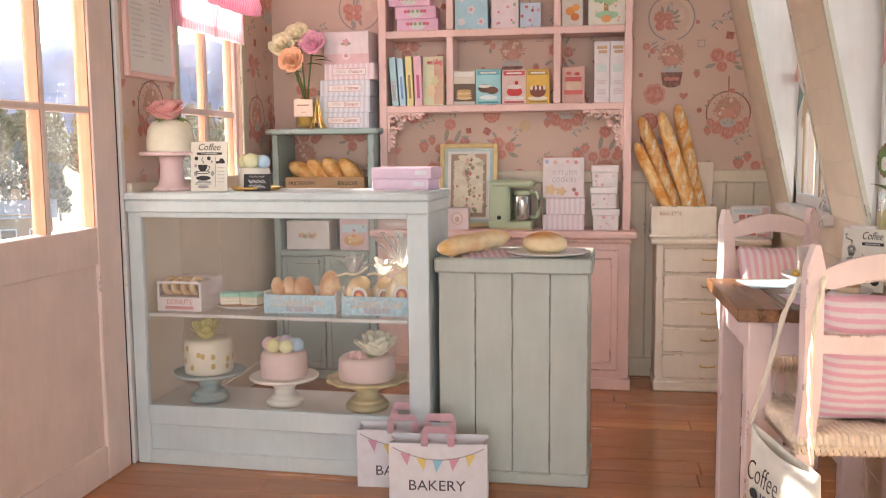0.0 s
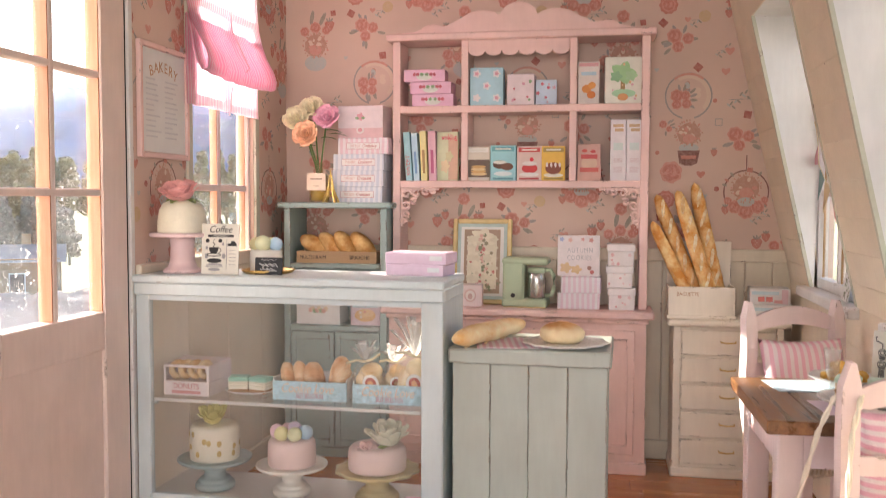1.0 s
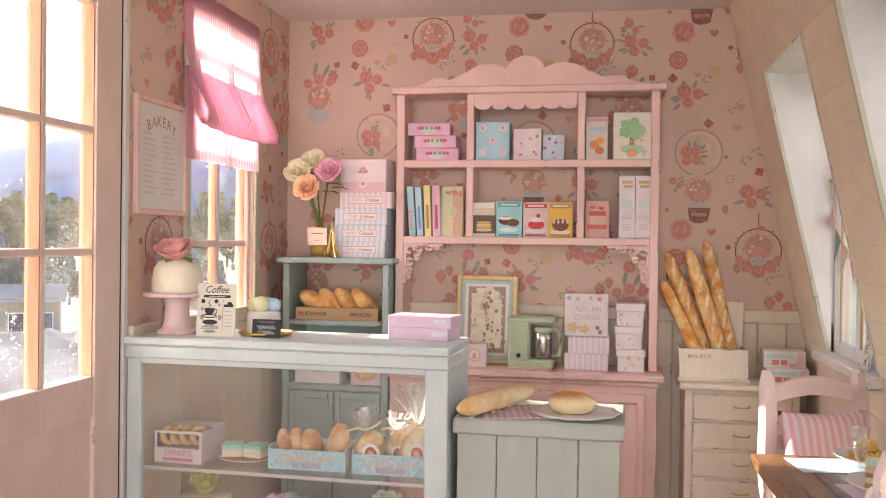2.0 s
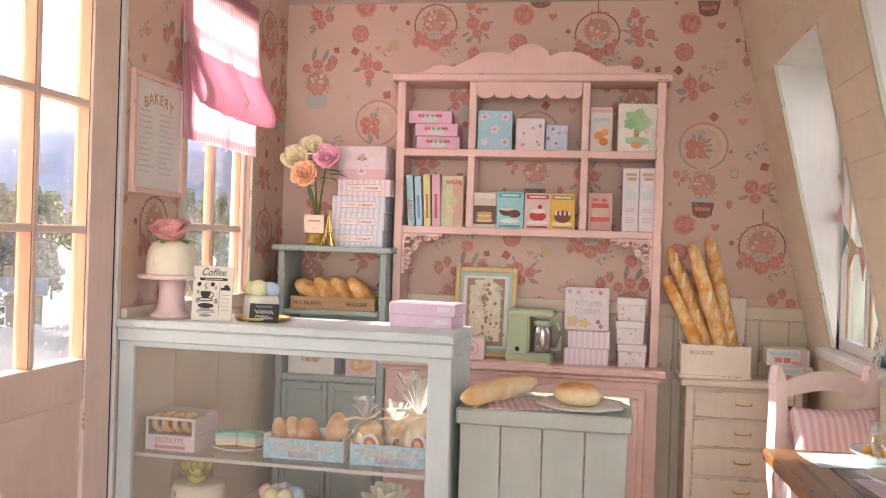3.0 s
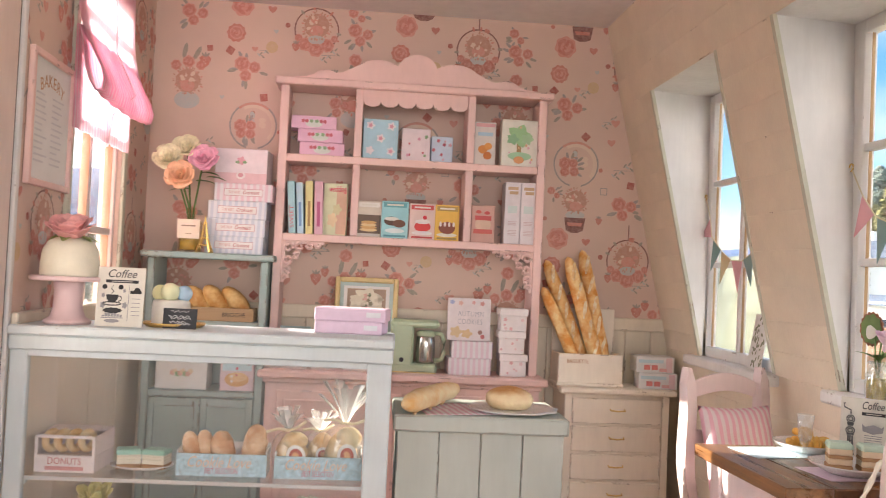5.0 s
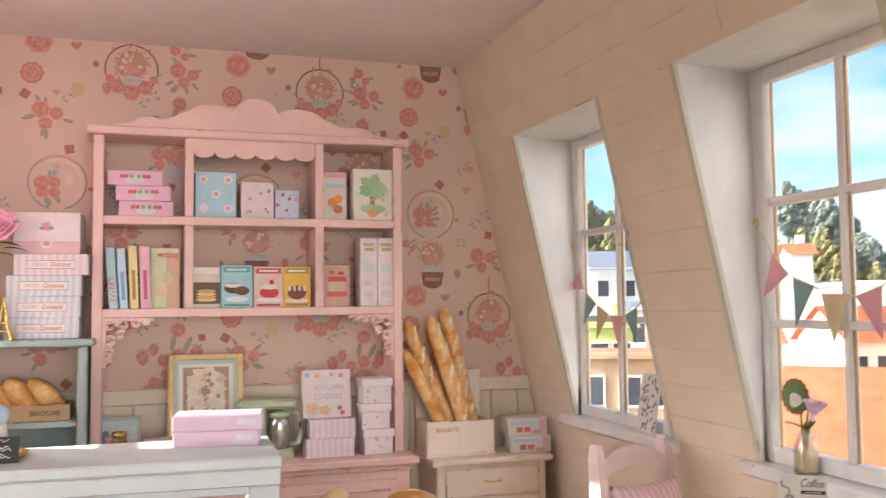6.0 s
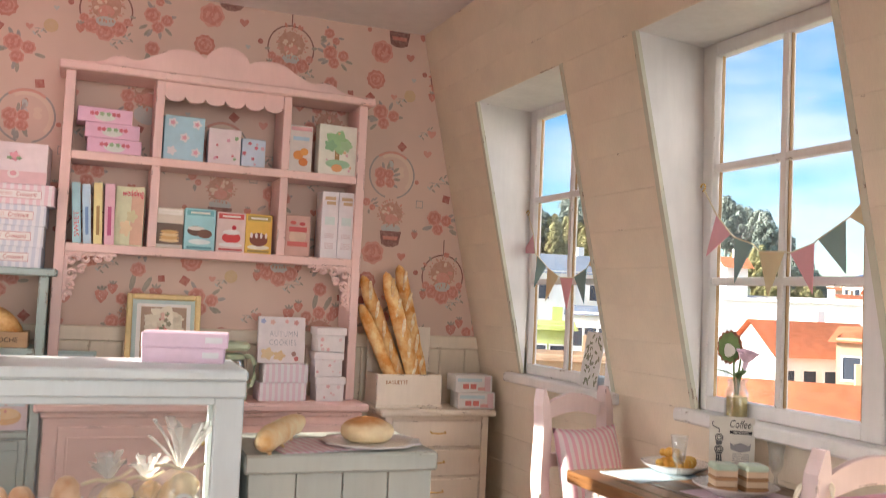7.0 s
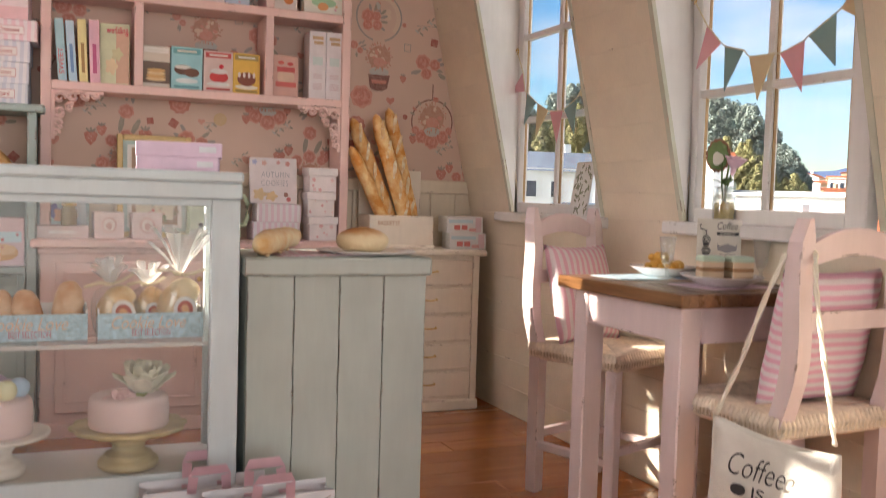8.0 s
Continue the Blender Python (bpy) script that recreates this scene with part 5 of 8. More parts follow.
broad = [(az, rw.uniform(104, 112), skyline(az) * rw.uniform(0.3, 0.68), rw.uniform(3.2, 5.0)) for az in [rw.uniform(45.6, 52) for i in range(30)]]
broad += [(az, rw.uniform(106, 114), rw.uniform(3.4, 6.4), rw.uniform(3.5, 5.5)) for az in [rw.uniform(57, 64) for i in range(34)]]
woods("pine_wood", pine, FOLIAGE_DARK, "dark pines on the hillside", 1, 0.15, 26, 120, 1.5)
woods("broadleaf_wood", broad, FOLIAGE, "yellow-green broadleaf trees on the hillside", 2, 0.14, 20, 110)
street = [(rw.uniform(106, 136), rw.uniform(96, 112), rw.uniform(1.2, 2.9), rw.uniform(5, 7)) for i in range(80)]
woods("street_trees", street, FOLIAGE, "olive street trees beyond the door", 3, 0.19, 16, 80)
hedge = [(rw.uniform(106, 136), rw.uniform(91, 95), rw.uniform(-1.6, 0.6), rw.uniform(3, 4.5)) for i in range(90)]
woods("street_bushes", hedge, FOLIAGE_DARK, "dark bushes between the street houses", 4, 0.17, 14, 70)


def house(name, az, dist, z_ridge, width, depth, eave_drop, storeys, wall_m, roof_m, label, turn=0.0, cols=4, awning=False, hip=0.0):
    """A house with walls, pitched roof with overhang, chimney and windows on its near side."""
    p = polar(az, dist, 0)
    ob = new(name)
    ob.matrix_world = Matrix.Translation((p.x, p.y, 0)) @ pose(0, 0, 0, 0, 0, az - 90 + turn)
    tagged(ob, label, "house", "houses of the town")
    ze = z_ridge - eave_drop
    w, d = width / 2, depth / 2
    far_part("wall", box_bm(-w, w, -d, d, GZ - 0.5, ze), wall_m, ob)
    for sx in (-1, 1):
        gab = bmesh.new()
        gab.faces.new([gab.verts.new(q) for q in ((sx * (w - hip), -d, ze), (sx * (w - hip), d, ze), (sx * (w - hip), 0, z_ridge - 0.15))])
        bmesh.ops.solidify(gab, geom=gab.faces[:], thickness=0.2)
        far_part("gable", gab, wall_m, ob)
    o = 0.5
    for sy in (-1, 1):
        rf = bmesh.new()
        q = [(-w - o, sy * (d + o), ze - 0.3), (w + o, sy * (d + o), ze - 0.3), (w + o - hip, 0, z_ridge), (-w - o + hip, 0, z_ridge)]
        rf.faces.new([rf.verts.new(v) for v in q])
        bmesh.ops.solidify(rf, geom=rf.faces[:], thickness=0.25)
        roof = far_part("roof_slope", rf, roof_m, ob)
    far_part("chimney", box_bm(w * 0.3, w * 0.3 + 0.7, 0.3, 1.0, z_ridge - 0.8, z_ridge + 0.9), wall_m, roof)
    for s in range(storeys):
        for c in range(cols):
            x = -w + (c + 0.5) * width / cols
            z = ze - 2.1 - s * 2.8
            win = far_part("window", box_bm(x - 0.55, x + 0.55, -d - 0.06, -d + 0.1, z - 0.7, z + 0.8), DARK_PANE, ob)
            fr = bmesh.new()
            for a in ((x - 0.65, x - 0.55, z - 0.8, z + 0.9), (x + 0.55, x + 0.65, z - 0.8, z + 0.9), (x - 0.55, x + 0.55, z + 0.8, z + 0.9), (x - 0.7, x + 0.7, z - 0.85, z - 0.72)):
                box_bm(a[0], a[1], -d - 0.12, -d, a[2], a[3], 0, fr)
            far_part("frame", fr, WALL_WHITE, win)
    if awning:
        aw = bmesh.new()
        aw.faces.new([aw.verts.new(v) for v in ((w * 0.1, -d, ze - 0.5), (w * 0.5, -d, ze - 0.5), (w * 0.5, -d - 1.0, ze - 1.0), (w * 0.1, -d - 1.0, ze - 1.0))])
        bmesh.ops.solidify(aw, geom=aw.faces[:], thickness=0.08)
        far_part("awning", aw, GREEN_AWNING, ob)
    return ob


def zat(e, dist):
    return dist * math.tan(radians(e)) + EYE.z


house("house", 46.4, 80, zat(-0.35, 80), 9.4, 6.8, 2.5, 1, WALL_WHITE, ROOF_ORANGE, "white house with orange clay tile roof and green awning", 35, 5, True)
house("house", 45.6, 45, zat(-3.85, 45), 10.5, 14, 4.6, 1, WALL_TAN, ROOF_ORANGE, "low house with broad orange tile roof", 4, 5)
house("house", 46.5, 100, zat(1.05, 100), 15.0, 5, 0.3, 0, WALL_WHITE, WALL_WHITE, "long white flat-roofed building", -6, 9)
house("house", 50.5, 100, zat(3.3, 100), 2.2, 3, 0.9, 0, WALL_WHITE, ROOF_ORANGE, "small white house with orange roof among the trees", 20, 2)
house("house", 41.0, 72, zat(-0.5, 72), 8.0, 8, 0.8, 3, WALL_TAN, ROOF_ORANGE, "tan apartment house with small windows", -6, 4)
house("house", 60.6, 96, zat(3.1, 96), 10.5, 12, 1.9, 1, WALL_WHITE, ROOF_GREY, "white building with blue-grey roof", 18, 4)
house("house", 61.6, 62, zat(-1.0, 62), 2.8, 5, 0.3, 1, WALL_LIME, WALL_LIME, "lime green rendered house", 4, 2)
house("house", 60.3, 52, zat(-2.85, 52), 6.0, 3, 0.2, 1, WALL_TAN, WALL_TAN, "low tan outbuilding below the lime house", 0, 3)
house("house", 58.4, 78, zat(0.0, 78), 4.5, 6, 0.5, 3, WALL_WHITE, ROOF_GREY, "white block with rows of windows", 0, 4)
house("house", 54.5, 66, zat(-1.0, 66), 5.5, 6, 1.4, 2, WALL_WHITE, ROOF_ORANGE, "white house with orange roof behind the wall", 10, 3)
for i, (az, dist, e) in enumerate(((43.6, 260, 2.0), (42.4, 240, 1.6), (41.2, 270, 2.1), (44.6, 280, 1.7), (40.0, 250, 1.6), (44.1, 200, 1.3), (42.9, 210, 1.2), (41.8, 200, 1.0), (45.2, 300, 2.1), (43.0, 300, 2.3))):
    house("house", az, dist, zat(e, dist), 7, 6, 0.6 + 0.3 * (i % 3), 3, WALL_TAN if i % 2 else WALL_WHITE, ROOF_ORANGE, "small distant town house", i * 9, 3)
house("house", 126.0, 88, zat(-2.7, 88), 9, 6, 1.1, 1, WALL_TAN, ROOF_GREY, "low white house across the street", -4, 4)
house("house", 118.0, 92, zat(-2.9, 92), 9, 6, 1.0, 1, WALL_TAN, ROOF_ORANGE, "low tan house across the street", 6, 4)


# ---- goods: helpers ----
INKS = {}


def C(r, g, b, rough=0.6):
    key = (r, g, b, rough)
    if key not in INKS:
        INKS[key] = plain("card_colour", (r, g, b), rough, 0.07, 22.0, 0.08, 260.0)
    return INKS[key]


def disc_bm(u, v, r, squash=1.0, lobes=0, depth=0.0, n=18, t=0.0008, turn=0.0):
    out = []
    for i in range(n):
        a = 2 * math.pi * i / n
        k = r * (1 + depth * math.cos(lobes * a + turn))
        out.append((u + k * math.cos(a), v + k * math.sin(a) * squash))
    return slab_bm(out, t)


def decorate(ob, w, h, y, prints):
    """Printed shapes on a front at depth y: (kind, u, v, size, colour, squash) with u, v from -0.5 to 0.5 and 0 to 1."""
    for i, (kind, u, v, size, col, q) in enumerate(prints):
        lift = 0.0007 + 0.0006 * (i % 7)
        if kind == "bar":
            bm = box_bm(u * w - size * w / 2, u * w + size * w / 2, 0, 0.0006, v * h - q * h / 2, v * h + q * h / 2)
        elif kind == "flower":
            bm = disc_bm(u * w, v * h, size * w, q, 5, 0.22, 20, 0.0006)
        else:
            bm = disc_bm(u * w, v * h, size * w, q, 0, 0.0, 18, 0.0006)
        part("print", moved(bm, Matrix.Translation((0, y - lift, 0))), C(*col), ob)


def carton(name, x, y, z, w, d, h, col, label, rz=0, prints=(), lid=None, stripe=None, group="", rx=0):
    """A card box, front face at local y = 0; lid = (height, colour) sits on top."""
    ob = thing(name, x, y, z, rx=rx, rz=rz, label=label, category="box", group=group)
    m = stripe or C(*col)
    body_h = h - (lid[0] if lid else 0)
    body = part("body", box_bm(-w / 2, w / 2, 0, d, 0, body_h, 0.0025), m, ob)
    if lid:
        e = 0.006
        part("lid", box_bm(-w / 2 - e, w / 2 + e, -e, d + e, body_h - 0.001, h, 0.003), lid[1] if isinstance(lid[1], bpy.types.Material) else C(*lid[1]), ob)
    else:
        part("flap", box_bm(-w / 2 + 0.004, w / 2 - 0.004, 0.004, d - 0.004, h - 0.0005, h + 0.0012), C(*scaled(col, 0.94)) if not stripe else m, ob)
    decorate(body, w, h, 0.0, prints)
    return ob


ROSE_C, PINK_C, WHITE_C, BLUE_C = (0.62, 0.16, 0.20), (0.82, 0.52, 0.58), (0.80, 0.78, 0.77), (0.46, 0.64, 0.72)
LAV = (0.72, 0.55, 0.74)
GREEN_C, CREAM_C = (0.30, 0.45, 0.26), (0.80, 0.72, 0.55)
HZ0, HZ1, HZ2 = 0.80, 1.438, 1.818
HX = -0.36


def floral(seed, n=7, cols=(ROSE_C, PINK_C, GREEN_C), size=0.07):
    r = random.Random(seed)
    return [("flower", r.uniform(-0.42, 0.42), r.uniform(0.1, 0.9), size * r.uniform(0.6, 1.2), cols[i % len(cols)], 1.0) for i in range(n)]


# hutch, top row
for i in range(3):
    carton("pastry_box", -0.832 + 0.012 * (1 - i) + (0.02 if i < 2 else 0), 4.66, HZ2 + i * 0.063, 0.215, 0.12, 0.061, (0.80, 0.50, 0.64), "pink flat pastry box with flower garland, stacked", (1.5, -2, 2)[i],
           [("disc", 0, 0.42, 0.19, (0.68, 0.72, 0.66), 0.45)] + [("flower", u, 0.6, 0.04, ROSE_C if abs(u) > 0.12 else GREEN_C, 1.0) for u in (-0.24, -0.16, -0.06, 0.06, 0.16, 0.24)], group="stacked pastry boxes")
carton("gift_box", -0.522, 4.66, HZ2, 0.168, 0.12, 0.19, (0.44, 0.66, 0.76), "blue box with pink flower medallions", 2,
       [(k, u, v, s, c, 1.0) for u, v in ((-0.3, 0.84), (0.3, 0.84), (0, 0.52), (-0.3, 0.2), (0.3, 0.2)) for k, s, c in (("flower", 0.11, (0.80, 0.74, 0.78)), ("flower", 0.055, (0.72, 0.36, 0.46)))])
carton("gift_box", -0.35, 4.66, HZ2, 0.138, 0.10, 0.155, (0.80, 0.68, 0.70), "pale pink box with small roses", -2, floral(4, 9, (ROSE_C, (0.72, 0.36, 0.46), GREEN_C), 0.05))
carton("gift_box", -0.222, 4.67, HZ2, 0.105, 0.09, 0.125, (0.56, 0.64, 0.76), "small lilac-blue box with rosebuds", 3, floral(5, 7, (ROSE_C, (0.70, 0.40, 0.46)), 0.07))
bx = carton("snack_pack", -0.012, 4.67, HZ2, 0.105, 0.05, 0.21, (0.74, 0.66, 0.62), "narrow pack with orange sweets picture", 0,
            [("bar", 0, 0.93, 0.9, (0.75, 0.40, 0.42), 0.08), ("bar", 0, 0.72, 0.7, (0.45, 0.62, 0.72), 0.08), ("disc", -0.1, 0.36, 0.22, (0.75, 0.30, 0.08), 0.9), ("disc", 0.15, 0.44, 0.18, (0.80, 0.36, 0.10), 0.9), ("disc", 0.12, 0.22, 0.2, (0.66, 0.22, 0.06), 0.9)])
carton("cookie_box", 0.158, 4.66, HZ2, 0.182, 0.06, 0.228, (0.80, 0.77, 0.68), "cream box with a green tree picture", 3,
       [("bar", -0.02, 0.36, 0.12, (0.42, 0.26, 0.12), 0.34), ("flower", -0.02, 0.66, 0.3, (0.36, 0.58, 0.30), 0.9), ("flower", -0.2, 0.58, 0.15, (0.30, 0.52, 0.30), 0.9), ("flower", 0.2, 0.6, 0.15, (0.42, 0.62, 0.36), 0.9), ("disc", 0, 0.22, 0.32, (0.40, 0.62, 0.40), 0.35), ("disc", -0.02, 0.14, 0.14, (0.75, 0.36, 0.16), 0.7)] + floral(9, 8, ((0.78, 0.50, 0.30), (0.75, 0.45, 0.50)), 0.035))


# hutch, lower row: books and mixes
def book(x, w, h, col, tilt, label, word=None, ink=None, d=0.12, front=None):
    b = thing("book", x, 4.66, HZ1, ry=tilt, label=label, category="book", group="books on the hutch shelf")
    part("cover", box_bm(-w / 2, w / 2, 0, d, 0, h, 0.002), C(*col), b)
    part("page_block", box_bm(-w / 2 + 0.003, w / 2 - 0.003, 0.003, d + 0.002, 0.003, h + 0.0016), PAPER_WHITE, b)
    if word:
        text(word, w * 0.8, C(*ink), b, at(0, -0.0008, h * 0.32, 0, -90, 0), width=h * 0.42)
    else:
        part("spine_title", box_bm(-w * 0.18, w * 0.18, -0.0008, 0, h * 0.15, h * 0.62), C(*(ink or (0.3, 0.3, 0.4))), b)
    return b


book(-0.922, 0.034, 0.25, (0.42, 0.66, 0.72), -4, "tall pale blue cookbook leaning", "SWEET", (0.70, 0.10, 0.10))
book(-0.882, 0.032, 0.245, (0.50, 0.68, 0.80), -4, "light blue cookbook leaning", None, (0.20, 0.35, 0.60))
book(-0.842, 0.034, 0.255, (0.80, 0.70, 0.34), -2.5, "yellow cookbook leaning on the shelf", None, (0.40, 0.25, 0.10))
book(-0.798, 0.040, 0.255, (0.78, 0.48, 0.56), -2, "pink cookbook leaning on the shelf", None, (0.55, 0.12, 0.25))
mag = thing("magazine", -0.725, 4.67, HZ1, rz=-14, label="green and pink wedding magazine, cover showing", category="magazine")
cov = part("cover", box_bm(-0.058, 0.058, 0, 0.02, 0, 0.25, 0.0015), C(0.66, 0.70, 0.48), mag)
decorate(cov, 0.116, 0.25, 0.0, [("bar", 0.28, 0.45, 0.44, (0.66, 0.44, 0.32), 0.86), ("flower", -0.1, 0.3, 0.2, (0.75, 0.62, 0.40), 1.4), ("flower", 0.1, 0.5, 0.18, (0.62, 0.60, 0.36), 1.2)])
text("wedding", 0.04, C(0.70, 0.05, 0.14), mag, at(0.012, -0.0052, 0.222), width=0.085)


def mix_box(x, w, h, col, head, pic, label, rz=0):
    return carton("cake_mix_box", x, 4.655, HZ1, w, 0.045, h, col, label, rz,
                  [("bar", 0, 0.9, 0.86, head, 0.13), ("bar", 0, 0.9, 0.62, (0.78, 0.74, 0.66), 0.045)] + pic + [("bar", 0, 0.06, 0.8, scaled(head, 0.8), 0.05)], group="cake mixes")


mix_box(-0.56, 0.115, 0.172, (0.70, 0.62, 0.52), (0.80, 0.76, 0.70), [("bar", 0, 0.36, 0.98, (0.16, 0.11, 0.08), 0.52)] + [("disc", 0.0, 0.2 + 0.07 * i, 0.36 - 0.01 * i, (0.66, 0.40, 0.16) if i % 2 else (0.76, 0.56, 0.30), 0.2) for i in range(5)] + [("disc", 0.02, 0.56, 0.16, (0.62, 0.20, 0.06), 0.4)], "pancake mix box with stacked pancakes picture", 3)
mix_box(-0.435, 0.13, 0.178, (0.36, 0.66, 0.70), (0.16, 0.42, 0.46), [("disc", -0.12, 0.46, 0.28, (0.12, 0.06, 0.04), 0.6), ("disc", -0.12, 0.52, 0.27, (0.78, 0.74, 0.70), 0.25), ("disc", 0.16, 0.4, 0.24, (0.18, 0.08, 0.05), 0.6), ("disc", 0, 0.2, 0.36, (0.74, 0.80, 0.80), 0.25)], "turquoise cake mix box with chocolate cake picture", -1)
mix_box(-0.303, 0.125, 0.172, (0.74, 0.56, 0.52), (0.62, 0.10, 0.10), [("disc", 0.02, 0.36, 0.32, (0.62, 0.06, 0.06), 0.6), ("disc", 0.02, 0.5, 0.3, (0.80, 0.72, 0.70), 0.3), ("disc", 0.1, 0.62, 0.08, (0.66, 0.03, 0.05), 1.0), ("disc", 0, 0.18, 0.4, (0.80, 0.76, 0.74), 0.2)], "red cake mix box with strawberry cake picture", -1)
mix_box(-0.182, 0.118, 0.172, (0.80, 0.50, 0.10), (0.46, 0.32, 0.10), [("disc", 0.0, 0.36, 0.34, (0.26, 0.08, 0.05), 0.75)] + [("disc", 0.09 * i, 0.46, 0.05, (0.80, 0.70, 0.66), 2.0) for i in (-3, -1, 1, 3)] + [("disc", 0, 0.16, 0.42, (0.80, 0.74, 0.62), 0.2)], "orange cake mix box with ring cake picture", 2)
carton("cookie_box", -0.005, 4.67, HZ1, 0.115, 0.05, 0.182, (0.66, 0.40, 0.34), "brown box with red ribbon picture", 2,
       [("disc", 0, 0.48, 0.34, (0.72, 0.52, 0.40), 0.9), ("bar", 0, 0.66, 0.7, (0.62, 0.12, 0.12), 0.12), ("bar", 0, 0.3, 0.8, (0.66, 0.16, 0.14), 0.12), ("disc", -0.2, 0.82, 0.12, (0.66, 0.14, 0.12), 0.6), ("disc", 0.16, 0.8, 0.12, (0.60, 0.10, 0.10), 0.6)])
for i in range(2):
    carton("tall_box", 0.136 + i * 0.078, 4.66, HZ1, 0.076, 0.11, 0.302, (0.80, 0.74, 0.76), "tall white box with tan lettering bars", 0,
           [("bar", 0, 0.9, 0.66, (0.62, 0.42, 0.26), 0.05), ("bar", 0.05, 0.83, 0.56, (0.62, 0.42, 0.26), 0.05), ("bar", 0, 0.56, 0.6, (0.66, 0.74, 0.72), 0.12)] + [("bar", 0, 0.36 - 0.025 * k, 0.56, (0.66, 0.50, 0.52), 0.01) for k in range(3)] + [("bar", 0, 0.22 - 0.025 * k, 0.56, (0.66, 0.50, 0.52), 0.01) for k in range(4)], group="tall boxes")

# hutch counter
fr = thing("picture_frame", -0.552, 4.715, HZ0, rx=-9, label="gold framed rose print leaning on the wall", category="picture frame")
GOLD_PAINT = plain("aged_gold_paint", (0.74, 0.57, 0.28), 0.5, 0.15, 18.0, 0.3, metal=0.1)
for a in ((-0.155, -0.13, 0, 0.445), (0.13, 0.155, 0, 0.445), (-0.13, 0.13, 0, 0.025), (-0.13, 0.13, 0.42, 0.445)):
    part("frame_bar", box_bm(a[0], a[1], -0.018, 0.004, a[2], a[3], 0.005), GOLD_PAINT, fr)
part("mount", box_bm(-0.132, 0.132, -0.006, -0.002, 0.022, 0.423), C(0.50, 0.62, 0.60), fr, "pale blue mount")
part("mount_line", box_bm(-0.112, 0.112, -0.0085, -0.0062, 0.042, 0.403), PAPER_WHITE, fr)
pr = part("print", box_bm(-0.095, 0.095, -0.011, -0.0088, 0.055, 0.39), C(0.62, 0.52, 0.40), fr, "print of trailing roses")
rp = random.Random(12)
decorate(pr, 0.19, 0.445, -0.011, [("bar", 0, 0.5, 0.98, (0.42, 0.30, 0.22), 0.74), ("bar", 0, 0.485, 0.8, (0.80, 0.74, 0.60), 0.62), ("flower", 0, 0.8, 0.3, (0.80, 0.74, 0.60), 0.6)] + [("flower", sx * u, v, 0.12, (0.74, 0.68, 0.54), 0.8) for v in (0.3, 0.42, 0.54, 0.66, 0.76) for sx in (-1, 1) for u in (0.14, 0.31)]
         + [("flower", rp.gauss(0, 0.04 + 0.2 * (1 - i / 90)), 0.15 + 0.68 * i / 90, rp.uniform(0.025, 0.06), ((0.60, 0.22, 0.20), (0.74, 0.48, 0.40), (0.25, 0.29, 0.17), (0.70, 0.62, 0.48), (0.34, 0.30, 0.2))[i % 5], 1.0) for i in range(90)])

sp = thing("postcard_frame", -0.93, 4.76, HZ0, rx=-10, label="teal framed postcard with flowers leaning", category="picture frame")
pc = part("card", box_bm(-0.115, 0.115, -0.012, 0.0, 0, 0.19, 0.003), C(0.46, 0.60, 0.60), sp)
decorate(pc, 0.23, 0.19, -0.012, [("bar", 0.0, 0.5, 0.9, (0.62, 0.74, 0.76), 0.84), ("bar", 0.28, 0.66, 0.28, (0.72, 0.80, 0.80), 0.28), ("flower", -0.12, 0.55, 0.13, (0.26, 0.26, 0.52), 1), ("flower", 0.04, 0.46, 0.14, (0.78, 0.46, 0.34), 1), ("flower", 0.2, 0.46, 0.11, (0.78, 0.70, 0.62), 1), ("flower", -0.24, 0.36, 0.09, (0.22, 0.32, 0.16), 1)])
for x, y in ((-0.592, 4.60), (-0.742, 4.61)):
    carton("soap_box", x, y, HZ0, 0.118, 0.10, 0.108, (0.78, 0.66, 0.64), "small pale pink cube box with cameo", 3, [("disc", 0, 0.52, 0.26, (0.70, 0.50, 0.46), 1.1), ("disc", 0, 0.52, 0.2, (0.80, 0.72, 0.68), 1.1), ("disc", 0, 0.48, 0.1, (0.62, 0.42, 0.38), 1.3)], group="cube boxes")
carton("flat_box", -0.92, 4.60, HZ0, 0.2, 0.12, 0.05, (0.74, 0.62, 0.60), "flat pale pink box on the hutch", 0, [("bar", 0, 0.5, 0.5, (0.80, 0.76, 0.74), 0.3)])
jar = thing("jar", -0.895, 4.62, HZ0 + 0.0515, label="small glass jar of dried herbs", category="jar")
part("glass_body", smooth(lathe_bm([(0.0, 0), (0.03, 0), (0.031, 0.005), (0.031, 0.06), (0.024, 0.07), (0.026, 0.078), (0.0, 0.079)], 20)), C(0.28, 0.22, 0.10, 0.25), jar)
part("lid", smooth(lathe_bm([(0, 0.079), (0.028, 0.079), (0.03, 0.088), (0.026, 0.1), (0, 0.103)], 20)), GOLD, jar)


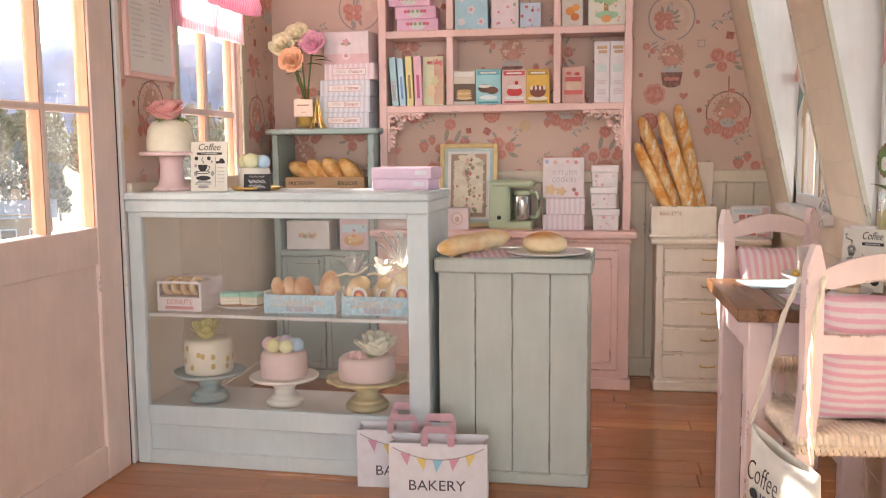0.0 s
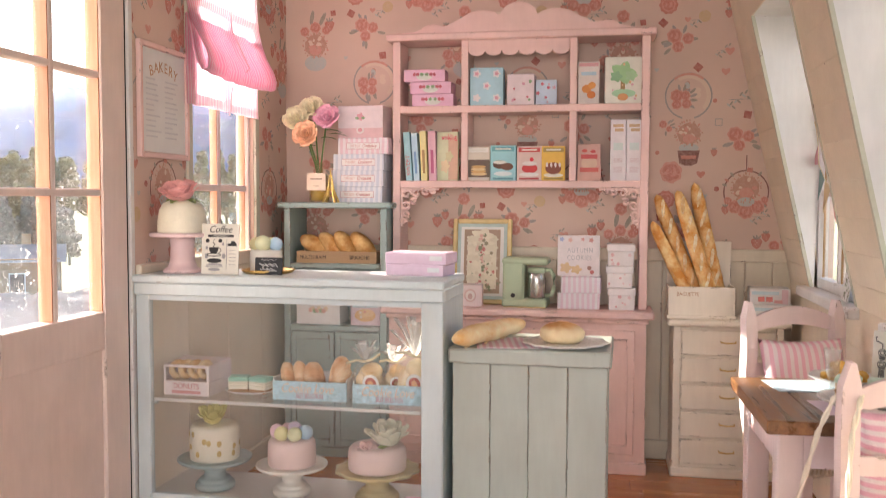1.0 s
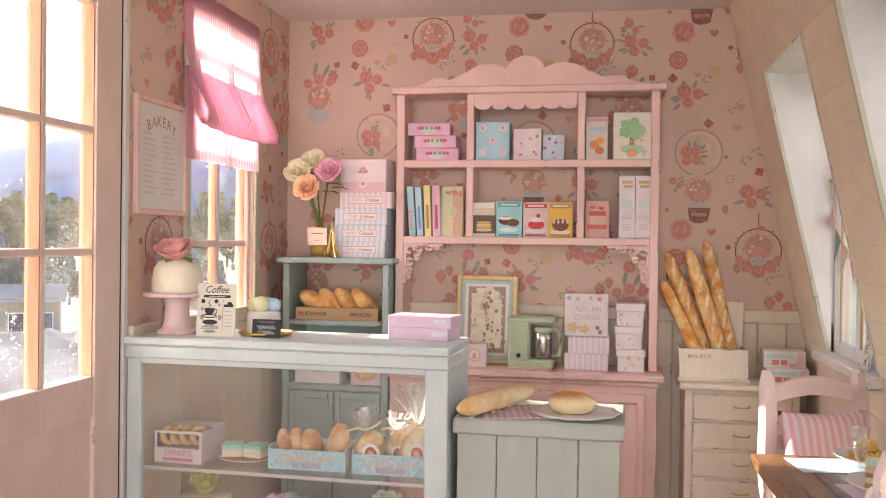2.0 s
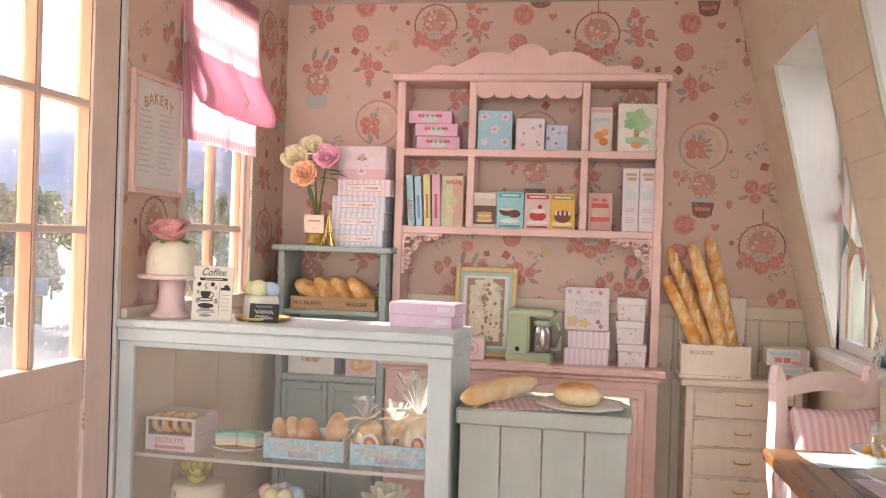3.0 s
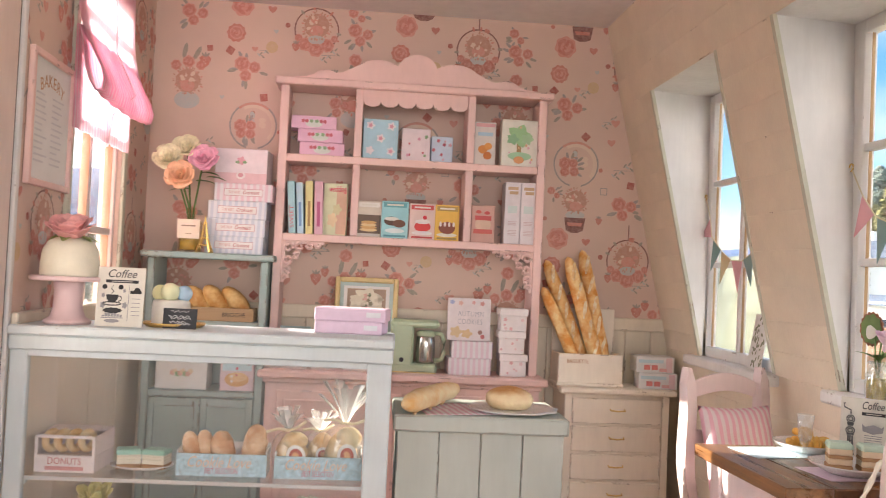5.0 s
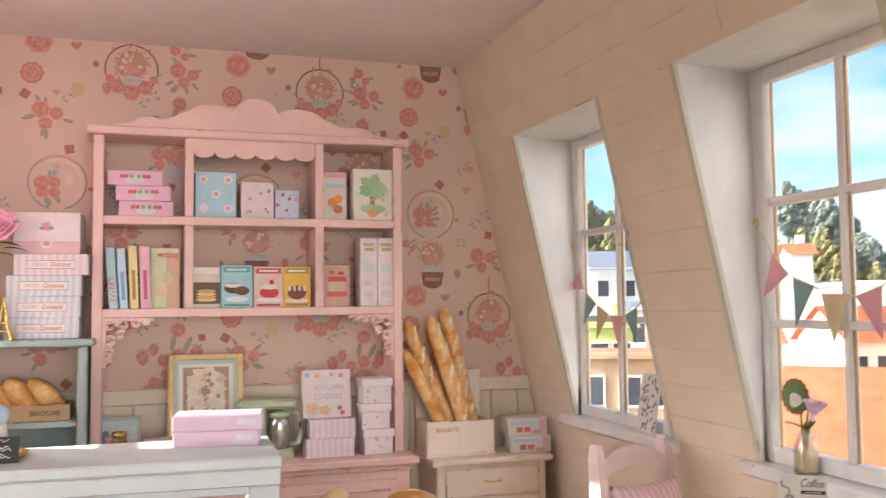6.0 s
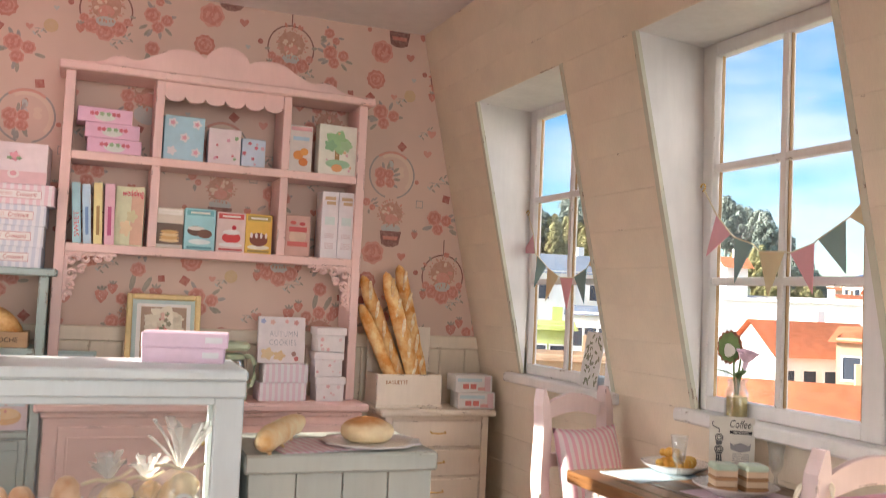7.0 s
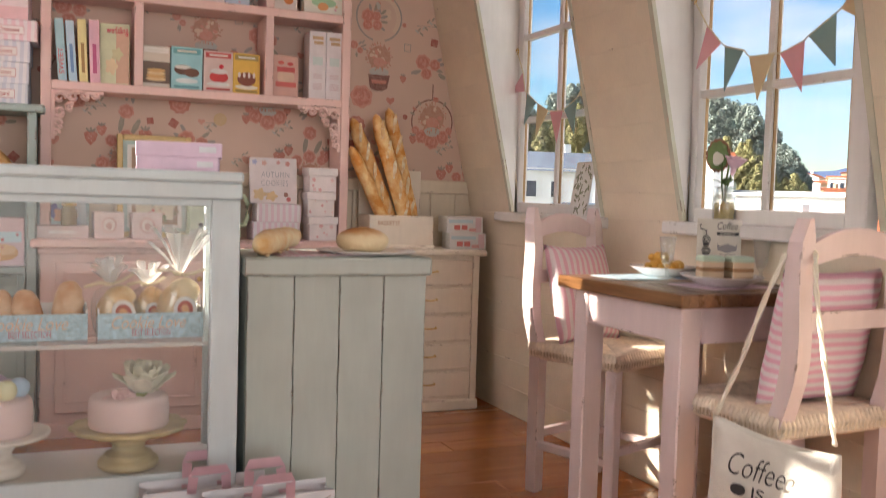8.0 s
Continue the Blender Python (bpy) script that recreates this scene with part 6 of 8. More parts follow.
def coffee_maker():
    MINT = plain("mint_plastic", (0.45, 0.53, 0.36), 0.35, 0.05)
    c = thing("coffee_maker", -0.305, 4.60, HZ0, rz=-4, label="sage green coffee maker with glass carafe", category="coffee maker")
    part("body", box_bm(-0.125, -0.015, 0, 0.13, 0.014, 0.245, 0.012), MINT, c)
    part("lid", box_bm(-0.128, 0.105, -0.004, 0.134, 0.215, 0.252, 0.012), MINT, c)
    part("base", box_bm(-0.128, 0.1, -0.004, 0.134, 0.0, 0.045, 0.01), MINT, c)
    part("foot_plate", box_bm(-0.12, 0.096, 0.0, 0.13, -0.0, 0.006), GOLD_PAINT, c)
    part("button", moved(lathe_bm([(0, 0), (0.011, 0), (0.011, 0.006), (0, 0.007)], 16), pose(-0.07, -0.003, 0.062, 90)), INK, c, "black round button")
    car = part("carafe", moved(smooth(lathe_bm([(0, 0), (0.042, 0), (0.046, 0.008), (0.046, 0.1), (0.042, 0.128), (0.038, 0.132), (0.0, 0.132)], 24)), Matrix.Translation((0.042, 0.05, 0.046))), plain("steel_carafe", (0.55, 0.54, 0.52), 0.18, 0.05, metal=0.9), c, "shiny steel and glass carafe")
    part("carafe_lid", moved(smooth(lathe_bm([(0, 0), (0.046, 0), (0.046, 0.018), (0.03, 0.026), (0, 0.026)], 24)), Matrix.Translation((0.042, 0.05, 0.176))), MINT, car)
    part("handle", smooth(tube_bm([(0.085, 0.045, 0.19), (0.115, 0.042, 0.188), (0.13, 0.04, 0.16), (0.13, 0.04, 0.1), (0.12, 0.042, 0.065), (0.088, 0.045, 0.06)], 0.011, 10)), MINT, car)


coffee_maker()
STRIPE_CARD = stripes("striped_card", (0.80, 0.76, 0.78), (0.78, 0.62, 0.68), axis=0, period=0.026, duty=0.5, bump=0.05)
for i in range(2):
    carton("striped_box", -0.048 + 0.01 * i, 4.60, HZ0 + i * 0.08, 0.208 - 0.012 * i, 0.13, 0.079, WHITE_C, "lilac and white striped card box, stacked", (2, -1)[i], stripe=STRIPE_CARD, group="striped boxes")
SLATE_INK = plain("slate_ink", (0.42, 0.40, 0.44), 0.7)
au = thing("recipe_book", -0.052, 4.655, HZ0 + 0.1605, rx=-6, label="autumn cookies recipe book standing upright", category="book")
aub = part("cover", box_bm(-0.105, 0.105, 0, 0.025, 0, 0.205, 0.002), C(0.80, 0.72, 0.72), au)
decorate(aub, 0.21, 0.205, 0, [("flower", -0.4, 0.9, 0.05, (0.42, 0.46, 0.66), 1), ("flower", -0.2, 0.88, 0.05, (0.76, 0.48, 0.42), 1), ("flower", 0.1, 0.9, 0.04, (0.74, 0.40, 0.38), 1), ("flower", 0.3, 0.88, 0.05, (0.70, 0.34, 0.32), 1), ("flower", -0.3, 0.2, 0.13, (0.74, 0.56, 0.34), 0.9), ("flower", -0.05, 0.16, 0.12, (0.72, 0.52, 0.30), 0.8), ("disc", 0.26, 0.2, 0.05, (0.40, 0.22, 0.18), 1), ("disc", 0.32, 0.1, 0.05, (0.62, 0.20, 0.20), 1)])
text("AUTUMN", 0.036, SLATE_INK, au, at(0.008, -0.0055, 0.128), width=0.125, spacing=1.15, thin=0.012)
text("COOKIES", 0.036, SLATE_INK, au, at(0.004, -0.0055, 0.09), width=0.12, spacing=1.15, thin=0.012)
for i, (w, dx) in enumerate(((0.125, 0.0), (0.122, -0.012), (0.125, -0.006))):
    carton("lidded_box", 0.163 + dx, 4.60, HZ0 + i * 0.109, w, 0.11, 0.108, (0.80, 0.74, 0.73), "white lidded box with pale roses, stacked", (1, -2, 1)[i], floral(30 + i, 6, ((0.74, 0.44, 0.44), (0.78, 0.58, 0.58)), 0.06), lid=(0.034, (0.82, 0.76, 0.75)), group="lidded boxes")


# ---- bread ----
def bread_material(name, crust, pale, freq=14.0, top=None):
    n = Net(name)
    k = n.ramp(n.noise(freq, 5.0, 0.6, shift=n.rnd), 0.38, 0.62)
    if top:
        z = n.node("ShaderNodeSeparateXYZ", Vector=n.co).outputs[2]
        k = n.math("MAXIMUM", n.math("MULTIPLY", k, 0.35), n.ramp(n.math("ADD", z, n.math("MULTIPLY", k, 0.012)), top[0], top[1]))
    c = n.mix(k, pale, crust)
    fl = n.ramp(n.noise(60.0, 4.0, 0.7), 0.6, 0.75, 0.0, 0.35)
    c = n.mix(fl, c, (0.84, 0.74, 0.58))
    n.bump(n.noise(90.0, 4.0), 0.5, 0.006)
    return n.set(Base_Color=c, Roughness=0.6)


CRUST = bread_material("baked_crust", (0.62, 0.29, 0.075), (0.86, 0.58, 0.25))
CRUST_PALE = bread_material("pale_crust", (0.72, 0.42, 0.17), (0.86, 0.69, 0.43), 9.0)


def loaf_bm(length, r, slashes=5, seed=0.0, bend=0.0, blunt=6.0):
    """A long loaf along z from 0 with slanting cuts on its front."""
    bm = bmesh.new()
    n, m = 48, 16
    rings = []
    for i in range(n + 1):
        t = i / n
        rr = r * (max(0.0, 1 - abs(2 * t - 1) ** blunt)) ** 0.5 * (1 - 0.12 * t) + 0.001
        ring = []
        for k in range(m):
            a = 2 * math.pi * k / m
            s = math.sin(t * slashes * 2 * math.pi + 2.2 * math.sin(a))
            cut = 1 + (0.09 * max(0, s) - 0.05 * max(0, -s)) * max(0.0, -math.sin(a)) ** 2
            q = rr * cut * (1 + 0.09 * noise.noise(Vector((t * 9, a, seed))) + 0.05 * noise.noise(Vector((t * 26, a * 2.5, seed + 9))))
            ring.append(bm.verts.new((q * math.cos(a) + bend * math.sin(math.pi * t), q * math.sin(a), length * t)))
        rings.append(ring)
    for a, b in zip(rings, rings[1:]):
        for k in range(m):
            bm.faces.new((a[k], a[(k + 1) % m], b[(k + 1) % m], b[k]))
    bm.faces.new(rings[0][::-1]), bm.faces.new(rings[-1])
    return smooth(bm)


def slashes_part(parent, length, r, n, material):
    """Pale floury ridges where the crust has opened, one object each."""
    first = None
    for i in range(n):
        t = (i + 0.8) / (n + 0.6)
        m = at(0.1 * r, -r * 0.93, t * length, 0, 24 + 6 * math.sin(i * 2.0), 0)
        if first is None:
            first = part("score", blob_bm(r * 0.24, r * 0.13, length / n * 0.46, 0.25, 14.0, 2.0, 2), material, parent, "pale floury score mark", m)
        else:
            clone(first, parent, m)


FLOUR = bread_material("floury_crumb", (0.80, 0.52, 0.24), (0.93, 0.84, 0.64), 30.0)
bb = thing("bread_box", 0.545, 4.615, 0.766, label="cream wooden baguette box with tall back", category="box")
for a in ((-0.158, 0.158, 0, 0.012, 0, 0.155), (-0.158, 0.158, 0.178, 0.19, 0, 0.37), (-0.158, -0.146, 0.012, 0.178, 0, 0.155), (0.146, 0.158, 0.012, 0.178, 0, 0.155), (-0.158, 0.158, 0, 0.19, -0.0, 0.01)):
    part("panel", box_bm(*a, 0.003), CREAM, bb)
part("plinth", box_bm(-0.165, 0.165, -0.007, 0.197, 0.0, 0.016, 0.003), CREAM, bb)
text("BAGUETTE", 0.026, C(0.50, 0.24, 0.10), bb, at(-0.065, -0.0008, 0.118), width=0.105)
BAGUETTE_CRUST = bread_material("baguette_crust", (0.74, 0.31, 0.06), (0.92, 0.68, 0.33), 16.0)
for i, (x, y, ry, rx, ln, r) in enumerate(((0.53, 4.66, -26, -3, 0.51, 0.031), (0.568, 4.71, -22, -3, 0.64, 0.037), (0.625, 4.67, -18, -2, 0.645, 0.037), (0.658, 4.715, -12.5, -4, 0.67, 0.037))):
    bag = thing("baguette", x, y, 0.778, ry=ry, rx=rx, label="crusty golden baguette standing in the box", category="bread", group="baguettes")
    part("loaf", loaf_bm(ln, r, 5, i * 3.1), BAGUETTE_CRUST, bag)
    if i:
        slashes_part(bag, ln, r, 6, FLOUR)
for i in range(2):
    carton("biscuit_box", 0.872 - 0.012 * i, 4.585 + 0.01 * i, 0.766 + i * 0.078, 0.185, 0.13, 0.077, (0.78, 0.76, 0.74), "white biscuit box with pale blue and red lettering bars", (-6, -3)[i],
           [("bar", -0.12, 0.72, 0.66, (0.56, 0.70, 0.74), 0.2), ("bar", -0.22, 0.34, 0.16, (0.70, 0.22, 0.20), 0.3), ("bar", -0.02, 0.34, 0.16, (0.70, 0.22, 0.20), 0.3), ("bar", 0.36, 0.5, 0.16, (0.76, 0.56, 0.58), 0.9), ("bar", 0.2, 0.2, 0.2, (0.74, 0.40, 0.38), 0.2)], group="biscuit boxes")

# ---- on the blue cabinet ----
BT = 1.325
GINGHAM = stripes("blue_gingham_card", (0.78, 0.78, 0.82), (0.63, 0.66, 0.74), axis=0, period=0.028, duty=0.5, bump=0.05)
GINGHAM_P = stripes("pink_gingham_card", (0.82, 0.76, 0.78), (0.80, 0.60, 0.65), axis=0, period=0.028, duty=0.5, bump=0.05)
RED_INK = C(0.50, 0.10, 0.10)


def croissant_box(x, y, z, mat, rz, i):
    b = carton("croissant_box", x, y, z, 0.272, 0.17, 0.082, WHITE_C, ("grey-blue" if mat is GINGHAM else "pink") + " checked croissant box, stacked", rz, [("bar", 0, 0.5, 0.66, (0.60, 0.34, 0.36), 0.42), ("bar", 0, 0.5, 0.645, (0.82, 0.79, 0.78), 0.36)], stripe=mat, group="croissant boxes")
    text("THE BEST", 0.018, C(0.66, 0.40, 0.38), b, at(-0.042, -0.003, 0.041), width=0.055)
    text("Croissant", 0.025, RED_INK, b, at(0.034, -0.003, 0.041), width=0.075, slant=0.2)


for i in range(3):
    croissant_box(-1.185 + 0.004 * i, 4.60, BT + i * 0.083, GINGHAM, (-3, -1, -2)[i], i)
croissant_box(-1.152, 4.60, BT + 0.249, GINGHAM_P, -3, 3)
carton("cake_box", -1.172, 4.62, BT + 0.332, 0.245, 0.15, 0.165, (0.80, 0.70, 0.72), "white and pink cake box with a rose crest", -4,
       [("bar", 0, 0.16, 1.0, (0.76, 0.52, 0.54), 0.3), ("disc", 0, 0.24, 0.09, (0.80, 0.72, 0.70), 0.8), ("flower", 0, 0.66, 0.075, (0.72, 0.36, 0.42), 1.0), ("flower", -0.07, 0.62, 0.04, GREEN_C, 0.7), ("flower", 0.07, 0.62, 0.04, GREEN_C, 0.7), ("disc", 0, 0.25, 0.05, (0.70, 0.34, 0.38), 0.8)])


def petal_bm(r, f, kind):
    """One cupped petal, rooted at the origin and leaning out along y; f runs from the heart (0) to the rim (1)."""
    bm = bmesh.new()
    ln = r * (0.72 + 0.42 * f)
    wd = r * (0.62 + 0.40 * f)
    base = {"rose": 6 + 48 * f, "peony": 4 + 34 * f, "lotus": 0 + 38 * f}.get(kind, 25 + 50 * f)
    if kind == "lotus":
        ln, wd = r * (0.85 + 0.2 * f), r * (0.42 + 0.2 * f)
    rho, z, grid = r * 0.03, 0.0, []
    m = 6
    for i in range(m + 1):
        s = i / m
        th = radians(base + 26 * (1 - s) - 22 * s + (34 * f * max(0.0, s - 0.7) / 0.3))
        if i:
            rho += ln / m * math.sin(th)
            z += ln / m * math.cos(th)
        w = wd * math.sin(math.pi * (0.16 + 0.66 * s)) ** (1.2 if kind in ("open", "lotus") else 0.75)
        row = []
        for k in range(7):
            v = k / 3 - 1
            a = v * w / 2 / max(rho, 0.34 * r)
            row.append(bm.verts.new((rho * math.sin(a), rho * math.cos(a), z - 0.05 * r * v * v * s + 0.02 * r * math.sin(5 * v + 9 * f) * s)))
        grid.append(row)
    for u, w in zip(grid, grid[1:]):
        for k in range(6):
            bm.faces.new((u[k], u[k + 1], w[k + 1], w[k]))
    bmesh.ops.recalc_face_normals(bm, faces=bm.faces)
    bmesh.ops.solidify(bm, geom=bm.faces[:], thickness=r * 0.015)
    return smooth(bm)


def bloom(name, parent, x, y, z, r, mat, rings=5, seed=1, tilt=0.0, label="", kind="rose"):
    """A flower: a small heart and rings of single petals round it."""
    rng = random.Random(seed)
    heart = part(name, blob_bm(r * 0.2, r * 0.2, r * 0.5, 0.1, 9, seed, 2), mat, parent, label, at(x, y, z, tilt, 0, 0))
    for k in range(rings):
        n = 3 + k + (k > 2)
        first = None
        for i in range(n):
            a = 360 * (i + 0.5 * (k % 2)) / n + rng.uniform(-12, 12)
            m = at(0, 0, 0, 0, 0, a) @ pose(0, 0, 0, rng.uniform(-7, 7), rng.uniform(-5, 5), 0)
            if first is None:
                first = part("petal", petal_bm(r, k / max(1, rings - 1), kind), mat, heart, at=m)
            else:
                clone(first, heart, m)
    return heart


def leaf_bm(length, width, fold=0.2):
    bm = bmesh.new()
    rows = []
    for i in range(7):
        s = i / 6
        w = width * math.sin(math.pi * (0.06 + 0.9 * s)) ** 0.8 / 2
        z = -0.3 * length * s * s
        rows.append([bm.verts.new((-w, length * s, z + w * fold)), bm.verts.new((0, length * s, z)), bm.verts.new((w, length * s, z + w * fold))])
    for a, b in zip(rows, rows[1:]):
        for k in range(2):
            bm.faces.new((a[k], a[k + 1], b[k + 1], b[k]))
    bmesh.ops.solidify(bm, geom=bm.faces[:], thickness=width * 0.03)
    return smooth(bm)


PETAL = {k: plain("petal_" + k, c, 0.7, 0.15, 30.0, 0.1) for k, c in {"yellow": (0.98, 0.89, 0.62), "pink": (0.97, 0.50, 0.64), "orange": (0.97, 0.57, 0.36), "coral": (0.90, 0.46, 0.44), "cream": (0.78, 0.72, 0.56), "lemon": (0.76, 0.68, 0.28), "white": (0.90, 0.87, 0.72), "blush": (0.78, 0.52, 0.50)}.items()}
LEAF = plain("leaf_green", (0.14, 0.22, 0.06), 0.55, 0.25, 30.0)
LEAF_PALE = plain("leaf_pale_green", (0.40, 0.46, 0.16), 0.55, 0.25, 30.0)
AMBER = glass("pale_amber_glass", (0.97, 0.93, 0.82), 0.05, sheen=0.05)

va = thing("bottle_vase", -1.385, 4.60, BT, label="clear perfume bottle vase, amber filling, paper roses", category="vase")
part("bottle", smooth(lathe_bm([(0.0, 0), (0.052, 0), (0.055, 0.006), (0.055, 0.13), (0.05, 0.145), (0.02, 0.155), (0.02, 0.2), (0.025, 0.204), (0.021, 0.205), (0.016, 0.15), (0.046, 0.138), (0.05, 0.01), (0.0, 0.008)], 24)), AMBER, va)
part("filling", smooth(lathe_bm([(0, 0.01), (0.046, 0.01), (0.046, 0.06), (0, 0.062)], 20)), C(0.52, 0.36, 0.05), va)
lab = part("label", box_bm(-0.05, 0.05, -0.0578, -0.0565, 0.062, 0.15), C(0.84, 0.68, 0.55), va, "cream paper label")
decorate(lab, 0.09, 0.2, -0.0578, [("bar", 0, 0.6, 0.7, (0.35, 0.22, 0.16), 0.03), ("bar", 0, 0.42, 0.3, (0.45, 0.3, 0.2), 0.015)])
for nm, x, y, z, r, tilt, seed in (("yellow", -0.115, -0.01, 0.43, 0.07, 64, 1), ("yellow", -0.042, 0.02, 0.485, 0.068, 56, 2), ("pink", 0.05, -0.01, 0.435, 0.07, 64, 3), ("orange", -0.045, -0.06, 0.35, 0.071, 70, 4)):
    part("stem", tube_bm([(0.0, 0, 0.08), (x * 0.2, y * 0.2, 0.2), (x * 0.7, y * 0.7, z - 0.06), (x, y, z)], 0.0045, 6), LEAF, va)
    bloom("bloom", va, x, y, z - 0.01, r, PETAL[nm], 5, seed, tilt, nm + " paper rose")
for x, z, a in ((-0.05, 0.33, 120), (0.11, 0.37, -70), (0.06, 0.33, -110), (-0.05, 0.42, 60), (0.2, 0.35, -80), (-0.02, 0.29, 100)):
    part("leaf", moved(leaf_bm(0.09, 0.045), Matrix.Translation((x * 0.3, -0.02, z)) @ pose(0, 0, 0, 10, 0, a)), LEAF, va)
# little gold tower
tw = thing("tower_figurine", -1.312, 4.555, BT, label="small gold lattice tower figurine", category="figurine")
legs = bmesh.new()
for sx, sy in ((-1, -1), (1, -1), (1, 1), (-1, 1)):
    join(legs, tube_bm([(sx * 0.032, sy * 0.032, 0), (sx * 0.022, sy * 0.022, 0.03), (sx * 0.012, sy * 0.012, 0.065), (sx * 0.004, sy * 0.004, 0.14)], 0.007, 6, (1, 0.9, 0.7, 0.4)))
part("legs", legs, GOLD, tw)
part("platform", box_bm(-0.026, 0.026, -0.026, 0.026, 0.03, 0.038, 0.002), GOLD, tw)
part("platform", box_bm(-0.017, 0.017, -0.017, 0.017, 0.062, 0.069, 0.002), GOLD, tw)
part("spire", lathe_bm([(0.006, 0.13), (0.004, 0.15), (0.0005, 0.172)], 8), GOLD, tw)

# bread tray in the cabinet
tr = thing("bread_tray", -1.29, 4.575, 1.01, label="pale wooden bread tray on the cabinet shelf", category="tray")
TRAY = wood("tray_wood", (0.50, 0.32, 0.17), (0.68, 0.48, 0.29), 0.6)
for a in ((-0.215, 0.215, 0, 0.01, 0, 0.062), (-0.215, 0.215, 0.15, 0.16, 0, 0.062), (-0.215, -0.205, 0.01, 0.15, 0, 0.062), (0.205, 0.215, 0.01, 0.15, 0, 0.062), (-0.205, 0.205, 0.01, 0.15, 0.002, 0.01)):
    part("side", box_bm(*a, 0.002), TRAY, tr)
text("MULTIGRAIN", 0.027, INK, tr, at(-0.125, -0.0008, 0.03), width=0.14)
text("BRIOCHE", 0.027, INK, tr, at(0.125, -0.0008, 0.03), width=0.105)
for i, (x, tilt) in enumerate(((-0.135, -64), (-0.05, -46), (0.035, -38), (0.125, -44))):
    bl = thing("bread_loaf", -1.29 + x, 4.645 + 0.01 * (i % 2), 1.10, ry=tilt, label="glossy golden bread loaf in the tray", category="bread", group="loaves in the tray")
    part("loaf", blob_bm(0.046, 0.055, 0.09, 0.07, 6.0, i * 5.0), CRUST, bl)
    for k in range(3):
        part("score", blob_bm(0.005, 0.03, 0.006, 0.1, 9, k, 2), CRUST_PALE, bl, at=at(-0.045, -0.012, -0.035 + 0.035 * k, 25, 0, 0))
carton("keepsake_box", -1.39, 4.58, 0.69, 0.235, 0.15, 0.15, (0.80, 0.78, 0.76), "white box with painted flowers on the cabinet shelf", 0, [("flower", 0.05 * k - 0.17, 0.5 + 0.05 * math.sin(k * 2), 0.05, ((0.72, 0.42, 0.36), (0.78, 0.62, 0.44), GREEN_C)[k % 3], 1.0) for k in range(8)])
cb = carton("cookie_box", -1.135, 4.575, 0.69, 0.155, 0.06, 0.19, (0.72, 0.56, 0.60), "pink cookie box with a golden cookie picture", 2, [("bar", 0, 0.6, 0.86, (0.56, 0.74, 0.80), 0.22), ("disc", 0, 0.28, 0.36, (0.72, 0.42, 0.20), 0.6), ("disc", 0.03, 0.34, 0.28, (0.78, 0.54, 0.30), 0.5)] + floral(61, 6, (ROSE_C, (0.8, 0.75, 0.7)), 0.04))


# ---- in the display case ----
VS, VD = 0.59, 0.222          # shelf and deck heights
CELLO = glass("cellophane", (0.97, 0.97, 0.97), 0.12, sheen=0.05, shine_min=0.06)
CELLO_FAN = glass("gathered_cellophane", (0.95, 0.95, 0.95), 0.08, sheen=0.3, shine_min=0.25)
ROLL = bread_material("roll_crust", (0.66, 0.33, 0.16), (0.86, 0.62, 0.40), 14.0)


def open_tray(x, y, w, d, h, name, label):
    BLUE = plain("speckled_blue_card", (0.46, 0.66, 0.76), 0.6, 0.3, 90.0, 0.05, 300.0)
    t = thing(name, x, y, VS, label=label, category="tray", group="cookie trays")
    part("front", box_bm(-w / 2, w / 2, 0, 0.006, 0, h, 0.001), BLUE, t)
    part("back", box_bm(-w / 2, w / 2, d - 0.006, d, 0, h * 1.25, 0.001), PAPER_WHITE, t)
    for sx in (-1, 1):
        a, b = sorted((sx * w / 2, sx * (w / 2 - 0.005)))
        part("side", box_bm(a, b, 0.006, d - 0.006, 0, h * 1.15, 0.001), PAPER_WHITE, t)
    part("bottom", box_bm(-w / 2 + 0.005, w / 2 - 0.005, 0.006, d - 0.006, 0, 0.006), PAPER_WHITE, t)
    text("Cookie Love", 0.05, C(0.78, 0.52, 0.36), t, at(-0.01, -0.0008, h * 0.62), width=w * 0.7, slant=0.35, thin=0.004)
    text("BEST SELECTION", 0.026, C(0.55, 0.16, 0.22), t, at(0, -0.0008, h * 0.24), width=w * 0.36)
    return t


open_tray(-1.0, 3.274, 0.288, 0.13, 0.072, "cookie_tray", "blue card tray of golden rolls")
open_tray(-0.69, 3.266, 0.282, 0.13, 0.072, "cookie_tray", "blue card tray of wrapped rolls")
for i, (x, ry, r) in enumerate(((-1.092, -16, 0.03), (-1.058, -9, 0.031), (-1.008, -6, 0.036), (-0.985, -14, 0.03), (-0.912, 5, 0.042))):
    rl = thing("bread_roll", x, 3.35 + 0.012 * (i % 2), VS + 0.008, ry=ry, rx=-8, label="upright crusty roll in the tray", category="bread", group="rolls in the tray")
    part("roll", loaf_bm(0.125 + 0.025 * (i == 4), r, 2, i * 7.0, 0.0, 2.6), ROLL, rl)


